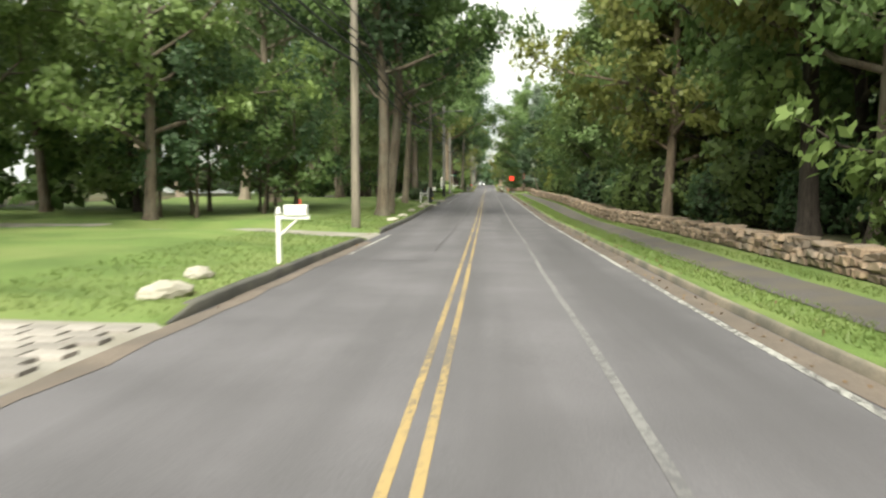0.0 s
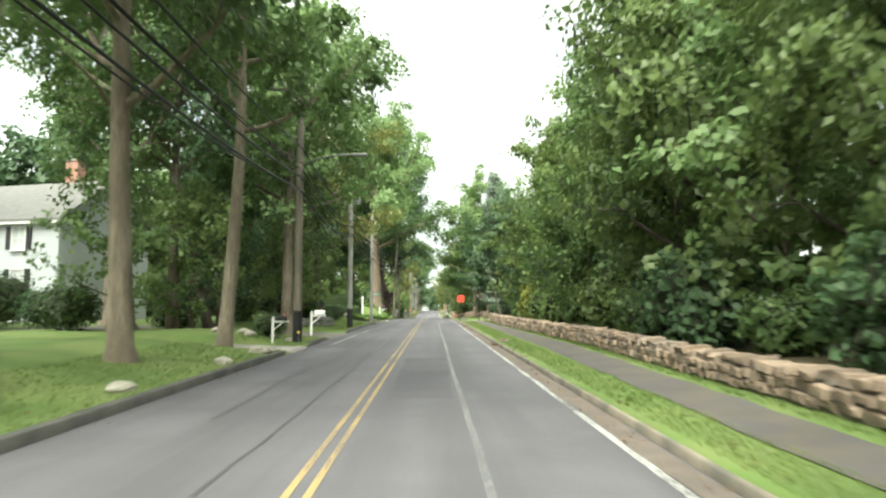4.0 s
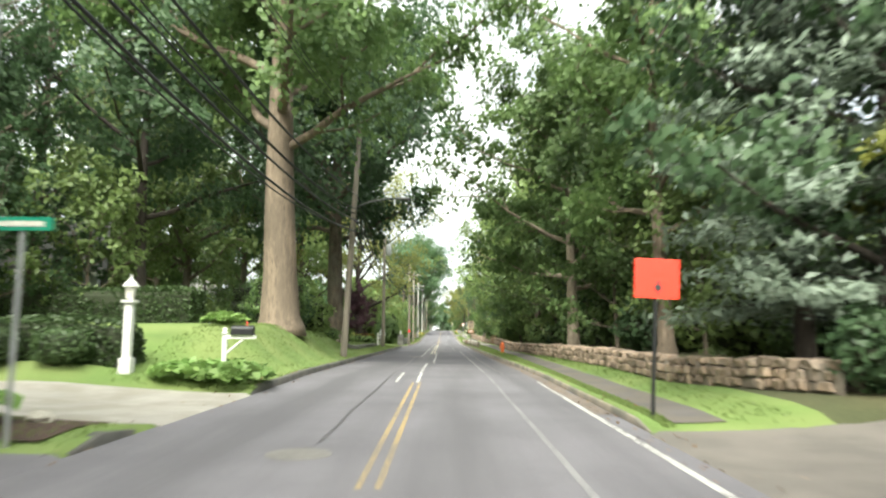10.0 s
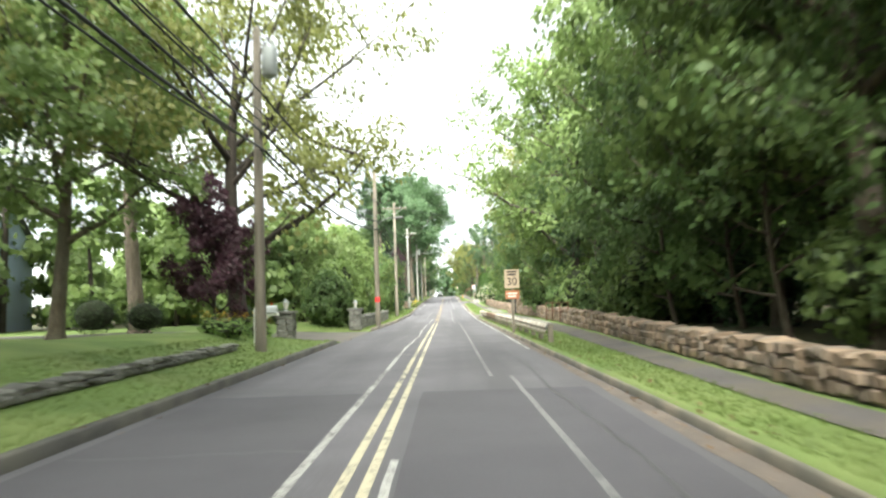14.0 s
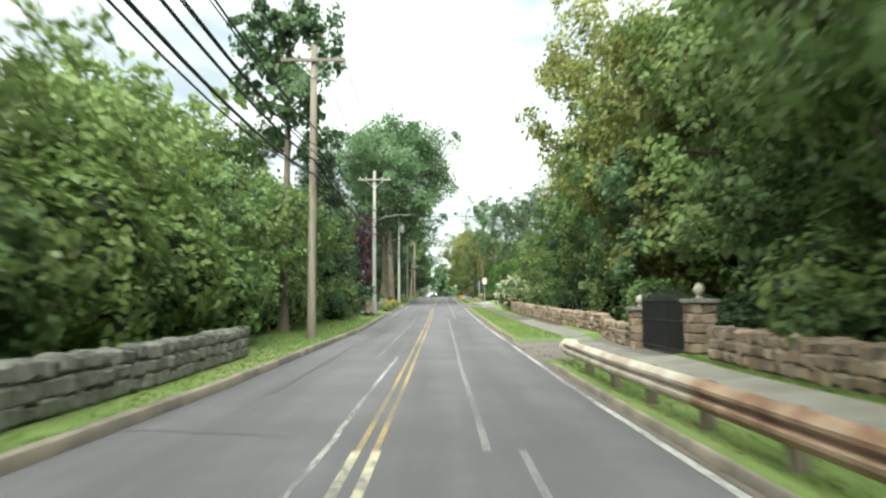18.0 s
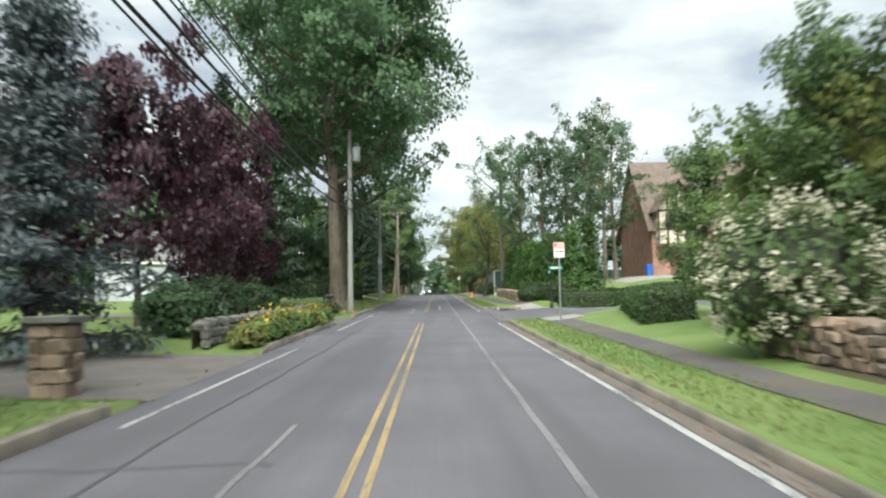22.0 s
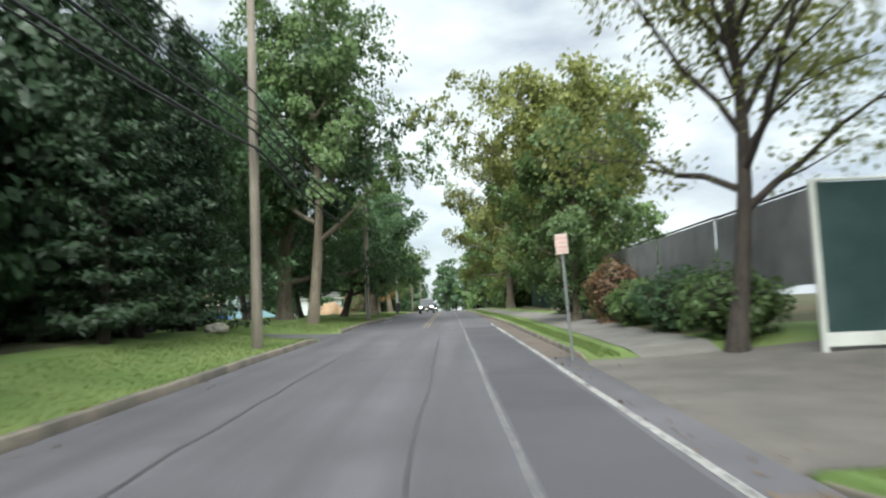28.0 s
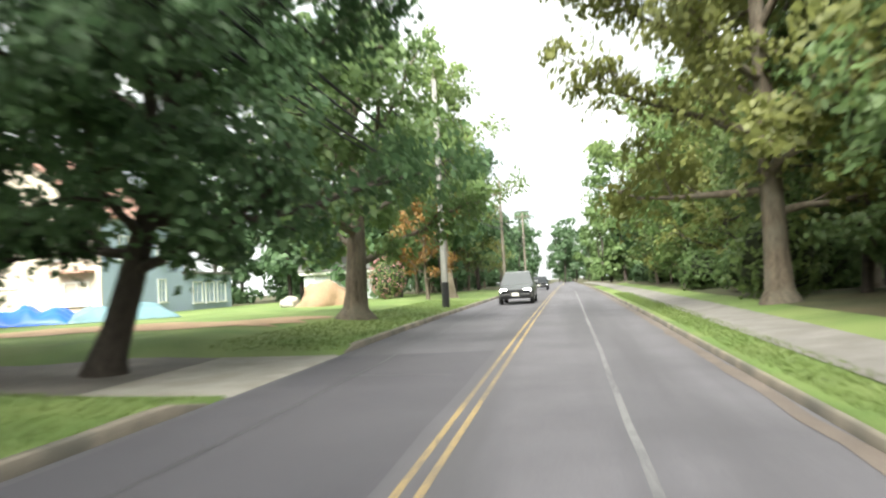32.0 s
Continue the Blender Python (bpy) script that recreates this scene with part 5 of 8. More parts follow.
def mailbox(x, y, turn, post_paint, box_paint, label, height=1.05, ornate=False, arm=True):
    """A loaf-shaped box on an arm; turn 90 faces the road from the left."""
    ob = thing("mailbox", label, "mailbox", (x, y, gz(x, y)), turn)
    w = 0.15 if ornate else 0.1
    post = part("post", box((w, w, height + (0.45 if ornate else 0.12)), (0, 0.28, (height + (0.45 if ornate else 0.12)) / 2 - 0.1), 0.008), post_paint, ob)
    part("post_cap", lathe([(w * 0.75, 0), (w * 0.8, 0.03), (w * 0.45, 0.06), (0.08 if ornate else 0.05, 0.13), (0.02, 0.24 if ornate else 0.16)], 12), post_paint, post, smooth=True).location = (0, 0.28, height + (0.35 if ornate else 0.02))
    if arm:
        part("arm", box((0.09, 0.78, 0.08), (0, -0.06, height - 0.05), 0.006), post_paint, ob)
        part("brace", tube([(0, 0.26, height - 0.45), (0, -0.16, height - 0.09)], 0.03, 6), post_paint, ob)
    prof = [(-0.095, 0), (0.095, 0), (0.095, 0.13)] + [(0.095 * math.cos(a), 0.13 + 0.095 * math.sin(a)) for a in np.linspace(0.3, math.pi - 0.3, 7)] + [(-0.095, 0.13)]
    bm = ngon_prism(prof, 0.5)
    bmesh.ops.translate(bm, verts=bm.verts[:], vec=(0, -0.12, height))
    body = part("box", bm, box_paint, ob)
    bm = ngon_prism([(u * 1.06, z * 1.04) for u, z in prof], 0.025)
    bmesh.ops.translate(bm, verts=bm.verts[:], vec=(0, -0.385, height))
    part("door", bm, box_paint, body)
    flag = part("flag", box((0.008, 0.03, 0.22), (0.105, -0.2, height + 0.22), 0.002), TAG_RED, body, "red signal flag")
    return ob


def window(parent, x, z, w, h, y=-0.0, frame_paint=None, bars=1, shutters=None, sill=True):
    """A frame, panes and bars set into a wall that faces -y."""
    fp = frame_paint or WHITE_PAINT
    bm = bmesh.new()
    t = 0.09
    for sx in (-1, 1):
        add_box(bm, (t, 0.14, h + 2 * t), (x + sx * (w / 2 + t / 2), y - 0.03, z))
    for sz in (-1, 1):
        add_box(bm, (w, 0.14, t), (x, y - 0.03, z + sz * (h / 2 + t / 2)))
    win = part("window", bm, fp, parent)
    part("pane", box((w, 0.03, h), (x, y + 0.02, z)), GLASS_DARK, win)
    for i in range(bars):
        part("glazing_bar", box((0.04, 0.05, h), (x - w / 2 + w * (i + 1) / (bars + 1), y - 0.012, z)), fp, win)
    part("glazing_bar", box((w, 0.05, 0.04), (x, y - 0.014, z)), fp, win)
    if sill:
        part("sill", box((w + 0.35, 0.2, 0.07), (x, y - 0.09, z - h / 2 - 0.12), 0.01), fp, win)
    if shutters:
        for s in (-1, 1):
            part("shutter", box((w * 0.42, 0.05, h + 0.1), (x + s * (w / 2 + 0.1 + w * 0.23), y - 0.05, z), 0.008), shutters, win)
    return win


def gable_roof(name, w, d, eave, ridge, material, parent, over=0.4, thick=0.16, along="x", label=""):
    """Two roof slabs; the ridge runs along x or y of the block centred on the origin."""
    bm = bmesh.new()
    half = (d if along == "x" else w) / 2
    run = (w if along == "x" else d) / 2 + over
    slope = (ridge - eave) / half
    for s in (-1, 1):
        lo, hi = (s * (half + over), eave - slope * over), (0.0, ridge)
        q = []
        for e in (-run, run):
            for u, z in (lo, hi):
                for t in (0, thick):
                    q.append(bm.verts.new((e, u, z + t) if along == "x" else (u, e, z + t)))
        for f in ((0, 1, 3, 2), (4, 6, 7, 5), (0, 4, 5, 1), (2, 3, 7, 6), (0, 2, 6, 4), (1, 5, 7, 3)):
            bm.faces.new([q[i] for i in f])
    bmesh.ops.recalc_face_normals(bm, faces=bm.faces[:])
    return part(name, bm, material, parent, label)


def block(w, d, eave, ridge=None, along="x", foot=-0.8):
    """Walls of a house, with gable ends up to the ridge."""
    if ridge is None:
        return box((w, d, eave - foot), (0, 0, (eave + foot) / 2))
    if along == "x":
        return ngon_prism([(-d / 2, foot), (d / 2, foot), (d / 2, eave), (0, ridge - 0.03), (-d / 2, eave)], w, "x")
    return ngon_prism([(-w / 2, foot), (w / 2, foot), (w / 2, eave), (0, ridge - 0.03), (-w / 2, eave)], d, "y")


GLASS_DARK = surface("dark_window_glass", (0.02, 0.024, 0.028), 0.08, vary=0.1, scale=1, bump=0.0)
SIDING_WHITE = surface("white_siding", (0.50, 0.52, 0.55), 0.7, vary=0.08, scale=0.8, fine=20, bump=0.1)
SIDING_BLUE = surface("pale_blue_siding", (0.42, 0.50, 0.64), 0.7, vary=0.08, scale=0.8, fine=20, bump=0.1)
SIDING_CREAM = surface("cream_stucco", (0.56, 0.48, 0.40), 0.85, vary=0.1, scale=1.2, fine=30, bump=0.2)
SIDING_GREY = surface("dark_grey_shingle_wall", (0.10, 0.10, 0.105), 0.85, vary=0.2, scale=2, fine=20, bump=0.3)
ROOF_GREY = surface("grey_roof_shingles", (0.17, 0.165, 0.16), 0.9, vary=0.25, scale=3, fine=18, bump=0.5)
ROOF_BROWN = surface("brown_roof_shingles", (0.165, 0.125, 0.10), 0.9, vary=0.3, scale=3, fine=18, bump=0.5, stain=(0.09, 0.075, 0.065), stain_amount=0.5)
ROOF_PINK = surface("faded_red_roof_shingles", (0.42, 0.24, 0.19), 0.9, vary=0.25, scale=3, fine=18, bump=0.5)
BRICK_RED = surface("red_brown_brick", (0.34, 0.18, 0.135), 0.9, vary=0.3, scale=6, fine=30, bump=0.4, stain=(0.17, 0.12, 0.1), stain_amount=0.6)
TIMBER = surface("dark_timber", (0.05, 0.036, 0.028), 0.7, vary=0.3, scale=4, fine=30, bump=0.3)
DOOR_BROWN = surface("brown_door_paint", (0.12, 0.07, 0.045), 0.55, vary=0.15, scale=3, bump=0.1)
ROCK_PALE = surface("pale_rock", (0.40, 0.37, 0.32), 0.9, vary=0.3, scale=3, fine=25, bump=0.6, stain=(0.22, 0.2, 0.17), stain_amount=0.6)
PAVER = surface("granite_paver", (0.33, 0.30, 0.285), 0.9, vary=0.25, scale=3, fine=30, bump=0.4, random_tone=0.3)
RUST = surface("rusty_iron", (0.13, 0.055, 0.03), 0.85, 0.2, vary=0.4, scale=5, fine=30, bump=0.4)
RAIL_PALE = surface("weathered_rail_paint", (0.62, 0.57, 0.50), 0.6, 0.1, vary=0.2, scale=2, fine=25, bump=0.15, stain=(0.30, 0.17, 0.11), stain_amount=0.55, stain_scale=1.5)
RAIL_RUST = surface("rust_stained_rail", (0.40, 0.28, 0.20), 0.75, 0.1, vary=0.35, scale=2.5, fine=25, bump=0.3, stain=(0.16, 0.075, 0.04), stain_amount=0.8, stain_scale=2)
HYDRANT_RED = surface("orange_red_hydrant_paint", (0.72, 0.16, 0.05), 0.5, vary=0.15, scale=6, bump=0.1)
HYDRANT_YELLOW = surface("yellow_hydrant_paint", (0.72, 0.50, 0.06), 0.5, vary=0.15, scale=6, bump=0.1)
SIGN_WHITE = surface("white_sign_sheet", (0.72, 0.70, 0.64), 0.45, vary=0.06, scale=3, bump=0.0, stain=(0.5, 0.46, 0.38), stain_amount=0.3)
SIGN_FADED = surface("faded_pink_sign_sheet", (0.60, 0.47, 0.43), 0.5, vary=0.1, scale=3, bump=0.0)
PLACARD = surface("faded_orange_placard", (0.42, 0.17, 0.09), 0.5, vary=0.15, scale=3, bump=0.0)
SIGN_TAN = surface("yellowed_sign_sheet", (0.46, 0.36, 0.26), 0.5, vary=0.1, scale=3, bump=0.0, stain=(0.46, 0.36, 0.26), stain_amount=0.4)
SIGN_GREEN = surface("green_sign_sheet", (0.02, 0.26, 0.16), 0.45, vary=0.08, scale=3, bump=0.0)
SIGN_RED = surface("red_sign_ink", (0.62, 0.05, 0.035), 0.5, vary=0.08, scale=3, bump=0.0)
PALE_RED = surface("faded_red_ink", (0.62, 0.36, 0.33), 0.5, vary=0.1, scale=3, bump=0.0)
SIGN_BLACK = surface("black_sign_ink", (0.02, 0.02, 0.022), 0.5, vary=0.1, scale=3, bump=0.0)
TEAL = surface("teal_skip_paint", (0.035, 0.13, 0.135), 0.55, vary=0.2, scale=2, bump=0.1, stain=(0.12, 0.1, 0.08), stain_amount=0.4)
TARP_BLUE = surface("blue_tarpaulin", (0.02, 0.12, 0.68), 0.4, vary=0.2, scale=1.5, fine=15, bump=0.4)
TARP_TEAL = surface("teal_tarpaulin", (0.13, 0.22, 0.25), 0.45, vary=0.2, scale=1.5, fine=15, bump=0.4)
EARTH = surface("tan_earth", (0.30, 0.20, 0.125), 0.95, vary=0.3, scale=1.2, fine=20, bump=0.7)
SCREEN_GREY = surface("grey_windscreen_fabric", (0.40, 0.40, 0.41), 0.8, vary=0.12, scale=0.9, fine=50, bump=0.1, stain=(0.26, 0.26, 0.27), stain_amount=0.5)
SCREEN_GREEN = surface("dark_green_windscreen", (0.02, 0.05, 0.048), 0.75, vary=0.25, scale=0.9, fine=40, bump=0.1, stain=(0.05, 0.085, 0.085), stain_amount=0.5)
BIN_BLUE = surface("blue_bin_plastic", (0.02, 0.10, 0.42), 0.5, vary=0.1, scale=2, bump=0.05)
LEAF_HOSTA = leafage("hosta_leaves", (0.13, 0.25, 0.06), (0.30, 0.42, 0.14), 0.35, 2.0)
LEAF_FERN = leafage("arborvitae_sprays", (0.042, 0.098, 0.022), (0.115, 0.19, 0.05), 0.25, 0.5)
LEAF_RED = leafage("reddish_leaves", (0.12, 0.06, 0.04), (0.24, 0.15, 0.08), 0.35, 0.8)
LEAF_BROWN = leafage("fallen_brown_leaves", (0.12, 0.07, 0.035), (0.24, 0.15, 0.08), 0.1, 1.0)
PETAL_YELLOW = leafage("yellow_petals", (0.55, 0.38, 0.03), (0.75, 0.50, 0.05), 0.3)
PETAL_PINK = leafage("pink_petals", (0.55, 0.22, 0.25), (0.75, 0.4, 0.42), 0.3)
RUBBER = surface("tyre_rubber", (0.02, 0.02, 0.02), 0.8, vary=0.2, scale=5, bump=0.2)
HEADLAMP = glowing("lit_headlamp", (1.0, 0.97, 0.9), 6.0)


def shrub(x, y, size, leaf, label, seed, leaves=1500, leaf_size=0.14, boxy=0.0, rough=0.3, turn=0.0, group="", name="shrub", category="shrub", sink=0.05):
    return bush(name, seed, size, leaf, leaves, leaf_size, label, category, boxy, rough, at=(x, y, gz(x, y) - sink), turn=turn, group=group)


def hedge(x0, y0, x1, y1, wide, tall, leaf, label, seed, density=420, leaf_size=0.1, rough=0.06, name="hedge", top_round=0.25):
    """A clipped hedge along a line: leaves on its faces over a solid body in a shade-dark colour."""
    rng = np.random.default_rng(seed)
    L = math.hypot(x1 - x0, y1 - y0)
    turn = math.degrees(math.atan2(y1 - y0, x1 - x0))
    ob = thing(name, label, "hedge", ((x0 + x1) / 2, (y0 + y1) / 2, gz((x0 + x1) / 2, (y0 + y1) / 2) - 0.08), turn)
    area = L * (2 * tall + wide) + 2 * wide * tall
    n = int(area * density)
    u = rng.uniform(-L / 2, L / 2, n)
    perim = 2 * tall + wide
    s = rng.uniform(0, perim, n)
    yy = np.where(s < tall, -wide / 2, np.where(s < tall + wide, s - tall - wide / 2, wide / 2))
    zz = np.where(s < tall, s, np.where(s < tall + wide, tall, perim - s))
    ends = rng.uniform(0, 1, n) < 2 * wide * tall / area
    u = np.where(ends, np.sign(u) * L / 2, u)
    yy = np.where(ends, rng.uniform(-wide / 2, wide / 2, n), yy)
    zz = np.where(ends, rng.uniform(0, tall, n), zz)
    yy = yy * (1 - top_round * np.clip(zz / tall, 0, 1) ** 4)
    wave = np.array([noise.noise((a * 0.6, b, c * 0.8)) for a, b, c in zip(u, yy, zz)])
    zz = zz * (1 + rough * wave) + rng.normal(size=n) * 0.035
    yy = yy * (1 + rough * 1.5 * wave) + rng.normal(size=n) * 0.045
    base = np.array([gz(*(np.array([(x0 + x1) / 2, (y0 + y1) / 2]) + a / L * np.array([x1 - x0, y1 - y0]))) for a in np.linspace(-L / 2, L / 2, 12)]) - gz((x0 + x1) / 2, (y0 + y1) / 2)
    zz = np.maximum(zz, 0.05) + np.interp(u, np.linspace(-L / 2, L / 2, 12), base)
    part("foliage", leaves_mesh("foliage", np.stack([u, yy, zz], -1), leaf_size, rng, up=0.3, narrow=0.6), leaf, ob)
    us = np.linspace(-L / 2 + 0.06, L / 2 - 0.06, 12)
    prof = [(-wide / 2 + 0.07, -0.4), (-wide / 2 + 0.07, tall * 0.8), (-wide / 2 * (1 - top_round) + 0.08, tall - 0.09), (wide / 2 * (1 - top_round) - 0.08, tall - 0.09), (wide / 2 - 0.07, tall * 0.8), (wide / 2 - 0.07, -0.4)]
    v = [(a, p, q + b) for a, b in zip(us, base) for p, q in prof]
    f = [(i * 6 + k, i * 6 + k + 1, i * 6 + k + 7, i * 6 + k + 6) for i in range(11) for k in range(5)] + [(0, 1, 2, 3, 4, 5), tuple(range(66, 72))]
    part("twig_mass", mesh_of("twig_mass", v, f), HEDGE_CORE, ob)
    return ob


def flat_sign(name, x, y, label, board, top, post=None, turn=0.0, lean=0.0, material=SIGN_WHITE, bars=(), category="road sign", post_r=0.03, back=STEEL, square_post=False, figure=None):
    """A board on a post, facing -y before it is turned."""
    ob = thing(name, label, category, (x, y, gz(x, y)), turn)
    w, h = board
    pm = post or STEEL
    reach = top - 0.03
    shape = box((0.09, 0.09, reach + 0.3), (0, 0.05, reach / 2 - 0.15), 0.006) if square_post else tube([(0, 0.05, -0.3), (0, 0.05, reach)], post_r, 8)
    part("post", shape, pm, ob)
    face = part("board", box((w, 0.012, h), (0, 0, top - h / 2), 0.004), material, ob)
    part("backing", box((w - 0.01, 0.006, h - 0.01), (0, 0.011, top - h / 2)), back, face)
    for bx, bz, bw, bh, mat in bars:
        part("bar", box((bw, 0.004, bh), (bx, -0.010, top - h / 2 + bz)), mat, face)
    if figure:
        text, size, fz, mat = figure
        fc = bpy.data.curves.new("figures", "FONT")
        fc.body, fc.size, fc.align_x, fc.align_y, fc.extrude = text, size, "CENTER", "CENTER", 0.001
        fc.materials.append(mat)
        fo = new("figures", fc)
        fo.parent = face
        fo.matrix_basis = pose(0, -0.011, top - h / 2 + fz, 90, 0, 0)
    if lean:
        ob.matrix_basis = pose(x, y, gz(x, y), 0, lean, turn)
    return ob


def hydrant(x, y, paint, cap, label):
    ob = thing("fire_hydrant", label, "fire hydrant", (x, y, gz(x, y)))
    part("barrel", lathe([(0.15, -0.05), (0.15, 0.03), (0.105, 0.05), (0.10, 0.42), (0.13, 0.44), (0.13, 0.49)], 16), paint, ob, smooth=False)
    part("bonnet", lathe([(0.125, 0.49), (0.12, 0.56), (0.085, 0.64), (0.03, 0.67), (0.03, 0.72), (0.012, 0.725)], 16), cap, ob, smooth=True)
    for m in (pose(0, 0, 0.36, 0, 90, 0), pose(0, 0, 0.36, 0, -90, 0), pose(0, 0, 0.34, 90, 0, 0)):
        n = lathe([(0.045, 0.08), (0.045, 0.14), (0.06, 0.145), (0.06, 0.18), (0.02, 0.19)], 10)
        part("nozzle", n, cap, ob, smooth=False).matrix_basis = m
    return ob


def stone_pillar(x, y, width, tall, label, stones, near_cap=STONE_GREY, finial=None, lantern=False, seed=1):
    rng = random.Random(seed)
    ob = thing("gate_pillar", label, "gate pillar", (x, y, gz(x, y)))
    part("core", box((width - 0.06, width - 0.06, tall + 0.2), (0, 0, tall / 2 - 0.1)), MORTAR, ob)
    n = round(tall / 0.21)
    for c in range(n):
        for side in range(4):
            cuts = [-0.5, rng.uniform(-0.18, 0.18), 0.5]
            for a, b in zip(cuts[:-1], cuts[1:]):
                s = new("stone", rng.choice(stones))
                s.parent = ob
                s.matrix_basis = pose(0, 0, 0, 0, 0, side * 90) @ pose((a + b) / 2 * width, -width / 2 + 0.07, (c + 0.5) * tall / n, rng.uniform(-3, 3), rng.uniform(-3, 3), rng.uniform(-4, 4)) @ Matrix.Diagonal(((b - a) * width * 0.98, 0.17, tall / n * 0.98, 1))
    cap = part("cap_slab", box((width + 0.16, width + 0.16, 0.1), (0, 0, tall + 0.05), 0.02), near_cap, ob, "weathered stone cap slab")
    if finial:
        part("finial", lathe([(0.08, 0), (0.09, 0.03), (0.04, 0.06), (0.05, 0.08), (0.11, 0.15), (0.125, 0.21), (0.10, 0.29), (0.05, 0.34), (0.02, 0.37)], 16), finial, cap, "carved stone finial", smooth=True).location = (0, 0, tall + 0.1)
    if lantern:
        lan = part("lantern", lathe([(0.08, 0), (0.08, 0.03), (0.05, 0.05), (0.05, 0.08)], 8), GREY_PAINT, cap, "grey post lantern")
        lan.location = (0, 0, tall + 0.1)
        part("lantern_glass", lathe([(0.07, 0.08), (0.11, 0.32)], 6), SIGN_WHITE, lan)
        part("lantern_roof", lathe([(0.15, 0.32), (0.08, 0.40), (0.02, 0.46)], 6), GREY_PAINT, lan)
    return ob


# ---- first stretch: lawns with mailboxes, stones and paved entrances ----
mailbox(-3.36, 33.6, 90, WHITE_PAINT, WHITE_PAINT, "white painted mailbox on a wooden post beside the kerb").scale = (0.84, 0.84, 0.9)
mailbox(-4.65, 76.9, 90, WHITE_PAINT, BLACK_PAINT, "black mailbox on a white post by a paved entrance").scale = (0.8, 0.8, 0.8)
mailbox(-4.75, 86.3, 90, WHITE_PAINT, WHITE_PAINT, "white mailbox on a post beside an asphalt driveway")
for i, (rx, ry, s) in enumerate([(-3.85, 29.3, 0.75), (-4.25, 31.3, 0.6), (-3.8, 51.7, 0.6), (-3.9, 56.5, 0.5), (-4.0, 62.0, 0.55), (-3.95, 67.5, 0.6), (-4.0, 71.5, 0.75), (-4.4, 78.0, 0.5), (-5.4, 79.5, 0.6), (-6.2, 78.8, 0.7), (-6.8, 80.2, 0.6), (-5.9, 81.0, 0.45), (-7.6, 79.2, 0.7), (-4.6, 118.4, 0.45)]):
    rock(rx, ry, (s, s * 0.72, s * 0.42), 300 + i, ROCK_PALE, "pale weathered field stone on the lawn", "stones along the lawn")
flat_sign("marker_flag", -3.95, 77.1, "small yellow marker flag stuck in the lawn", (0.10, 0.08), 0.45, material=HYDRANT_YELLOW, post_r=0.005, category="marker flag")


def pavers(x0, x1, y0, y1, parent, size=(0.42, 0.30)):
    me = bpy.data.meshes.new("paver")
    bm = box((size[0] - 0.03, size[1] - 0.025, 0.05), (0, 0, 0), 0.008)
    bm.to_mesh(me)
    bm.free()
    me.materials.append(PAVER)
    rng = random.Random(int(y0))
    r = 0
    y = y0 + size[1] / 2
    while y < y1:
        x = x1 - size[0] * (0.5 + 0.5 * (r % 2))
        while x > x0:
            o = new("paver", me)
            o.parent = parent
            o.matrix_basis = pose(x, y, gz(x, y) + 0.030 + rng.uniform(-0.004, 0.004), rng.uniform(-0.8, 0.8), rng.uniform(-0.8, 0.8), rng.uniform(-1, 1))
            x -= size[0]
        y += size[1]
        r += 1


# white house behind the trees
def white_house():
    x, y = -28.3, 101.2
    ob = thing("white_house", "white two-storey house with grey roof and dark shutters", "house", (x, y, 2.2), -14)
    part("wall", block(14, 9, 5.6, 8.6, foot=-3.2), SIDING_WHITE, ob)
    gable_roof("roof", 14, 9, 5.6, 8.6, ROOF_GREY, ob)
    for wx in (-5, -2, 1, 4):
        window(ob, wx, 4.3, 0.95, 1.4, -4.5, shutters=BLACK_PAINT)
        if wx != 1:
            window(ob, wx, 1.5, 0.95, 1.5, -4.5, shutters=BLACK_PAINT)
    door = part("door", box((1.0, 0.08, 2.1), (1, -4.52, 1.0), 0.01), BLACK_PAINT, ob, "dark front door")
    part("door_frame", box((1.3, 0.05, 2.3), (1, -4.505, 1.1)), WHITE_PAINT, door)
    chim = part("chimney", box((1.0, 0.8, 4.0), (3.6, 0.6, 8.4), 0.02), BRICK_RED, ob, "brick chimney")
    part("chimney_cap", box((1.15, 0.95, 0.12), (3.6, 0.6, 10.45), 0.02), CONCRETE, chim)
    part("eave_board", box((14.6, 0.06, 0.22), (0, -4.86, 5.28)), WHITE_PAINT, ob)


white_house()
for x, y, k, s in ((-13.5, 66, 0, 0.9), (-19, 76, 1, 0.95), (-12.5, 82, 0, 0.9), (-26, 80, 1, 0.9), (-34, 88, 0, 1.0), (-17, 90, 1, 0.9)):
    put(T_PALE[k], x, y, x * 29, s)["group"] = "tall trees before the white house"
for i, (bx, by, s) in enumerate([(-14, 80, 2.0), (-17, 84, 2.2), (-12.5, 88, 2.0), (-20.5, 86, 3.0), (-24, 88, 3.2), (-27.5, 90, 3.2), (-18, 80, 2.6), (-30.5, 90, 3.0), (-10.5, 93, 1.8), (-9.5, 99, 2.2), (-8.8, 104, 2.0), (-15, 95, 3.0)]):
    shrub(bx, by, (s * 1.3, s * 1.2, s), (LEAF_HEDGE, LEAF_DARK, LEAF)[i % 3], "rounded green garden shrub below the trees", 400 + i, 1500, 0.16, group="garden shrubs")
for i, (bx, by, s) in enumerate([(-5.6, 79.6, 1.5), (-7.2, 91.5, 1.2), (-6.2, 98.5, 1.3), (-6.4, 103.5, 1.6)]):
    shrub(bx, by, (s, s * 1.1, s * 0.75), LEAF_HEDGE, "dark clipped shrub beside the garden wall", 420 + i, 900, 0.11, rough=0.15, group="clipped shrubs")


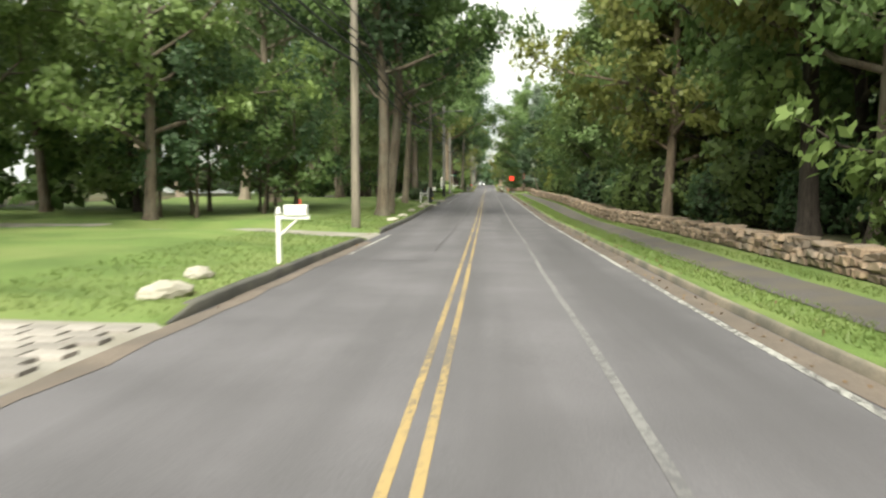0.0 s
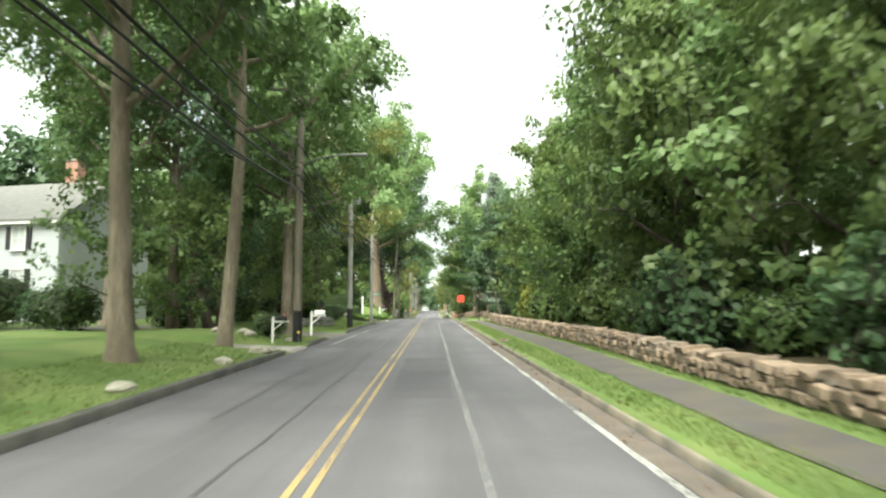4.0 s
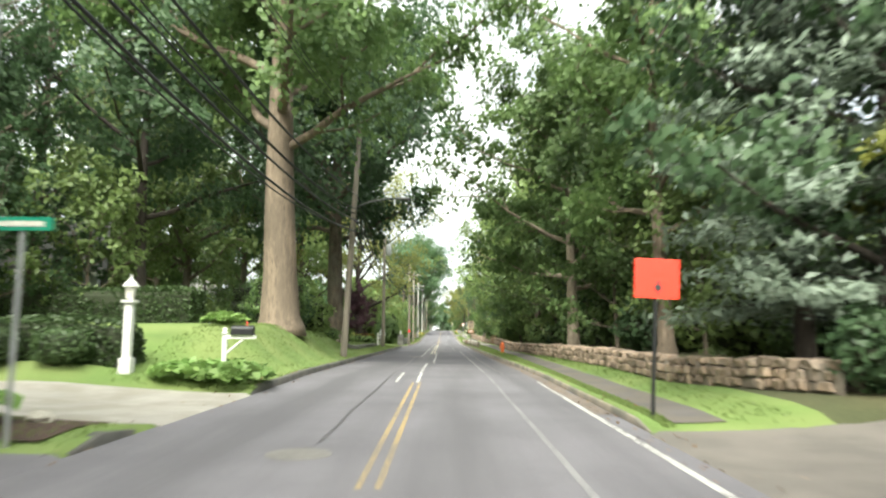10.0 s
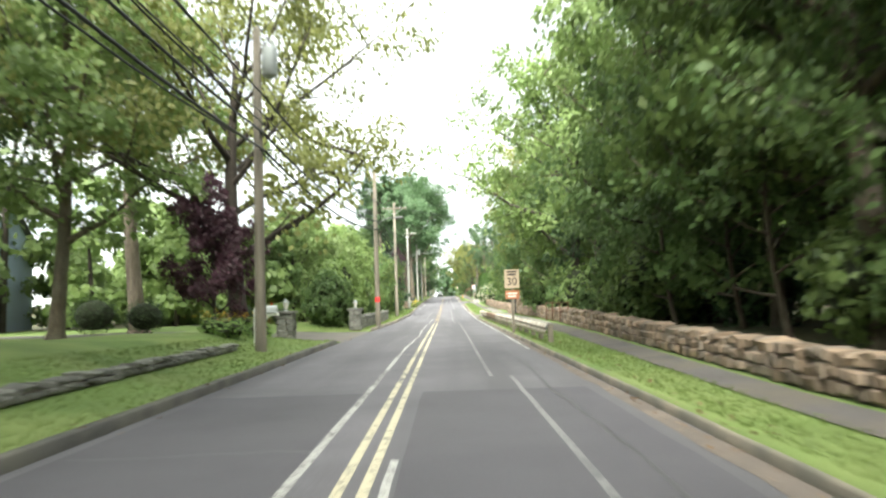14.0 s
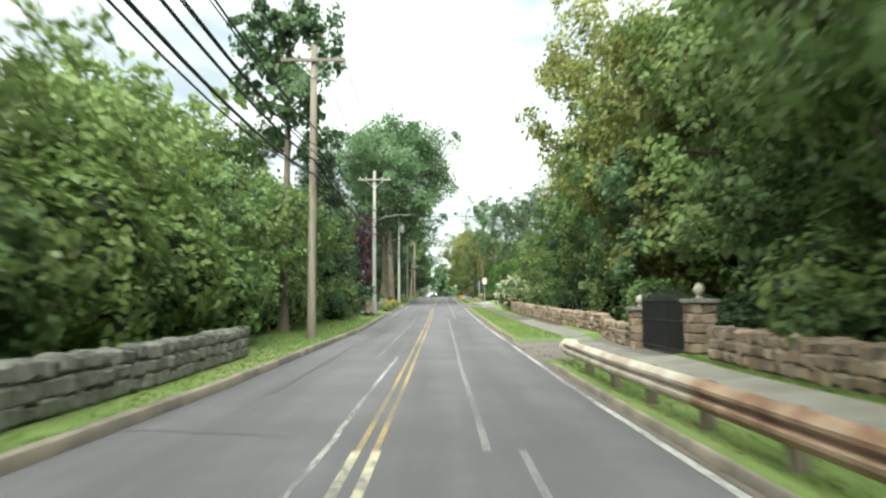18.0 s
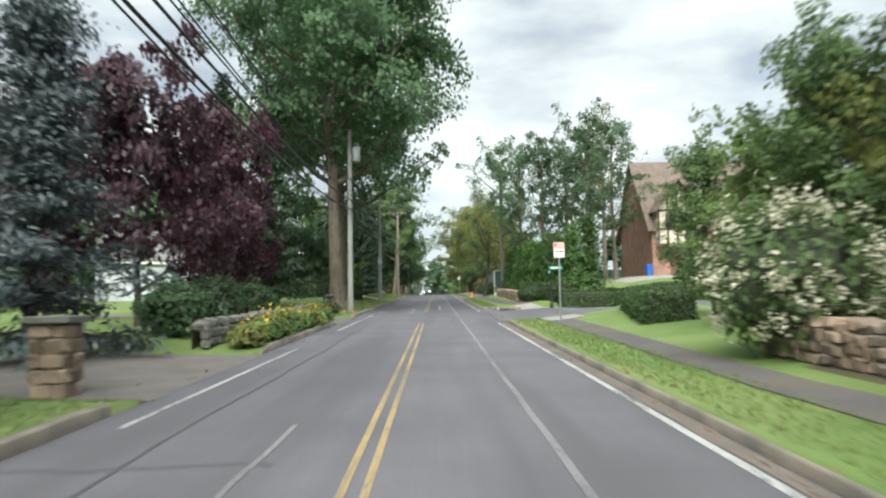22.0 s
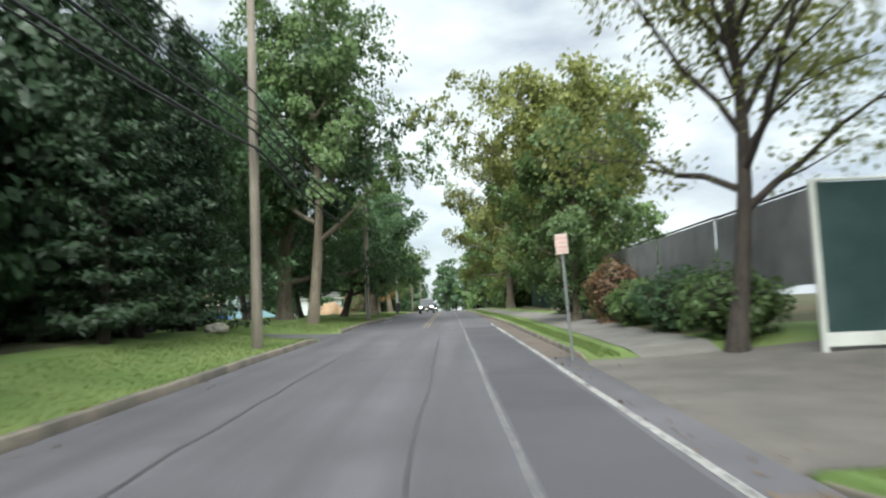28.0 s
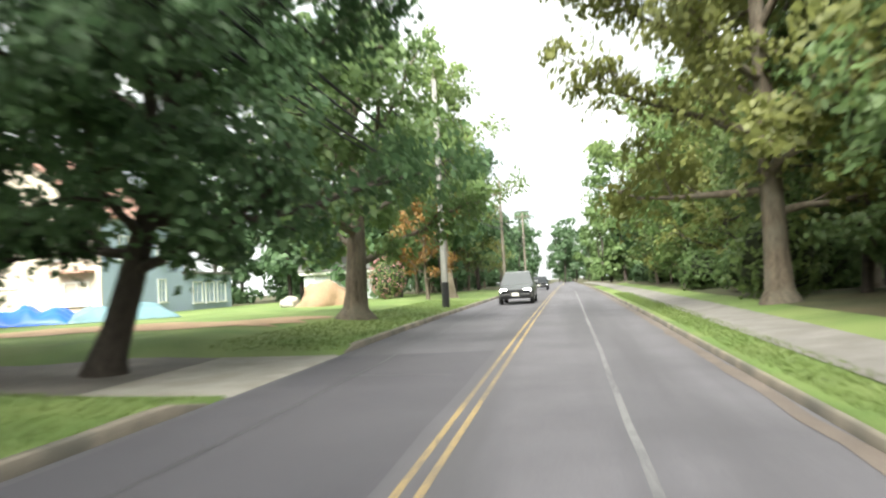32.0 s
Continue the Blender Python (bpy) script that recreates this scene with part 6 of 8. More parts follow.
# storm drains in the kerb
def storm_inlet(x, y, label, side=1, wide=1.1, turn=0.0):
    ob = thing("storm_drain", label, "storm drain", (x, y, float(road_z(y)) + 0.02), turn)
    part("head_stone", box((0.34, wide, 0.12), (0.25 * side, 0, 0.12), 0.02), KERB, ob)
    # no hollow here: a solid black box gives the darkness of the opening
    part("throat", box((0.1, wide * 0.8, 0.09), (0.06 * side, 0, 0.02)), BLACK_PAINT, ob)
    grate = part("grate", box((0.26, wide * 0.8, 0.02), (-0.14 * side, 0, 0.012)), RUST, ob, "rusty iron grate")
    for k in range(6):
        part("grate_bar", box((0.24, 0.035, 0.018), (-0.14 * side, (k - 2.5) * wide * 0.13, 0.028)), RUST, grate)
    for k in range(4):
        part("brick", box((0.16, wide * 0.08, 0.05), (0.12 * side, (k - 1.5) * wide * 0.21, 0.20), 0.006), BRICK_RED, ob)


storm_inlet(3.64, 77.4, "storm drain with an iron grate in the kerb", wide=0.8)
storm_inlet(3.62, 101.3, "storm drain with an iron grate in the kerb", wide=0.8)
storm_inlet(4.95, 280.1, "storm drain under pale kerb stones at the corner", wide=1.4, turn=-58)

# ---- second stretch: the side street and the raised lawn ----
SPADE_BARS = ((0.02, -0.14, 0.10, 0.07, SIGN_BLACK), (0.02, -0.08, 0.05, 0.09, SIGN_BLACK), (0.02, -0.20, 0.025, 0.06, SIGN_BLACK))
s1 = flat_sign("warning_sign", 5.2, 111.4, "square red-orange warning sign turned away on a dark post", (0.76, 0.76), 2.75, BLACK_PAINT, 80, material=RED_ORANGE, back=SIGN_BLACK)
s2 = flat_sign("warning_sign", 3.78, 119.6, "square red-orange warning sign with a small black mark", (0.66, 0.60), 2.36, BLACK_PAINT, -6, material=RED_ORANGE, bars=SPADE_BARS, back=SIGN_BLACK, lean=3)
# green name plates at the side street
g = flat_sign("street_sign", -4.2, 117.0, "green street name plate on a thin post", (0.75, 0.16), 2.6, material=SIGN_GREEN, bars=((0, 0, 0.55, 0.06, SIGN_WHITE),), category="street sign")


mailbox(-4.2, 125.8, 90, WHITE_PAINT, BLACK_PAINT, "black mailbox on a white post above hosta leaves")


def lamp_post(x, y):
    ob = thing("lamp_post", "white painted garden lamp post with a lantern", "lamp post", (x, y, gz(x, y)))
    part("plinth", box((0.26, 0.26, 0.35), (0, 0, 0.12), 0.015), WHITE_PAINT, ob)
    part("post", box((0.17, 0.17, 1.3), (0, 0, 0.85), 0.012), WHITE_PAINT, ob)
    part("collar", box((0.28, 0.28, 0.06), (0, 0, 1.52), 0.01), WHITE_PAINT, ob)
    lan = part("lantern", lathe([(0.06, 0), (0.09, 0.04), (0.13, 0.3)], 6), SIGN_WHITE, ob, "pale lantern glass")
    lan.location = (0, 0, 1.55)
    part("lantern_roof", lathe([(0.18, 0.3), (0.12, 0.38), (0.04, 0.46), (0.015, 0.56)], 6), WHITE_PAINT, lan)


lamp_post(-6.2, 124.5)


def hosta(x, y, size, seed, label="broad-leaved hosta clump on the lawn edge"):
    rng = np.random.default_rng(seed)
    n = int(330 * size)
    a, r = rng.uniform(0, 6.28, n), np.sqrt(rng.uniform(0, 1, n)) * size * 0.95
    z = 0.12 + 0.5 * size * 0.6 * np.sqrt(np.clip(1 - (r / size) ** 2, 0, 1)) + rng.normal(size=n) * 0.03
    ob = thing("hosta", label, "plant", (x, y, gz(x, y) - 0.02))
    c = np.stack([r * np.cos(a), r * np.sin(a) * 1.4, z], -1)
    part("leaves", leaves_mesh("leaves", c, 0.27, rng, droop=0.2, narrow=0.75, up=1.6), LEAF_HOSTA, ob)
    st = join_data([tube_data([(0, 0, -0.05), tuple(np.array(p) * np.array([0.5, 0.5, 0.8])), tuple(p)], [0.012, 0.01, 0.005], 4, False) for p in c[::6]])
    part("stalk", mesh_of("stalk", *st), LEAF_HOSTA, ob)


hosta(-4.0, 124.9, 0.95, 1)
hosta(-5.0, 124.9, 0.8, 2)
hosta(-4.5, 126.3, 0.7, 4)
hosta(-6.0, 130.8, 0.7, 3)
hosta(-5.45, 117.5, 0.85, 5, "broad-leaved hosta clump in a mulch bed beside a pole")
hosta(-6.3, 117.6, 0.7, 6, "broad-leaved hosta clump in a mulch bed beside a pole")
rock(-6.9, 117.45, (0.75, 0.5, 0.42), 341, ROCK_PALE, "pale rounded stone at the front of a mulch bed", "stones along the lawn")
shrub(-9.9, 117.9, (1.2, 1.2, 2.0), LEAF_NEEDLE, "dark upright evergreen bush in a mulch bed", 434, 1900, 0.12, rough=0.25)
for i, (bx, by, sx, sz) in enumerate([(-7.4, 118.4, 1.7, 0.85), (-8.7, 118.6, 1.7, 0.9), (-11.6, 118.4, 1.6, 1.1)]):
    shrub(bx, by, (sx, sx, sz), LEAF_HEDGE, "clipped round evergreen bush in a mulch bed", 430 + i, 1300, 0.10, boxy=0.2, rough=0.08, group="clipped bushes in the mulch bed")
hedge(-9.0, 137.0, -20.0, 138.5, 1.4, 1.5, LEAF_HEDGE, "dark hedge behind the raised lawn", 440, 260, 0.13, 0.15)
hedge(-6.4, 125.3, -13.0, 125.6, 1.2, 0.95, LEAF_HEDGE, "dark box hedge behind the white lamp post", 441, 260, 0.13, 0.15)
for i, (bx, by, s) in enumerate([(-6.9, 141.5, 2.4), (-7.8, 146, 2.8), (-6.8, 149.5, 2.0), (-9.5, 148, 3.4), (-15, 165, 2.6), (-18, 170, 2.8)]):
    shrub(bx, by, (s * 1.15, s * 1.3, s * (0.9 if i % 2 else 1.15)), (LEAF, LEAF_DARK, LEAF_LIGHT)[i % 3], "loose leafy shrub below the large trees", 450 + i, 2000, 0.2, rough=0.45, group="shrubs below the large trees")


def light_house(x, y, turn, name, label, wall, roof, w=11, d=8, eave=3.2, ridge=6.0, wins=((-3, 1.7), (0, 1.7), (3, 1.7)), upper=()):
    ob = thing(name, label, "house", (x, y, gz(x, y)), turn)
    part("wall", block(w, d, eave, ridge), wall, ob)
    gable_roof("roof", w, d, eave, ridge, roof, ob)
    for wx, wz in (*wins, *upper):
        window(ob, wx, wz, 1.1, 1.3, -d / 2)
    part("eave_board", box((w + 0.6, 0.06, 0.2), (0, -d / 2 - 0.36, eave - 0.32)), WHITE_PAINT, ob)
    return ob


light_house(-23.5, 146, 25, "white_house", "pale house with a grey roof behind garden trees", SIDING_WHITE, ROOF_GREY)
light_house(-33, 196, 10, "blue_house", "pale blue house among the light green trees", SIDING_BLUE, ROOF_GREY, eave=5.6, ridge=8.4, upper=((-3, 4.4), (0, 4.4), (3, 4.4)))

# driveway under the dark trees, with parked cars
CAR_DARK = surface("dark_grey_car_paint", (0.035, 0.038, 0.042), 0.25, 0.3, vary=0.06, scale=2, bump=0.0)
CAR_WHITE = surface("white_car_paint", (0.72, 0.72, 0.72), 0.3, vary=0.04, scale=2, bump=0.0)


def car(x, y, turn, paint, label, suv=True, lit=False, name="car", on_road=False):
    """Faces -y before it is turned. The body is lofted from cross-sections along its length."""
    ob = thing(name, label, "car", (x, y, float(road_z(y)) + 0.01 if on_road else gz(x, y)), turn)
    L, H = (4.6, 1.68) if suv else (4.5, 1.42)
    hood = 0.98 if suv else 0.82
    # along the length: y, half width at sill, height of the shoulder
    secs = [(-L / 2, 0.70, 0.55, 0.62), (-L / 2 + 0.12, 0.80, 0.35, hood - 0.18), (-L / 2 + 0.5, 0.87, 0.28, hood - 0.06), (-0.95, 0.91, 0.25, hood), (0.0, 0.92, 0.25, hood + 0.02), (L / 2 - 0.7, 0.91, 0.27, hood + 0.03), (L / 2 - 0.15, 0.86, 0.32, hood), (L / 2, 0.76, 0.5, hood - 0.2)]
    v, f = [], []
    for yy, w, lo, hi in secs:
        ring = [(-w * 0.9, lo), (-w, lo + 0.16), (-w, hi - 0.22), (-w * 0.93, hi - 0.05), (-w * 0.7, hi), (w * 0.7, hi), (w * 0.93, hi - 0.05), (w, hi - 0.22), (w, lo + 0.16), (w * 0.9, lo)]
        v += [(a, yy, b) for a, b in ring]
    n = 10
    for i in range(len(secs) - 1):
        f += [(i * n + k, i * n + (k + 1) % n, (i + 1) * n + (k + 1) % n, (i + 1) * n + k) for k in range(n)]
    f += [tuple(range(n))[::-1], tuple(range((len(secs) - 1) * n, len(secs) * n))]
    body = part("body", mesh_of("body", v, f, True), paint, ob)
    back = L / 2 - (0.25 if suv else 0.75)
    cab = [(-0.95, hood - 0.02), (-0.25, H - 0.06), (0.2, H), (back - 0.45, H - 0.03), (back, hood)]
    v, f = [], []
    for yy, zz in cab:
        w = 0.86 - 0.22 * (zz - hood) / (H - hood)
        v += [(-w, yy, zz), (w, yy, zz), (-0.86, yy, hood - 0.05), (0.86, yy, hood - 0.05)]
    for i in range(4):
        o = i * 4
        f += [(o, o + 1, o + 5, o + 4), (o, o + 4, o + 6, o + 2), (o + 1, o + 3, o + 7, o + 5)]
    part("roof", mesh_of("roof", v, f), paint, ob)
    def glass(pts, nm):
        c = Vector((sum(p[0] for p in pts) / 4, sum(p[1] for p in pts) / 4, 0.6))
        bm = bmesh.new()
        q = []
        for p in pts:
            d = (Vector(p) - c).normalized() * 0.012
            q.append(bm.verts.new(Vector(p) + d))
        bm.faces.new(q)
        g = bmesh.ops.solidify(bm, geom=bm.faces[:], thickness=-0.008)
        part(nm, bm, GLASS_DARK, ob)
    glass([(-0.76, -0.86, hood + 0.05), (0.76, -0.86, hood + 0.05), (0.63, -0.31, H - 0.13), (-0.63, -0.31, H - 0.13)], "windscreen")
    for s in (-1, 1):
        glass([(s * 0.855, -0.7, hood + 0.05), (s * 0.86, back - 0.45, hood + 0.05), (s * 0.68, back - 0.6, H - 0.12), (s * 0.68, -0.2, H - 0.12)], "side_window")
        lamp = box((0.34, 0.12, 0.16), (s * 0.60, -L / 2 + 0.1, hood - 0.28), 0.03)
        part("headlight", lamp, HEADLAMP if lit else SIGN_WHITE, body, "lit headlight" if lit else "headlight")
        part("mirror", box((0.2, 0.12, 0.14), (s * 1.0, -0.62, hood + 0.1), 0.03), paint, body)
        for yy in (-L / 2 + 0.85, L / 2 - 0.85):
            tyre = part("wheel", lathe([(0.20, -0.11), (0.33, -0.10), (0.345, -0.05), (0.345, 0.05), (0.33, 0.10), (0.20, 0.11)], 20), RUBBER, ob, "black tyre", smooth=False)
            tyre.matrix_basis = pose(s * 0.80, yy, 0.345, 0, 90, 0)
            part("rim", lathe([(0.205, -0.112), (0.19, -0.09), (0.06, -0.10), (0.06, 0.10), (0.19, 0.09), (0.205, 0.112)], 14), STEEL, tyre)
    part("grille", box((0.86, 0.05, 0.2), (0, -L / 2 + 0.0, hood - 0.33), 0.02), BLACK_PAINT, body, "black grille")
    part("bumper", box((1.5, 0.14, 0.18), (0, -L / 2 + 0.02, 0.46), 0.05), BLACK_PAINT, body)
    part("plate", box((0.34, 0.015, 0.16), (0, -L / 2 - 0.06, 0.5)), SIGN_WHITE, body)
    for s in (-1, 1):
        part("rear_light", box((0.16, 0.06, 0.22), (s * 0.72, L / 2 - 0.03, hood - 0.15), 0.02), SIGN_RED, body)
    return ob


car(9.7, 123.4, 180, CAR_DARK, "dark parked car seen from behind under dark trees", True)
car(12.1, 124.6, 180, CAR_DARK, "dark low parked car beside another under trees", False)
wood(-22, -14, 129, 141, 6, T_DARK + T_UNDER, "trees before the pale house", 0.8, 1.0, gap=2.5)
wood(8.5, 12, 119.5, 123, 2, T_DARK, "trees beside the driveway", 0.8, 1.0, gap=2.0)


def wheelie_bin(x, y, turn, paint, label):
    ob = thing("wheeled_bin", label, "bin", (x, y, gz(x, y)), turn)
    bm = bmesh.new()
    add_box(bm, (0.56, 0.62, 0.95), (0, 0, 0.5), None, 0.03)
    for q in bm.verts:
        k = 0.8 + 0.2 * q.co.z
        q.co.x *= k
        q.co.y *= k
    part("body", bm, paint, ob)
    part("lid", box((0.60, 0.68, 0.07), (0, -0.02, 1.01), 0.03), paint, ob)
    part("handle", tube([(-0.22, 0.37, 0.95), (0.22, 0.37, 0.95)], 0.018, 8), BLACK_PAINT, ob)
    for s in (-1, 1):
        part("wheel", lathe([(0.02, -0.03), (0.1, -0.03), (0.1, 0.03), (0.02, 0.03)], 14), RUBBER, ob).matrix_basis = pose(s * 0.27, 0.27, 0.1, 0, 90, 0)


wheelie_bin(8.2, 120.9, 90, BLACK_PAINT, "black wheeled bin beside the driveway")
single(6.9, 110.0, 240, 7, 0.09, 0.35, 2.6, BARK, LEAF_DARK, "thin tree leaning over the driveway", 4200, 0.26, lean=(-0.28, 0.05))
hedge(9.0, 119.7, 14.0, 119.3, 1.0, 0.8, LEAF_DARK, "low dark hedge between driveway and parked cars", 474, 320, 0.12, 0.2)
single(11.0, 120.6, 241, 6.2, 0.08, 0.36, 2.4, BARK, LEAF_YELLOW, "small yellow-green tree over the parked cars", 4200, 0.24)
for i, (bx, by, s) in enumerate([(8.3, 109.4, 2.2), (9.9, 108.9, 2.8), (11.8, 109.2, 3.0), (13.9, 109.0, 3.2)]):
    shrub(bx, by, (s, s * 0.75, s * 1.05), LEAF_NEEDLE, "dense dark shrub at the edge of the driveway", 475 + i, 2600, 0.15, rough=0.4, group="dark shrubs along the driveway")
single(7.6, 131.0, 244, 18, 0.24, 0.24, 4.4, BARK_TAN, LEAF, "tall brown-trunked tree behind the stone wall", 16000, 0.28, limbs=18)
deep_wood(14.5, 22, 119, 128, 9, 5, 9, LEAF_DARK, "dark thicket at the end of the driveway", 2200, 0.36, 19)
single(-13.0, 141.0, 243, 19, 0.3, 0.3, 6.5, BARK_DARK, LEAF_DARK, "dark spreading tree behind the corner garden", 20000, 0.3)
shrub(7.4, 119.8, (1.6, 1.4, 1.3), LEAF_DARK, "dark green shrub behind the stone wall", 470, 1200, 0.16, rough=0.4)
put_spruce = conifer("spruce", 95, 15, 0.2, 2.9, BARK_DARK, LEAF_GREY, 17000, 0.10, "grey-green spruce with drooping boughs at the wall end", 0.26, 0.3, 0.7)
put_spruce.matrix_basis = pose(7.5, 122.4, gz(7.5, 122.4), 0, 0, 30)
shrub(7.7, 95.6, (2.0, 2.6, 2.9), LEAF_YELLOW, "yellow-green feathery shrub behind the stone wall", 471, 2600, 0.2, rough=0.6)
for i, (bx, by, sx, sz) in enumerate([(-8.8, 121.6, 1.6, 0.9), (-7.6, 124.6, 1.3, 0.8), (-9.3, 124.4, 1.5, 0.9), (-14.5, 130.5, 2.0, 1.9)]):
    shrub(bx, by, (sx, sx, sz), LEAF_HEDGE, "dark clipped bush in the corner garden", 436 + i, 1300, 0.10, boxy=0.35 if i < 3 else 0.0, rough=0.08, group="clipped bushes in the corner garden")

# ---- third stretch: hydrant, signs, guard rail and garden walls ----
hydrant(4.5, 155.0, HYDRANT_RED, HYDRANT_RED, "orange-red fire hydrant on the grass verge")
mailbox(-4.95, 173.6, 90, WHITE_PAINT, GREY_PAINT, "grey mailbox on a white post beside a utility pole")


def speed_sign(x, y):
    ob = flat_sign("speed_sign", x, y, "yellowed speed limit sign with an orange placard on a post", (0.58, 0.74), 2.5, POLE_WOOD, -4, square_post=True, material=SIGN_TAN,
                   bars=((0, 0.28, 0.40, 0.07, SIGN_BLACK), (0, 0.17, 0.34, 0.07, SIGN_BLACK)), figure=("30", 0.42, -0.12, SIGN_BLACK))
    plate = part("placard", box((0.55, 0.012, 0.34), (0, 0, 1.50), 0.004), PLACARD, ob, "faded orange placard below the board")
    part("bar", box((0.4, 0.004, 0.06), (0, -0.009, 1.55)), SIGN_WHITE, plate)
    part("bar", box((0.32, 0.004, 0.06), (0, -0.009, 1.44)), SIGN_WHITE, plate)


speed_sign(3.42, 179.4)


def guard_rail(y0, y1, x):
    ob = thing("guard_rail", "weathered pale steel guard rail with rust stains beside the kerb", "guard rail", (0, 0, 0))
    prof = [(0.0, 0.22), (-0.03, 0.25), (-0.075, 0.30), (-0.075, 0.34), (-0.02, 0.375), (-0.02, 0.405), (-0.075, 0.44), (-0.075, 0.48), (-0.03, 0.53), (0.0, 0.56)]
    n = max(1, round((y1 - y0) / 3.8))
    for i in range(n):
        a, b = y0 + (y1 - y0) * i / n, y0 + (y1 - y0) * (i + 1) / n + 0.12
        v = []
        for yy in (a, b):
            for off in (0.0, 0.012):
                v += [(x(yy) + u + off + (0.004 if i % 2 else 0), yy, gz(x(yy), yy) + h) for u, h in prof]
        m = len(prof)
        f = [(k, k + 1, 2 * m + k + 1, 2 * m + k) for k in range(m - 1)] + [(m + k, 3 * m + k, 3 * m + k + 1, m + k + 1) for k in range(m - 1)] + [(0, 2 * m, 3 * m, m), (m - 1, 2 * m - 1, 4 * m - 1, 3 * m - 1)]
        beam = part("beam", mesh_of("beam", v, f), RAIL_RUST if 0.45 < i / n < 0.75 else RAIL_PALE, ob)
        for yy in (a + 0.02, (a + b) / 2):
            part("post", box((0.15, 0.13, 1.0), (x(yy) + 0.10, yy, gz(x(yy), yy) + 0.04), 0.01), POLE_WOOD, ob)
            part("bolt", lathe([(0.025, 0), (0.025, 0.012), (0.01, 0.02)], 8), STEEL, beam).matrix_basis = pose(x(yy) - 0.012, yy, gz(x(yy), yy) + 0.39, 0, -90, 0)
    yy = y1 + 0.1
    bm = tube([(x(yy), yy, gz(x(yy), yy) + 0.39), (x(yy) + 0.10, yy + 0.25, gz(x(yy), yy) + 0.39), (x(yy) + 0.3, yy + 0.3, gz(x(yy), yy) + 0.39)], 0.15, 8)
    for q in bm.verts:
        q.co.x = q.co.x * 1.0
    part("end_piece", bm, RAIL_PALE, ob, "rounded rail end", smooth=True)


guard_rail(172.5, 208.4, lambda y: float(np.interp(y, [172, 185, 209], [3.78, 3.68, 3.55])))


def pipe_railing(x, y0, y1):
    ob = thing("pipe_railing", "rusty pipe railing before the stone wall", "railing", (0, 0, 0))
    for h in (0.55, 0.95):
        part("rail", tube([(x, yy, gz(x, yy) + h) for yy in np.linspace(y0, y1, 6)], 0.022, 8), RUST, ob, smooth=True)
    for yy in np.linspace(y0 + 0.1, y1 - 0.1, 4):
        part("post", tube([(x, yy, gz(x, yy) - 0.3), (x, yy, gz(x, yy) + 1.0)], 0.026, 8), RUST, ob, smooth=True)


pipe_railing(6.15, 182.5, 189.6)

stone_pillar(-4.1, 189.3, 0.62, 1.05, "grey stone pillar with a slab cap and lantern", STONES_GREY, lantern=True, seed=1)
stone_pillar(-5.4, 178.6, 0.62, 1.05, "grey stone pillar beside the driveway entrance", STONES_GREY, lantern=True, seed=2)
stone_pillar(6.8, 214.1, 0.55, 1.15, "tan stone gate pillar with a carved finial", STONES, finial=ROCK_PALE, seed=3)
stone_pillar(6.75, 209.0, 0.55, 1.15, "tan stone gate pillar with a carved finial", STONES, finial=ROCK_PALE, seed=4)


def iron_gate(x, y0, y1):
    ob = thing("iron_gate", "black wrought-iron double gate between stone pillars", "gate", (x, 0, gz(x, (y0 + y1) / 2)))
    mid = (y0 + y1) / 2
    for a, b in ((y0, mid - 0.02), (mid + 0.02, y1)):
        bm = bmesh.new()
        for yy in (a, b):
            add_box(bm, (0.05, 0.05, 1.5), (0, yy, 0.85))
        for h in (0.18, 0.9, 1.45):
            add_box(bm, (0.035, b - a, 0.045), (0, (a + b) / 2, h))
        leaf = part("gate_leaf", bm, BLACK_PAINT, ob)
        part("sheet_panel", box((0.006, b - a - 0.06, 1.24), (0.02, (a + b) / 2, 0.82)), BLACK_PAINT, leaf, "dark sheet behind the bars")
        n = int((b - a) / 0.13)
        for k in range(1, n):
            yy = a + (b - a) * k / n
            top = 1.5 + 0.25 * math.sin(math.pi * (yy - y0) / (y1 - y0))
            part("bar", tube([(0, yy, 0.1), (0, yy, top - 0.06), (0, yy, top)], [0.016, 0.016, 0.003], 6), BLACK_PAINT, leaf)


iron_gate(6.8, 209.4, 213.75)

# garden by the driveway on the near side of the thicket
purple = tree("plum_tree", 501, 5.6, 0.12, 0.14, 2.9, BARK_DARK, LEAF_PURPLE, 12000, 0.2, 16, label="small purple-leaved plum tree on the lawn")
purple.matrix_basis = pose(-7.6, 177.0, gz(-7.6, 177)) @ Matrix.Diagonal((0.6, 0.6, 0.84, 1))
for x, y, s, tr in ((-8.3, 258.5, 1.55, 40), (-8.4, 265.5, 1.6, 130), (-9.6, 272.0, 1.45, 220), (-13.0, 262, 1.6, 300)):
    put(purple, x, y, tr, s)["group"] = "purple-leaved trees"
for i, (bx, by, s) in enumerate([(-17, 185, 2.4), (-14, 184, 2.1), (-11.2, 191.0, 1.5), (-9.0, 191.5, 1.2), (-6.6, 190.6, 1.1)]):
    shrub(bx, by + 2, (s, s, s * 0.85), LEAF_HEDGE, "clipped round evergreen bush beside the driveway", 510 + i, 1300, 0.10, rough=0.07, group="round bushes by the driveway")
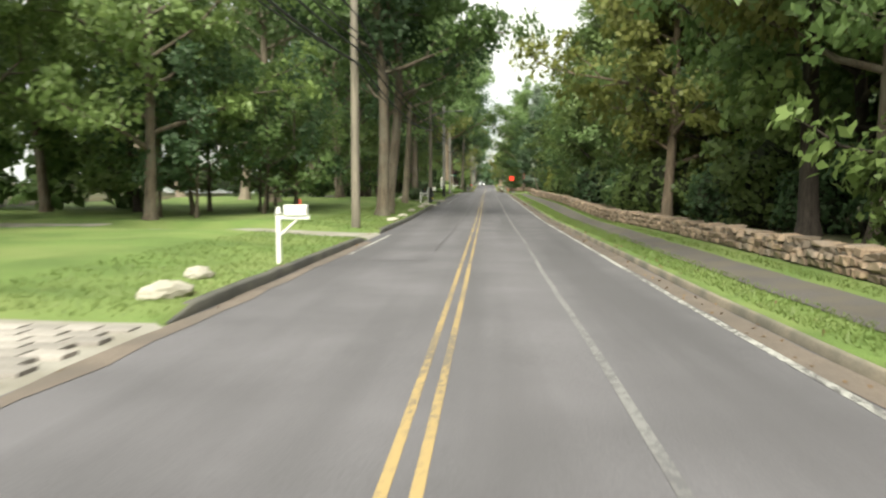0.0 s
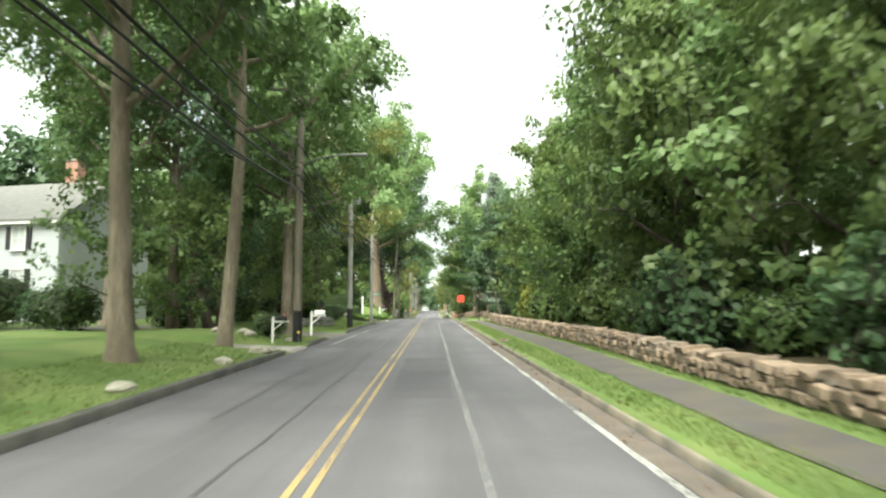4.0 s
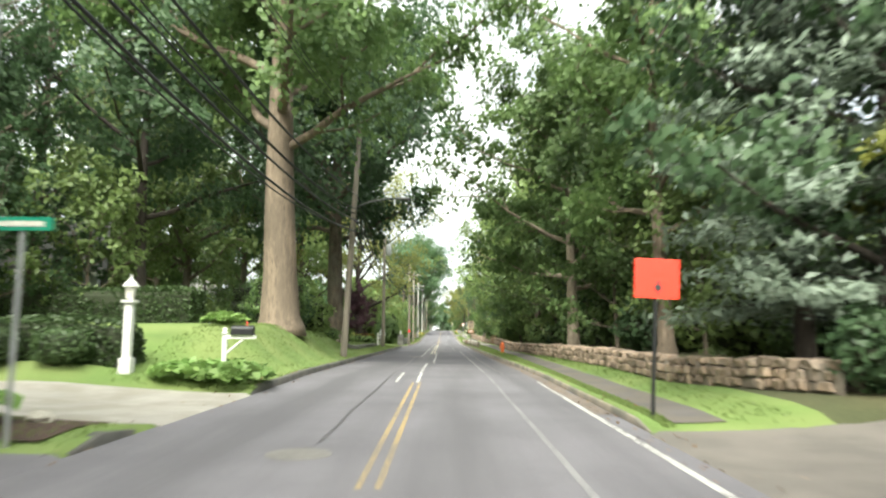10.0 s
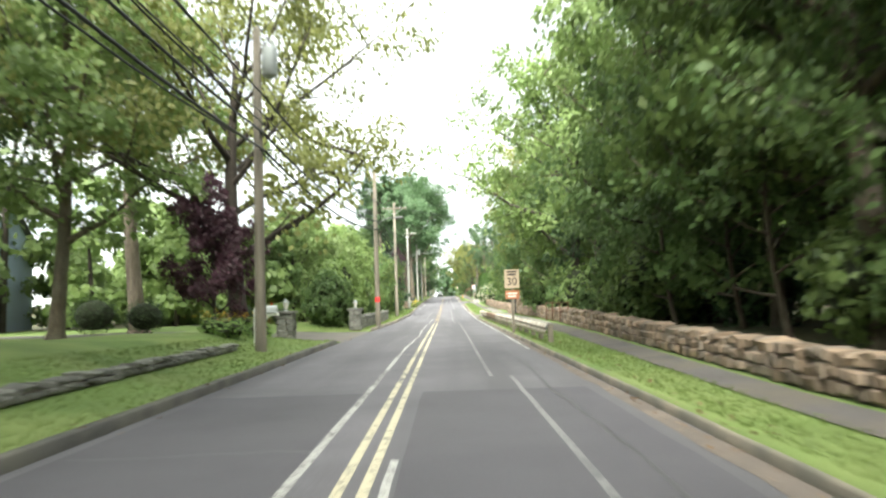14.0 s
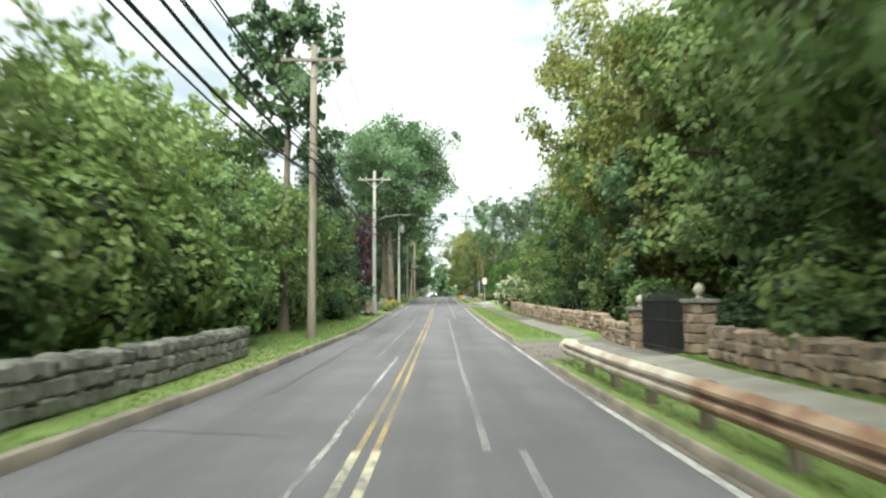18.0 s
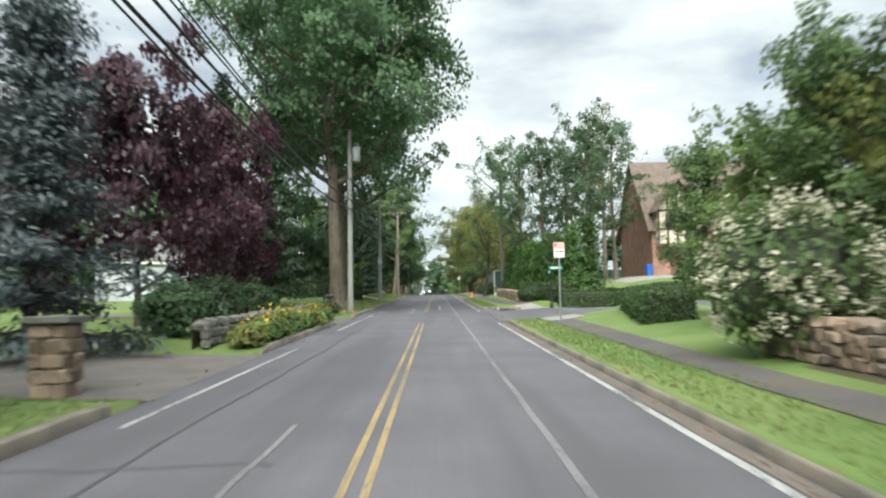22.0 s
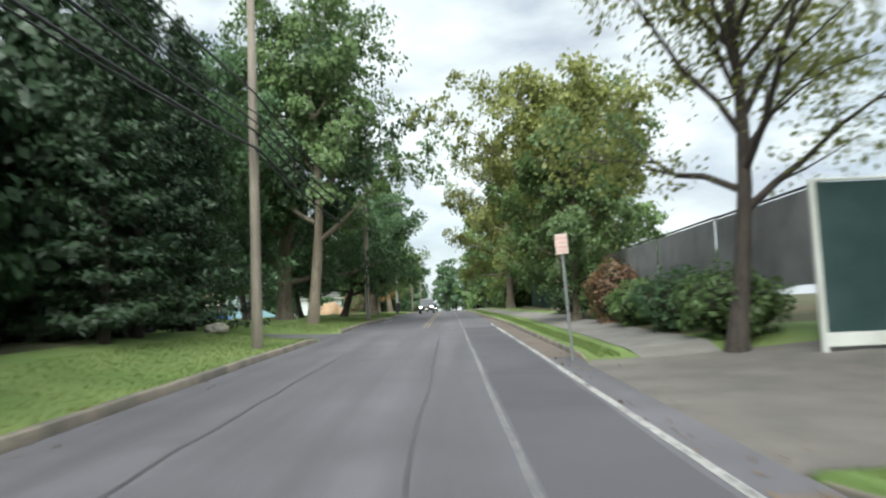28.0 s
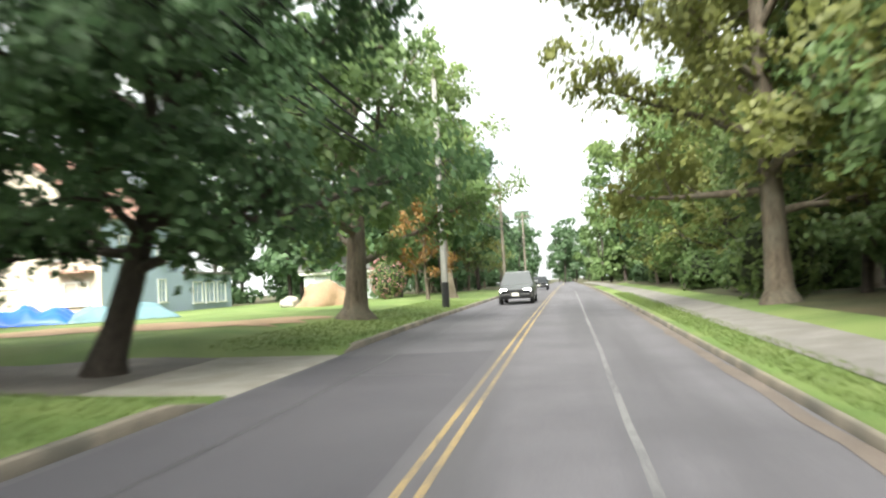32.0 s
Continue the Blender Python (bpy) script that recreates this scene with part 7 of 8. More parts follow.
for i, (bx, by, s) in enumerate([(-6.3, 174.6, 0.95), (-7.2, 175.6, 0.9), (-5.8, 176.2, 0.8), (-6.8, 177.4, 0.9)]):
    b = shrub(bx, by, (s * 1.2, s * 1.2, s * 0.8), LEAF_HOSTA, "perennial clump with yellow-orange flowers", 520 + i, 420, 0.1, rough=0.4, group="flower clumps", name="flower_clump", category="flowers")
    rng = np.random.default_rng(520 + i)
    c = rng.normal(size=(60, 3)) * np.array([s * 0.4, s * 0.4, 0.08]) + np.array([0, 0, s * 0.8])
    part("flowers", leaves_mesh("flowers", c, 0.09, rng, up=1.5, narrow=0.9), PETAL_YELLOW if i % 2 else LEAF_ORANGE, b, "yellow-orange flower heads")
for i, (bx, by) in enumerate([(-6.2, 152.5)]):
    shrub(bx, by, (1.1, 1.5, 0.8), (LEAF, LEAF_LIGHT)[i % 2], "low leafy border plant behind the stone edging", 530 + i, 700, 0.15, rough=0.4, group="border plants")

# ---- fourth stretch: pillars, flower bed and purple trees ----
stone_pillar(-4.75, 247.2, 0.5, 1.05, "brownish stone pillar at a driveway entrance", STONES, seed=5)


def flower_bed(y0, y1):
    rng = np.random.default_rng(31)
    k = 0
    for yy in np.arange(y0, y1, 0.95):
        xx = -4.05 + rng.uniform(-0.15, 0.15)
        s = rng.uniform(0.75, 1.1)
        b = shrub(xx, yy, (0.9, 1.15, 0.75 * s), (LEAF_OLIVE, LEAF_HOSTA, LEAF)[k % 3], "olive green perennial clump in the flower bed", 540 + k, 600, 0.13, rough=0.5, group="flower bed clumps", name="flower_clump", category="flowers")
        c = rng.normal(size=(26, 3)) * np.array([0.28, 0.4, 0.1]) + np.array([0, 0, 0.75 * s])
        part("flowers", leaves_mesh("flowers", c, 0.08, rng, up=1.5, narrow=0.9), PETAL_YELLOW, b, "small yellow flower heads")
        k += 1


flower_bed(254.2, 266.2)
blue = conifer("spruce", 96, 9.0, 0.17, 2.4, BARK_DARK, LEAF_BLUE, 14000, label="blue-grey spruce above the stone wall", leaf_size=0.22)
blue.matrix_basis = pose(-7.8, 251.9, gz(-7.8, 251.9))
put(T_SPRUCE[0], -8.6, 276.5, 20, 0.8)
put(T_SPRUCE[1], -12.0, 279.0, 80, 0.75)
mailbox(-5.2, 275.4, 90, BLACK_PAINT, BLACK_PAINT, "black mailbox on a dark post beside a driveway").scale = (0.8, 0.8, 0.75)
shrub(-5.0, 273.4, (1.5, 1.3, 0.72), LEAF_HEDGE, "rounded green bush beside the mailbox", 560, 1100, 0.11, rough=0.2)
for i, (bx, by, s) in enumerate([(-6.2, 255.5, 1.5), (-6.3, 259.2, 1.7), (-6.1, 262.8, 1.5), (-6.4, 265.4, 1.3), (-6.0, 245.0, 1.4)]):
    shrub(bx, by, (s * 1.1, s * 1.4, s), LEAF_DARK, "dark green shrub behind the low stone wall", 565 + i, 1300, 0.15, rough=0.4, group="shrubs behind the low wall")
for x, y, tr in ((-3.95, 276.3, 0), (-4.55, 276.9, 60)):
    ob = rock(x, y, (0.14, 0.13, 0.14), 580 + int(tr), HYDRANT_RED, "orange-red painted marker stone on the grass", "marker stones")
hedge(-6.0, 299.0, -18.0, 301.5, 1.5, 1.5, LEAF_HEDGE, "long dark clipped hedge behind the large trees", 590, 300, 0.12, 0.05)
light = tree("tree", 595, 4.0, 0.06, 0.2, 1.5, BARK, LEAF_LIGHT, 2600, 0.2, 12, label="small light green tree above the hedge")
light.matrix_basis = pose(-7.4, 303.5, gz(-7.4, 303.5))
light_house(-22.2, 297, 12, "white_house", "white garage house behind the dark trees", SIDING_WHITE, ROOF_GREY, 9, 8, 3.2, 5.6)
for x, y, v in ((-9.8, 305.5, 0.42), (-12.4, 303.8, 0.5), (-15.5, 303.5, 0.52), (-18.6, 302.6, 0.55), (-22.5, 304.0, 0.6), (-26.5, 301.0, 0.6)):
    put(T_DARK[0], x, y, x * 61, v)["group"] = "dark trees behind the long hedge"
light_house(-19.5, 319, 6, "grey_house", "dark grey house with white windows behind the hedge", SIDING_GREY, ROOF_GREY, 10, 7, 5.0, 7.6, upper=((-3, 4.0), (0, 4.0), (3, 4.0)))

# verge and corner
hyd = shrub(6.45, 248.6, (2.7, 2.7, 2.6), LEAF, "tall hydrangea bush with cream flower heads by the wall end", 600, 1500, 0.16, rough=0.3)
rngh = np.random.default_rng(5)
d = rngh.normal(size=(80, 3))
d /= np.linalg.norm(d, axis=1)[:, None]
heads = d * np.array([1.38, 1.38, 1.34]) + np.array([0, 0, 1.35])
heads = heads[heads[:, 2] > 0.5]
c = (heads[:, None, :] + rngh.normal(size=(len(heads), 34, 3)) * np.array([0.09, 0.09, 0.11])).reshape(-1, 3)
part("blossom", leaves_mesh("blossom", c, 0.075, rngh, up=0.6, narrow=0.9), PETAL, hyd, "cream flower heads")
hedge(7.2, 257.0, 8.6, 264.5, 1.5, 0.85, LEAF_HEDGE, "low clipped hedge at the street corner", 605, 380, 0.1, 0.06)
flat_sign("road_sign", 5.05, 262.3, "small white sign with a faded red heading on a post", (0.38, 0.54), 2.85, turn=-5, bars=((0, 0.14, 0.34, 0.22, PALE_RED), (-0.1, 0.19, 0.12, 0.10, SIGN_RED), (0, -0.06, 0.30, 0.035, SIGN_BLACK), (0, -0.14, 0.24, 0.03, PALE_RED)))


def corner_sign(x, y):
    ob = thing("street_sign", "green street name plates on a dark fluted post", "street sign", (x, y, gz(x, y)))
    part("post", lathe([(0.10, -0.2), (0.10, 0.25), (0.06, 0.32), (0.045, 0.4), (0.04, 2.5), (0.06, 2.55), (0.03, 2.62), (0.05, 2.7), (0.01, 2.78)], 12), BLACK_PAINT, ob, smooth=True)
    for z, tr in ((2.38, 8), (2.14, 96)):
        pl = part("name_plate", box((0.85, 0.012, 0.19), (0, 0, 0), 0.003), SIGN_GREEN, ob, "green name plate")
        pl.matrix_basis = pose(0, -0.06, z, 0, 0, tr) @ Matrix.Translation((0.3, 0, 0))
        part("bar", box((0.62, 0.016, 0.075), (0, 0, 0)), SIGN_WHITE, pl)


corner_sign(7.5, 279.3)
hedge(8.3, 281.0, 31.0, 281.6, 1.6, 1.15, LEAF_HEDGE, "long clipped hedge along the side street", 610, 300, 0.12, 0.07)
hedge(7.9, 285.6, 8.7, 281.9, 1.5, 1.1, LEAF_HEDGE, "rounded end of the clipped hedge at the corner", 611, 320, 0.12, 0.07)
for i, (bx, by, wide, tall) in enumerate([(6.95, 286.9, 1.25, 1.05), (6.95, 284.3, 1.8, 1.2)]):
    shrub(bx, by, (wide, wide, tall), LEAF_HEDGE, "clipped round evergreen bush at the hedge end", 615 + i, 2400, 0.1, rough=0.06, group="round bushes at the hedge end")
sheet("corner_apron", lambda y: np.interp(y, [279.2, 282.0], [5.3, 5.6]), lambda y: np.interp(y, [279.2, 282.0], [8.5, 6.6]), 279.2, 282.0, CONCRETE, "pale concrete apron at the street corner", 0.03, category="pavement")
sheet("corner_apron", 4.8, 6.2, 263.4, 265.6, CONCRETE, "pale concrete apron at the street corner", 0.03, category="pavement")
sheet("side_street", lambda y: right_edge(y) - 0.06, lambda y: np.interp(y, [278.6, 279.6, 280.4, 281.4, 282.3], [7.0, 5.35, 4.55, 3.9, 3.68]), 278.6, 282.2, ASPHALT, "grey asphalt at the rounded street corner", 0.024, category="road", step=0.3)
for k in range(6):
    s = part("kerb_stone", box((0.30, 0.46, 0.19), (0, 0, 0), 0.05), (ROCK_PALE if k % 3 == 1 else KERB), None, "pale worn kerb stone at the street corner", kind="structure", category="kerb")
    s.matrix_basis = pose(3.74 + 0.055 * k * k, 282.5 - 0.47 * k, float(road_z(281.4)) + 0.085, 3 * (k % 2), 2 * k - 4, 13 * k)


# the tall conifer hedge: one tree after another
arb = conifer("arborvitae", 97, 5.6, 0.10, 1.25, BARK_DARK, LEAF_FERN, 5200, 0.02, "tall dense arborvitae in a conifer hedge", 0.26, -0.15, 0.42)
arb_b = conifer("arborvitae", 98, 5.8, 0.10, 1.4, BARK_DARK, LEAF_FERN, 5200, 0.02, "tall dense arborvitae in a conifer hedge", 0.26, -0.15, 0.42)
for i in range(16):
    u = i / 15
    put(arb if i % 3 else arb_b, 9.6 + 1.0 * math.sin(i * 1.7) * 0.3 - 0.5 * u, 288.5 + 27 * u, i * 57, 0.88 + 0.12 * math.sin(i * 2.3), 0.1, 0.80 + 0.10 * math.sin(i * 1.1))["group"] = "conifer hedge"
for i in range(2):
    put(arb if i % 2 else arb_b, 10.6 + i * 1.25, 288.2 + 0.35 * math.sin(i * 2.1), i * 71, 0.95 + 0.1 * math.sin(i * 1.9), 0.1)["group"] = "conifer hedge"
drop_template(arb)
drop_template(arb_b)


def tudor_house():
    x, y = 30.8, 308.0
    z = gz(30, 301) - 0.1
    ob = thing("tudor_house", "brown brick house with timbered gable and three garage doors", "house", (x, y, z))
    part("wall", block(20, 11, 4.9, 11.7), BRICK_RED, ob)
    gable_roof("roof", 20, 11, 4.9, 11.7, ROOF_BROWN, ob, 0.5)
    for gx, gw in ((-7.9, 0.95), (-6.6, 1.05), (-5.2, 1.2)):
        dr = part("garage_door", box((gw, 0.10, 2.5), (gx, -5.52, 1.25), 0.01), DOOR_BROWN, ob, "brown panelled garage door")
        for r in range(4):
            for q in (-0.25, 0.25):
                part("panel", box((gw * 0.4, 0.03, 0.44), (gx + q * gw, -5.58, 0.36 + r * 0.6), 0.01), DOOR_BROWN, dr)
        part("door_frame", box((gw + 0.24, 0.07, 0.2), (gx, -5.54, 2.6)), TIMBER, dr)
    # front gable with timbering
    gb = part("gable", ngon_prism([(-1.8, 2.9), (1.8, 2.9), (1.8, 6.4), (0, 8.9), (-1.8, 6.4)], 1.2), SIDING_CREAM, ob, "cream gable with dark timbers")
    gb.location = (-7.9, -5.7, 0)
    for sx in (-1.7, -0.85, 0, 0.85, 1.7):
        top = 6.4 + 2.4 * (1 - abs(sx) / 1.8)
        part("timber", box((0.16, 0.06, top - 2.95), (sx, -0.62, (top + 2.9) / 2)), TIMBER, gb)
    for hz in (2.98, 4.4, 6.15):
        part("timber", box((3.6, 0.064, 0.18), (0, -0.625, hz)), TIMBER, gb)
    rf = gable_roof("gable_roof", 3.6, 2.4, 6.4, 8.9, ROOF_BROWN, ob, 0.35, along="y")
    rf.location = (-7.9, -5.6, 0)
    for sx in (-8.6, -7.9, -7.2):
        window(ob, sx, 5.3, 0.5, 1.1, -6.33, TIMBER)
    # second timbered gable over the wall
    g2 = part("gable", ngon_prism([(-2.0, 4.6), (2.0, 4.6), (0, 7.4)], 1.0), SIDING_CREAM, ob, "small cream gable with dark timbers")
    g2.location = (0.2, -5.6, 0)
    for sx in (-1.1, -0.45, 0.45, 1.1):
        top = 4.6 + 2.75 * (1 - abs(sx) / 2.0)
        part("timber", box((0.14, 0.06, top - 4.65), (sx, -0.52, (top + 4.6) / 2)), TIMBER, g2)
    part("timber", box((4.0, 0.064, 0.2), (0, -0.525, 4.66)), TIMBER, g2)
    r2 = gable_roof("gable_roof", 4.0, 2.6, 4.6, 7.45, ROOF_BROWN, ob, 0.35, along="y")
    r2.location = (0.2, -5.1, 0)
    window(ob, 0.2, 5.6, 0.6, 0.9, -6.13, TIMBER)
    window(ob, -0.2, 2.4, 1.3, 1.9, -5.5, TIMBER)
    window(ob, 4.2, 2.2, 1.1, 1.6, -5.5, TIMBER)
    window(ob, 7.2, 2.2, 1.1, 1.6, -5.5, TIMBER)
    ch = part("chimney", box((1.2, 0.9, 3.4), (8.4, 0.5, 9.6), 0.02), BRICK_RED, ob, "brick chimney")
    for k in (-0.3, 0.3):
        part("chimney_pot", lathe([(0.15, 0), (0.13, 0.5), (0.16, 0.55)], 10), ROOF_PINK, ch).location = (8.4 + k, 0.5, 11.3)


tudor_house()
single(21.5, 324.0, 746, 25, 0.3, 0.35, 4.6, BARK, LEAF_OLIVE, "tall slender tree with a nearly bare crown", 2600, 0.26, limbs=18, lift=0.9)
wheelie_bin(20.0, 301.2, 0, BIN_BLUE, "blue wheeled bin beside a garage door")
shrub(20.6, 293.6, (1.5, 1.5, 1.5), LEAF_HEDGE, "ball-shaped topiary bush before the brick house", 630, 900, 0.1, rough=0.05)
cone = conifer("topiary", 99, 4.0, 0.05, 0.95, BARK_DARK, LEAF_HEDGE, 2200, 0.02, "conical clipped shrub before the brick house", 0.14, -0.1, 0.25, "shrub")
cone.matrix_basis = pose(28.0, 301.2, gz(28.0, 301.2))
for i in range(5):
    shrub(31 + i * 1.6, 301.2, (1.5, 1.2, 1.0), (LEAF_HEDGE, LEAF)[i % 2], "low green bush along the brick house", 640 + i, 700, 0.12, group="house bushes")

# ---- last stretch ----

hydrant(4.6, 316.4, HYDRANT_YELLOW, SIGN_RED, "yellow fire hydrant with a red bonnet on the verge")
flat_sign("road_sign", 3.66, 327.1, "small faded pink sign on a slightly leaning post", (0.26, 0.42), 2.74, turn=-4, material=SIGN_FADED, lean=-2.5, bars=((0, 0.13, 0.22, 0.03, PALE_RED), (0, 0.04, 0.2, 0.03, PALE_RED), (0, -0.06, 0.22, 0.03, PALE_RED), (0, -0.14, 0.18, 0.03, PALE_RED)))


def court_fence():
    z0 = float(road_z(326))
    ob = thing("screen_fence", "tall court fence hung with grey and dark green screens", "fence", (0, 0, 0))
    part("corner_post", box((0.10, 0.10, 3.7), (7.9, 325.3, z0 + 1.45), 0.01), WHITE_PAINT, ob, "white corner post")
    # along the road
    for k in range(9):
        y0, y1 = 325.5 + k * 5.2, 325.5 + (k + 1) * 5.2
        x = 8.2
        zz = z0 + 0.004 * (y0 - 325)
        part("post", tube([(x, y1, zz - 0.3), (x, y1, zz + 3.3)], 0.045, 8), BLACK_PAINT, ob)
        low = 1.35 if k < 4 else 0.5
        bm = bmesh.new()
        n = 10
        va = []
        for i in range(n + 1):
            yy = y0 + 0.05 + (y1 - y0 - 0.1) * i / n
            bulge = 0.05 * math.sin(math.pi * i / n) + 0.012 * math.sin(i * 2.1 + k)
            va.append([bm.verts.new((x - 0.05 - bulge * m, yy, zz + h + (0.02 * math.sin(i * 1.3) if h < 2 else 0))) for h, m in ((low, 0.6), ((low + 3.2) / 2, 1), (3.2, 0.2))])
        for i in range(n):
            for j in range(2):
                bm.faces.new((va[i][j], va[i + 1][j], va[i + 1][j + 1], va[i][j + 1]))
        bmesh.ops.solidify(bm, geom=bm.faces[:], thickness=0.012)
        part("screen", bm, SCREEN_GREY if k < 4 else SCREEN_GREEN, ob, "grey fabric screen" if k < 4 else "dark green fabric screen")
        part("top_rail", tube([(x, y0, zz + 3.27), (x, y1, zz + 3.27)], 0.03, 8), BLACK_PAINT, ob)
    # across, facing the car park
    for k in range(5):
        x0, x1 = 7.92 + k * 3.2, 7.92 + (k + 1) * 3.2
        y = 325.3
        zz = z0
        part("post", tube([(x1, y, zz - 0.3), (x1, y, zz + 3.3)], 0.045, 8), BLACK_PAINT, ob)
        part("screen", box((x1 - x0 - 0.1, 0.02, 2.75), ((x0 + x1) / 2, y, zz + 1.85)), SCREEN_GREEN, ob, "dark green fabric screen")
        part("top_rail", tube([(x0, y, zz + 3.27), (x1, y, zz + 3.27)], 0.03, 8), WHITE_PAINT, ob)
        part("base_board", box((x1 - x0, 0.06, 0.25), ((x0 + x1) / 2, y, zz + 0.35)), WHITE_PAINT, ob, "white base board")


court_fence()
for i, (bx, by, sx, sz, lf) in enumerate([(7.2, 327.6, 2.2, 1.5, LEAF), (7.2, 330.6, 2.4, 1.6, LEAF_DARK), (6.9, 334.0, 1.9, 1.4, LEAF), (6.9, 336.8, 1.9, 2.2, LEAF_RED), (7.2, 340.0, 2.2, 2.4, LEAF), (7.2, 348.0, 2.2, 1.6, LEAF_DARK), (9.4, 336.0, 2.4, 2.6, LEAF)]):
    shrub(bx, by, (sx, sx * 1.15, sz), lf, "reddish shrub before the fence screens" if lf is LEAF_RED else "wide green shrub before the fence screens", 650 + i, 1900, 0.15, rough=0.45, group="shrubs before the fence")
car(-12.5, 339.5, 70, CAR_WHITE, "white car parked beyond the dark spruces", False)
rock(-7.0, 337.2, (0.9, 0.7, 0.5), 660, ROCK_PALE)


CAR_MID = surface("mid_grey_car_paint", (0.13, 0.135, 0.14), 0.28, 0.4, vary=0.06, scale=2, bump=0.0)


def skip(x, y, turn):
    ob = thing("skip", "teal steel skip with a pale sign on a driveway", "skip", (x, y, gz(x, y)), turn)
    bm = bmesh.new()
    add_box(bm, (4.6, 2.2, 0.12), (0, 0, 0.25))
    for s in (-1, 1):
        add_box(bm, (4.6, 0.08, 1.45), (0, s * 1.06, 1.0))
        add_box(bm, (0.08, 2.04, 1.45), (s * 2.26, 0, 1.0))
    body = part("body", bm, TEAL, ob)
    for k in range(8):
        part("rib", box((0.10, 0.09, 1.4), (-2.1 + k * 0.6, -1.14, 1.0)), TEAL, body)
    part("rim", box((4.75, 0.14, 0.12), (0, -1.1, 1.74), 0.02), TEAL, body)
    sg = part("sign_board", box((1.1, 0.02, 0.5), (0.3, -1.2, 1.15)), SIGN_WHITE, ob, "pale sign board")
    for z in (1.27, 1.13, 1.0):
        part("bar", box((0.8, 0.01, 0.05), (0.3, -1.216, z)), SIGN_BLACK, sg)


skip(-21.2, 369.0, 12)
tan = light_house(-27.5, 380, 20, "garage_house", "low house with a faded red roof behind the skip", SIDING_WHITE, ROOF_PINK, 9, 7, 2.8, 4.8, wins=((-3, 1.6), (3, 1.6)))
part("garage_door", box((2.6, 0.1, 2.1), (0, -3.52, 1.0), 0.01), WHITE_PAINT, tan, "white garage door")


def blue_house():
    ob = thing("blue_house", "two-storey house with cream gable and pale blue side", "house", (-31.0, 399.5, gz(-26, 396)))
    part("wall", block(11, 9, 6.1, 10.3, "y"), SIDING_BLUE, ob)
    part("gable_wall", ngon_prism([(-5.5, -0.8), (5.5, -0.8), (5.5, 6.1), (0, 10.27), (-5.5, 6.1)], 0.08), SIDING_CREAM, ob, "cream stucco gable wall").location = (0, -4.54, 0)
    gable_roof("roof", 11, 9, 6.1, 10.3, ROOF_PINK, ob, 0.35, along="y")
    for wx, wz in ((-3.4, 1.4), (-0.6, 1.4), (3.9, 1.5), (-2.6, 4.2), (2.4, 4.2)):
        window(ob, wx, wz, 1.5 if wz < 2 else 1.0, 1.2, -4.58)
    pr = part("porch_roof", box((2.4, 0.9, 0.14), (3.9, -5.0, 2.75), 0.02), ROOF_PINK, ob, "reddish pent roof over the window")
    # side windows face the road
    for yy, zz, h in ((-2.4, 4.2, 1.3), (-2.4, 1.5, 1.4), (1.6, 4.2, 1.3), (1.6, 1.5, 1.4)):
        window(ob, yy, zz, 0.8, h, -5.5).matrix_basis = pose(0, 0, 0, 0, 0, 90)
    ext = part("extension", box((9, 7, 3.4), (1.0, 8.0, 0.9)), SIDING_BLUE, ob, "low pale blue extension")
    part("extension_roof", box((9.6, 7.5, 0.2), (1.0, 8.0, 2.7), 0.03), ROOF_GREY, ext)
    for yy in (6.2, 8.0, 9.8):
        wn_ = window(ob, yy, 1.3, 1.2, 1.4, -5.5)
        wn_.matrix_basis = pose(0, 0, 0, 0, 0, 90)


blue_house()


def tarp(x, y, size, seed, paint, label):
    bm = bmesh.new()
    bmesh.ops.create_grid(bm, x_segments=22, y_segments=16, size=0.5)
    for v in bm.verts:
        r = min(1, max(abs(v.co.x), abs(v.co.y)) * 2)
        h = (1 - r ** 3) * (0.75 + 0.5 * noise.noise(v.co * 5 + Vector((seed, 0, 0)))) + 0.06 * noise.noise(v.co * 16)
        v.co = Vector((v.co.x * size[0], v.co.y * size[1], max(h, 0) * size[2] + 0.02))
    bmesh.ops.solidify(bm, geom=bm.faces[:], thickness=0.02)
    ob = part("tarpaulin", bm, paint, None, label, smooth=True, category="tarpaulin")
    ob.matrix_basis = pose(x, y, gz(x, y), 0, 0, seed * 20)


tarp(-24.6, 388.5, (4.2, 3.2, 1.0), 1, TARP_BLUE, "crumpled blue tarpaulin over a pile on the lawn")
tarp(-20.5, 389.5, (5.0, 3.4, 0.9), 2, TARP_TEAL, "faded teal tarpaulin over a pile on the lawn")


def earth_mound(x, y, size, seed):
    bm = rock_mesh(seed, size, 0.45)
    ob = part("earth_mound", bm, EARTH, None, "heap of tan earth on the lawn", smooth=True, category="earth heap")
    ob.matrix_basis = pose(x, y, gz(x, y), 0, 0, 20)


earth_mound(-13.0, 398, (3.2, 2.6, 2.6), 671)
rock(-15.4, 398.5, (1.4, 1.1, 0.9), 672, ROCK_PALE, "large pale boulder beside the earth heap")
sheet("bare_earth", -19, -7.5, 377.5, 382.5, EARTH, "strip of bare tan earth across the lawn", 0.02, category="bare earth", wobble=1.2)
light_house(-17.5, 416, 8, "white_shed", "small white house among far trees", SIDING_WHITE, ROOF_GREY, 6, 5, 2.6, 4.2, wins=((-1.5, 1.5), (1.5, 1.5)))
pk = shrub(-11.5, 407, (2.6, 2.4, 3.0), LEAF_LIGHT, "tall shrub with pink flowers on the lawn", 680, 1300, 0.18, rough=0.4)
rngp = np.random.default_rng(8)
d = rngp.normal(size=(500, 3))
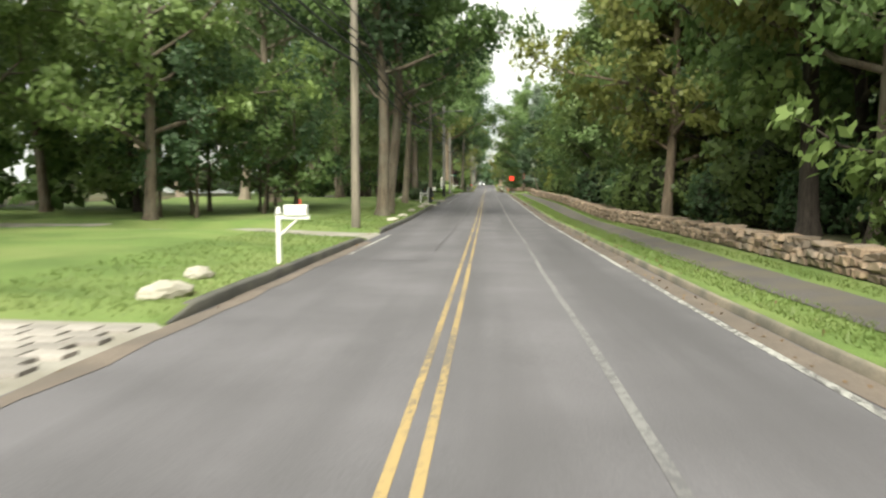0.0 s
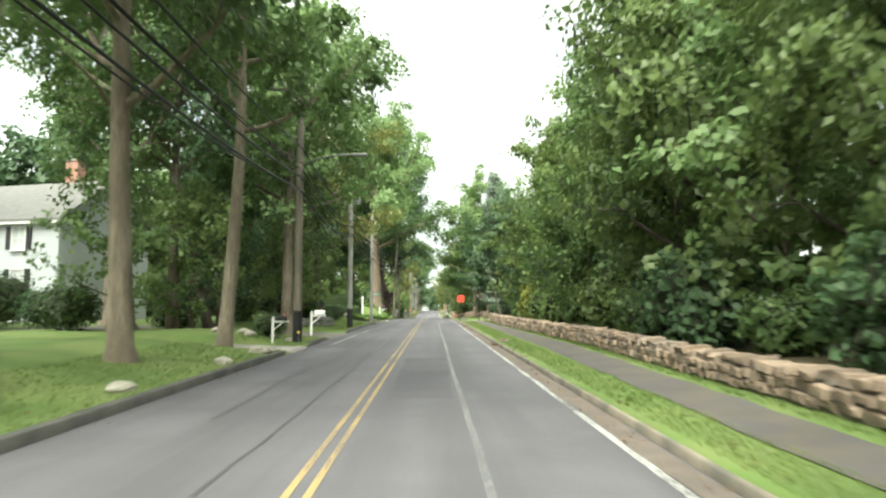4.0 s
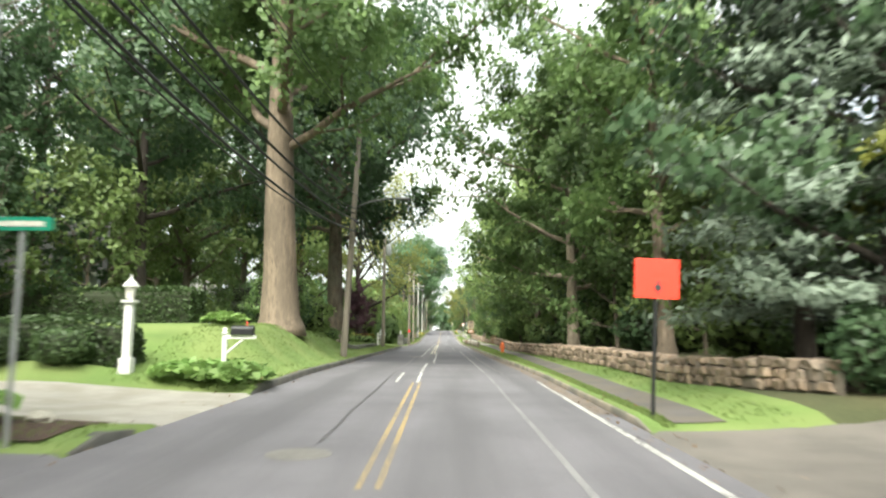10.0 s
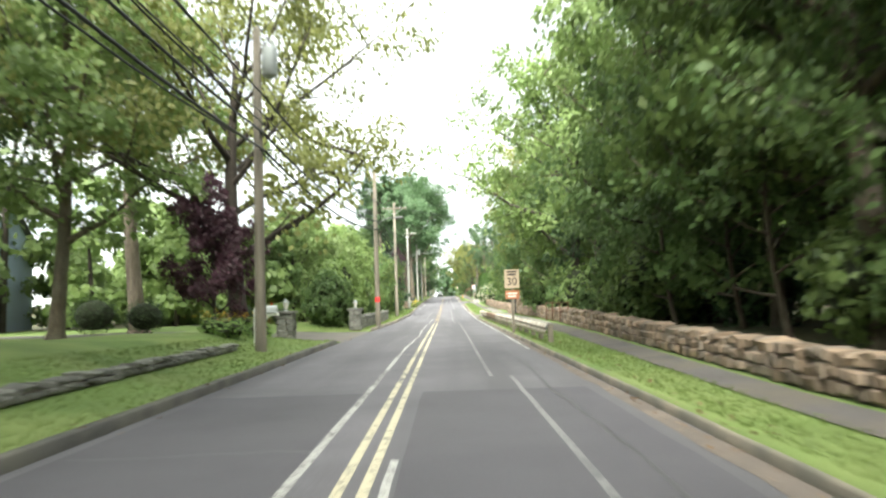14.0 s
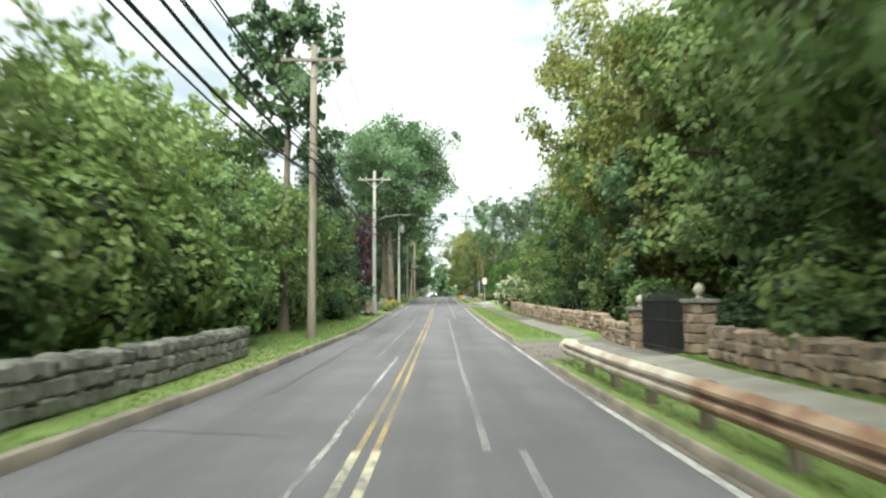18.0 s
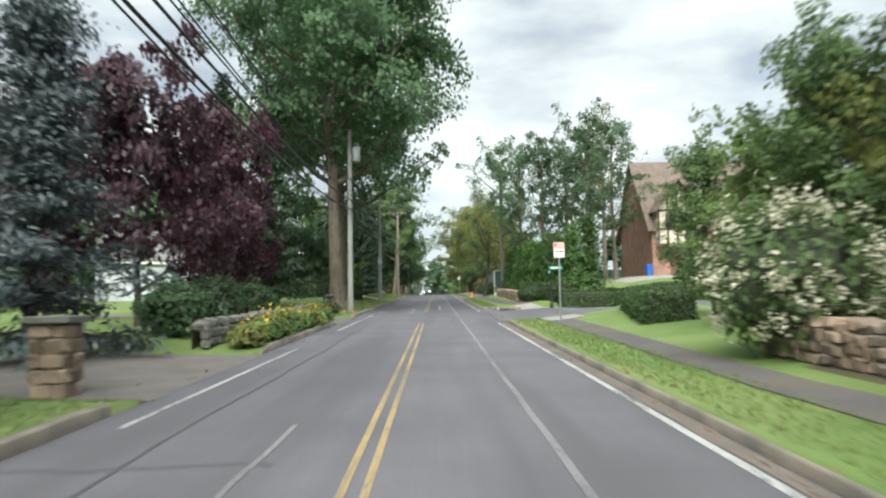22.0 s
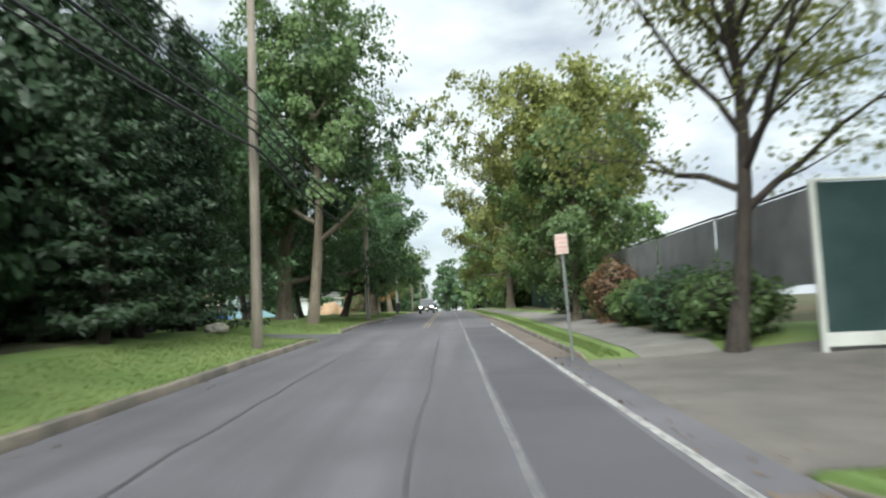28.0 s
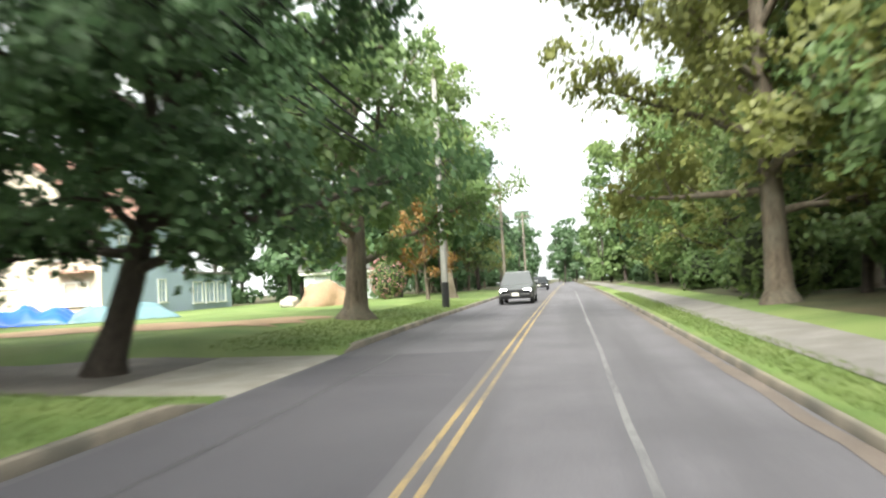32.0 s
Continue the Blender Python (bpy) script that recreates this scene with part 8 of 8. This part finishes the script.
d /= np.linalg.norm(d, axis=1)[:, None]
part("flowers", leaves_mesh("flowers", d * np.array([1.35, 1.25, 1.5]) + np.array([0, 0, 1.6]), 0.16, rngp), PETAL_PINK, pk, "pink flowers")
orange = tree("tree", 690, 6.5, 0.10, 0.2, 2.3, BARK, LEAF_ORANGE, 3600, 0.22, 12, label="small tree with orange-brown turning leaves")
orange.matrix_basis = pose(-7.6, 402, gz(-7.6, 402))
car(-1.45, 396.0, 0, CAR_MID, "grey car with lit headlights in the far lane", True, True, on_road=True)
car(-1.7, 432.0, 0, CAR_DARK, "dark car with lit headlights far down the road", False, True, on_road=True)

# ---- marks, seams and patches on the road ----
PATCH_MID = surface("dark_grey_asphalt", (0.076, 0.071, 0.084), 0.85, vary=0.2, scale=0.5, fine=50, bump=0.25, stain=(0.10, 0.094, 0.106), stain_amount=0.5, stain_scale=0.25)
UTILITY_RED = worn_paint("red_marking_paint", (0.55, 0.10, 0.10), (0.12, 0.11, 0.11), 0.75, 5)
for a, b, x0, x1 in ((138.6, 163.0, 0.35, 3.05), (141.0, 163.0, -3.2, -0.62), (283.0, 344.0, 1.80, 3.08), (345.8, 372.0, -3.5, -0.3), (62.0, 71.0, 0.35, 1.45)):
    sheet("road_patch", x0, x1, a, b, PATCH_MID, "", 0.003, road, cols=3, on_road=True, wobble=0.05, kind="")
for x, a, b, w, wv in ((-0.85, 38, 110, 0.05, 0.12), (-0.85, 118, 150, 0.06, 0.14), (-1.7, 268, 330, 0.06, 0.3), (-1.9, 60, 96, 0.05, 0.3), (2.5, 128, 172, 0.06, 0.25), (-2.1, 205, 262, 0.05, 0.3), (-2.3, 345, 420, 0.05, 0.2), (0.75, 300, 360, 0.05, 0.2)):
    stripe("sealed_crack", x, w, a, b, SEALER, wander=wv * 0.5, step=0.5, lift=0.004)
rngc = random.Random(12)
for k in range(34):
    y = 22 + k * 11.2 + rngc.uniform(-3, 3)
    x0 = rngc.choice((-3.1, -2.6, 0.5, 1.0))
    pts = [(x0, y)]
    for _ in range(7):
        pts.append((pts[-1][0] + rngc.uniform(0.15, 0.42), pts[-1][1] + rngc.uniform(-0.16, 0.16)))
    v = []
    for px_, py_ in pts:
        z = float(road_z(py_)) + 0.0045
        w = rngc.uniform(0.015, 0.035)
        v += [(px_, py_ - w, z), (px_, py_ + w, z)]
    part("cross_crack", mesh_of("cross_crack", v, [(2 * i, 2 * i + 2, 2 * i + 3, 2 * i + 1) for i in range(len(pts) - 1)]), SEALER, road)
stripe("white_dash", -0.54, 0.08, 127.6, 131.6, WHITE_LINE, wander=0.02)
stripe("white_line", -0.56, 0.1, 149.7, 171.2, WHITE_LINE, wander=0.02, step=0.6)
stripe("white_line", -0.5, 0.07, 171.3, 212.0, WHITE_LINE, wander=0.12, step=0.4)
sheet("white_hook", -0.6, 0.05, 171.2, 171.34, WHITE_LINE, "", 0.0055, road, cols=4, on_road=True, kind="")
sheet("white_hook", -0.5, 0.15, 149.6, 149.75, WHITE_LINE, "", 0.0055, road, cols=4, on_road=True, kind="")
stripe("white_dash", -0.85, 0.07, 278.2, 285.0, WHITE_LINE, wander=0.02)
stripe("white_dash", 0.85, 0.08, 283.0, 292.0, WHITE_LINE)
for a, b, x in ((278.8, 280.2, -3.1), (277.4, 278.4, -3.2), (281.0, 281.6, -3.0)):
    stripe("marking_spray", x, 0.14, a, b, UTILITY_RED, wander=0.1, step=0.2)
sheet("white_box_mark", -2.85, -2.3, 279.6, 280.4, WHITE_LINE, "", 0.005, road, cols=3, on_road=True, wobble=0.05, kind="")


PALE_IRON = surface("dull_pale_iron", (0.15, 0.14, 0.135), 0.7, 0.1, vary=0.3, scale=8, fine=40, bump=0.4)


def manhole(x, y):
    ob = thing("manhole_cover", "round iron manhole cover set into the asphalt", "manhole cover", (x, y, float(road_z(y)) + 0.003))
    part("rim", lathe([(0.37, -0.02), (0.38, 0.0), (0.375, 0.004), (0.33, 0.006)], 28), PALE_IRON, ob)
    ob.rotation_euler = (math.atan((float(road_z(y + 1)) - float(road_z(y - 1))) / 2), 0, 0)
    part("lid", lathe([(0.325, -0.02), (0.325, 0.009), (0.31, 0.011), (0.2, 0.012), (0.02, 0.013)], 28), PALE_IRON, ob, "dull pale iron lid")


manhole(-0.85, 149.4)
manhole(-0.96, 117.2)

# paved entrances
drive_a = bpy.data.objects["driveway"]
pavers(-7.5, -3.35, 24.3, 27.7, drive_a)
drive_b = bpy.data.objects["driveway.002"]
pavers(-7.5, -3.55, 73.5, 76.3, drive_b)

# ---- grass: blades on the verges and near lawns ----
def grass_blades(seed, x0, x1, y0, y1, count, label, avoid=()):
    rng = np.random.default_rng(seed)
    y = rng.uniform(y0, y1, count)
    a = x0(y) if callable(x0) else np.full(count, x0)
    b = x1(y) if callable(x1) else np.full(count, x1)
    x = a + (b - a) * rng.uniform(0, 1, count)
    keep = np.ones(count, bool)
    for p, q in avoid:
        keep &= (y < p) | (y > q)
    x, y = x[keep], y[keep]
    n = len(x)
    z = ground_z(x, y)
    ang, tip = rng.uniform(0, 6.28, n), rng.normal(size=(n, 2)) * 0.035
    h, w = rng.uniform(0.03, 0.075, n), rng.uniform(0.010, 0.020, n)
    dx, dy = np.cos(ang) * w, np.sin(ang) * w
    v = np.stack([np.stack([x - dx, y - dy, z - 0.01], -1), np.stack([x + dx, y + dy, z - 0.01], -1), np.stack([x + tip[:, 0], y + tip[:, 1], z + h], -1)], 1)
    ob = part("grass", mesh_of("grass", v.reshape(-1, 3), np.arange(n * 3).reshape(n, 3)), BLADES, None, label, kind="stuff", category="grass")
    return ob


grass_blades(1, lambda y: right_edge(y) + 0.2, lambda y: np.interp(y, [0, 111, 117, 131, 148, 211, 233, 265, 330], [4.5, 4.6, 3.9, 3.95, 4.5, 5.2, 5.05, 4.8, 4.6]), 14, 400, 95000, "short green grass on the verge beside the kerb", OPEN_RIGHT)
grass_blades(2, lambda y: np.interp(y, [0, 50, 74, 111, 117, 131, 148, 192, 211], [5.5, 5.3, 5.75, 5.4, 4.8, 4.8, 5.25, 6.3, 6.2]), lambda y: np.interp(y, [0, 50, 74, 98, 118, 150, 194, 211], [5.95, 5.6, 5.95, 5.5, 5.7, 5.35, 6.45, 6.4]), 14, 209, 18000, "rough grass between footpath and stone wall", OPEN_RIGHT)
grass_blades(3, lambda y: left_edge(y) - 3.2, lambda y: left_edge(y) - 0.17, 14, 400, 150000, "short green grass of the lawns beside the road", OPEN_LEFT + [(118.5, 124), (253.5, 266.5)])
rngl = np.random.default_rng(77)
ly = rngl.uniform(15, 330, 2600)
lx = np.where(rngl.uniform(0, 1, 2600) < 0.75, 3.25 + np.abs(rngl.normal(size=2600)) * 0.35, -3.1 - np.abs(rngl.normal(size=2600)) * 0.4)
lz = np.where((lx < right_edge(ly)) & (lx > left_edge(ly)), road_z(ly), ground_z(lx, ly) + 0.03) + 0.012
part("fallen_leaves", leaves_mesh("fallen_leaves", np.stack([lx, ly, lz], -1), 0.07, rngl, up=6, narrow=0.7), LEAF_BROWN, None, "dry brown leaves scattered along the gutters", kind="stuff", category="leaves")

# thicket right behind the low grey wall
for i in range(13):
    yy = 190.5 + i * 1.9
    shrub(-5.75 - 0.5 * (i % 2), yy, (2.4, 2.6, 3.0 + 1.2 * ((i * 7) % 3) / 2), (LEAF, LEAF_LIGHT, LEAF_LIGHT)[i % 3], "tall dense thicket bush above the low wall", 700 + i, 3200, 0.24, rough=0.5, group="thicket above the low wall")
wood(10.6, 13, 234, 250, 6, T_EDGE, "trees at the end of the wood", 0.62, 0.85, gap=2.6)
wood(8.2, 10.5, 238, 255, 12, T_UNDER[:1] + B_GREEN + B_GREEN, "shrubs at the end of the wood", 0.7, 1.0, gap=1.8)
single(10.6, 233.5, 741, 20, 0.34, 0.45, 5.6, BARK_PALE, LEAF_OLIVE, "tall pale-trunked tree rising above the wood", 9000, 0.32)
single(7.3, 353.2, 742, 15, 0.24, 0.3, 5.5, BARK, LEAF_OLIVE, "brown-trunked tree before the dark fence screens", 14000, 0.32)
single(10.0, 358.0, 743, 14, 0.2, 0.3, 5.0, BARK_DARK, LEAF, "slim tree before the dark fence screens", 11000, 0.32)
dense = conifer("spruce", 97, 11.0, 0.2, 3.4, BARK_DARK, LEAF_NEEDLE, 22000, 0.03, "large dark spruce with drooping boughs beside the road", 0.3, 0.25, 0.6)
dense.matrix_basis = pose(-7.2, 240.8, gz(-7.2, 240.8), 0, 0, 40)
put(T_SPRUCE[1], -8.8, 243.0, 140, 0.7)
for x, y, k, v in ((9.6, 259.8, 2, 0.38), (11.2, 258.2, 1, 0.42), (8.9, 250.8, 2, 0.42), (10.4, 252.6, 0, 0.45), (8.5, 253.8, 1, 0.34), (12.5, 251.0, 2, 0.5)):
    put(T_EDGE[k], x, y, x * 43, v)["group"] = "trees at the end of the wood"
for i in range(13):
    put(B_GREEN[2 if i % 3 else 0], 7.5 + 0.5 * ((i * 5) % 3), 174.5 + i * 2.5, i * 67, 0.8 + 0.3 * ((i * 7) % 4) / 3)["group"] = "shrubs behind the stone wall"
wood(8.0, 10.5, 160, 172, 4, T_LIGHT + T_BROAD, "trees behind the stone wall", 0.8, 1.0, gap=2.8)
for x, y, k, s in ((-14.2, 304.6, 0, 0.5), (-9.6, 306.5, 0, 0.45)):
    put(T_DARK[k], x, y, x * 40, s)["group"] = "dark trees behind the long hedge"
for x, y, t, s in ((-10.5, 345.0, T_DARK[0], 0.85), (-13.5, 348.5, T_DARK[1], 0.85), (-9.2, 340.8, T_SPRUCE[0], 0.8), (-16.5, 345.5, T_BROAD[0], 0.8), (-19, 351, T_BROAD[1], 0.75)):
    put(t, x, y, x * 31, s)["group"] = "dark trees on the lawn"
single(-13.4, 364.5, 744, 14, 0.26, 0.10, 5.4, BARK_DARK, LEAF_DARK, "dark broad tree on the lawn", 20000, 0.29, limbs=20, lift=0.35)
single(-15.5, 370.5, 745, 13, 0.26, 0.10, 5.0, BARK_DARK, LEAF_DARK, "dark broad tree on the lawn", 17000, 0.29, limbs=20, lift=0.35)
for x, y, k, s in ((-8.3, 333.8, 0, 0.8), (-9.8, 336.6, 1, 0.72), (-10.6, 332.5, 0, 0.78), (-8.8, 338.6, 1, 0.66), (-12.5, 335.4, 0, 0.8), (-14.5, 338.5, 1, 0.75)):
    put(T_SPRUCE[k], x, y, x * 53, s)["group"] = "dark spruces beside the road"
deep_wood(-18, -9, 331, 338, 12, 5, 10, LEAF_NEEDLE, "dark evergreen thicket beside the road", 2000, 0.4, 17)
big_conifer = conifer("conifer_bush", 760, 4.2, 0.1, 2.2, BARK_DARK, LEAF_FERN, 6500, 0.02, "broad dense conifer bush at the car park corner", 0.26, 0.05, 0.4, "shrub")
big_conifer.matrix_basis = pose(9.6, 316.2, gz(9.6, 316.2))
for ob in TEMPLATES:
    drop_template(ob)
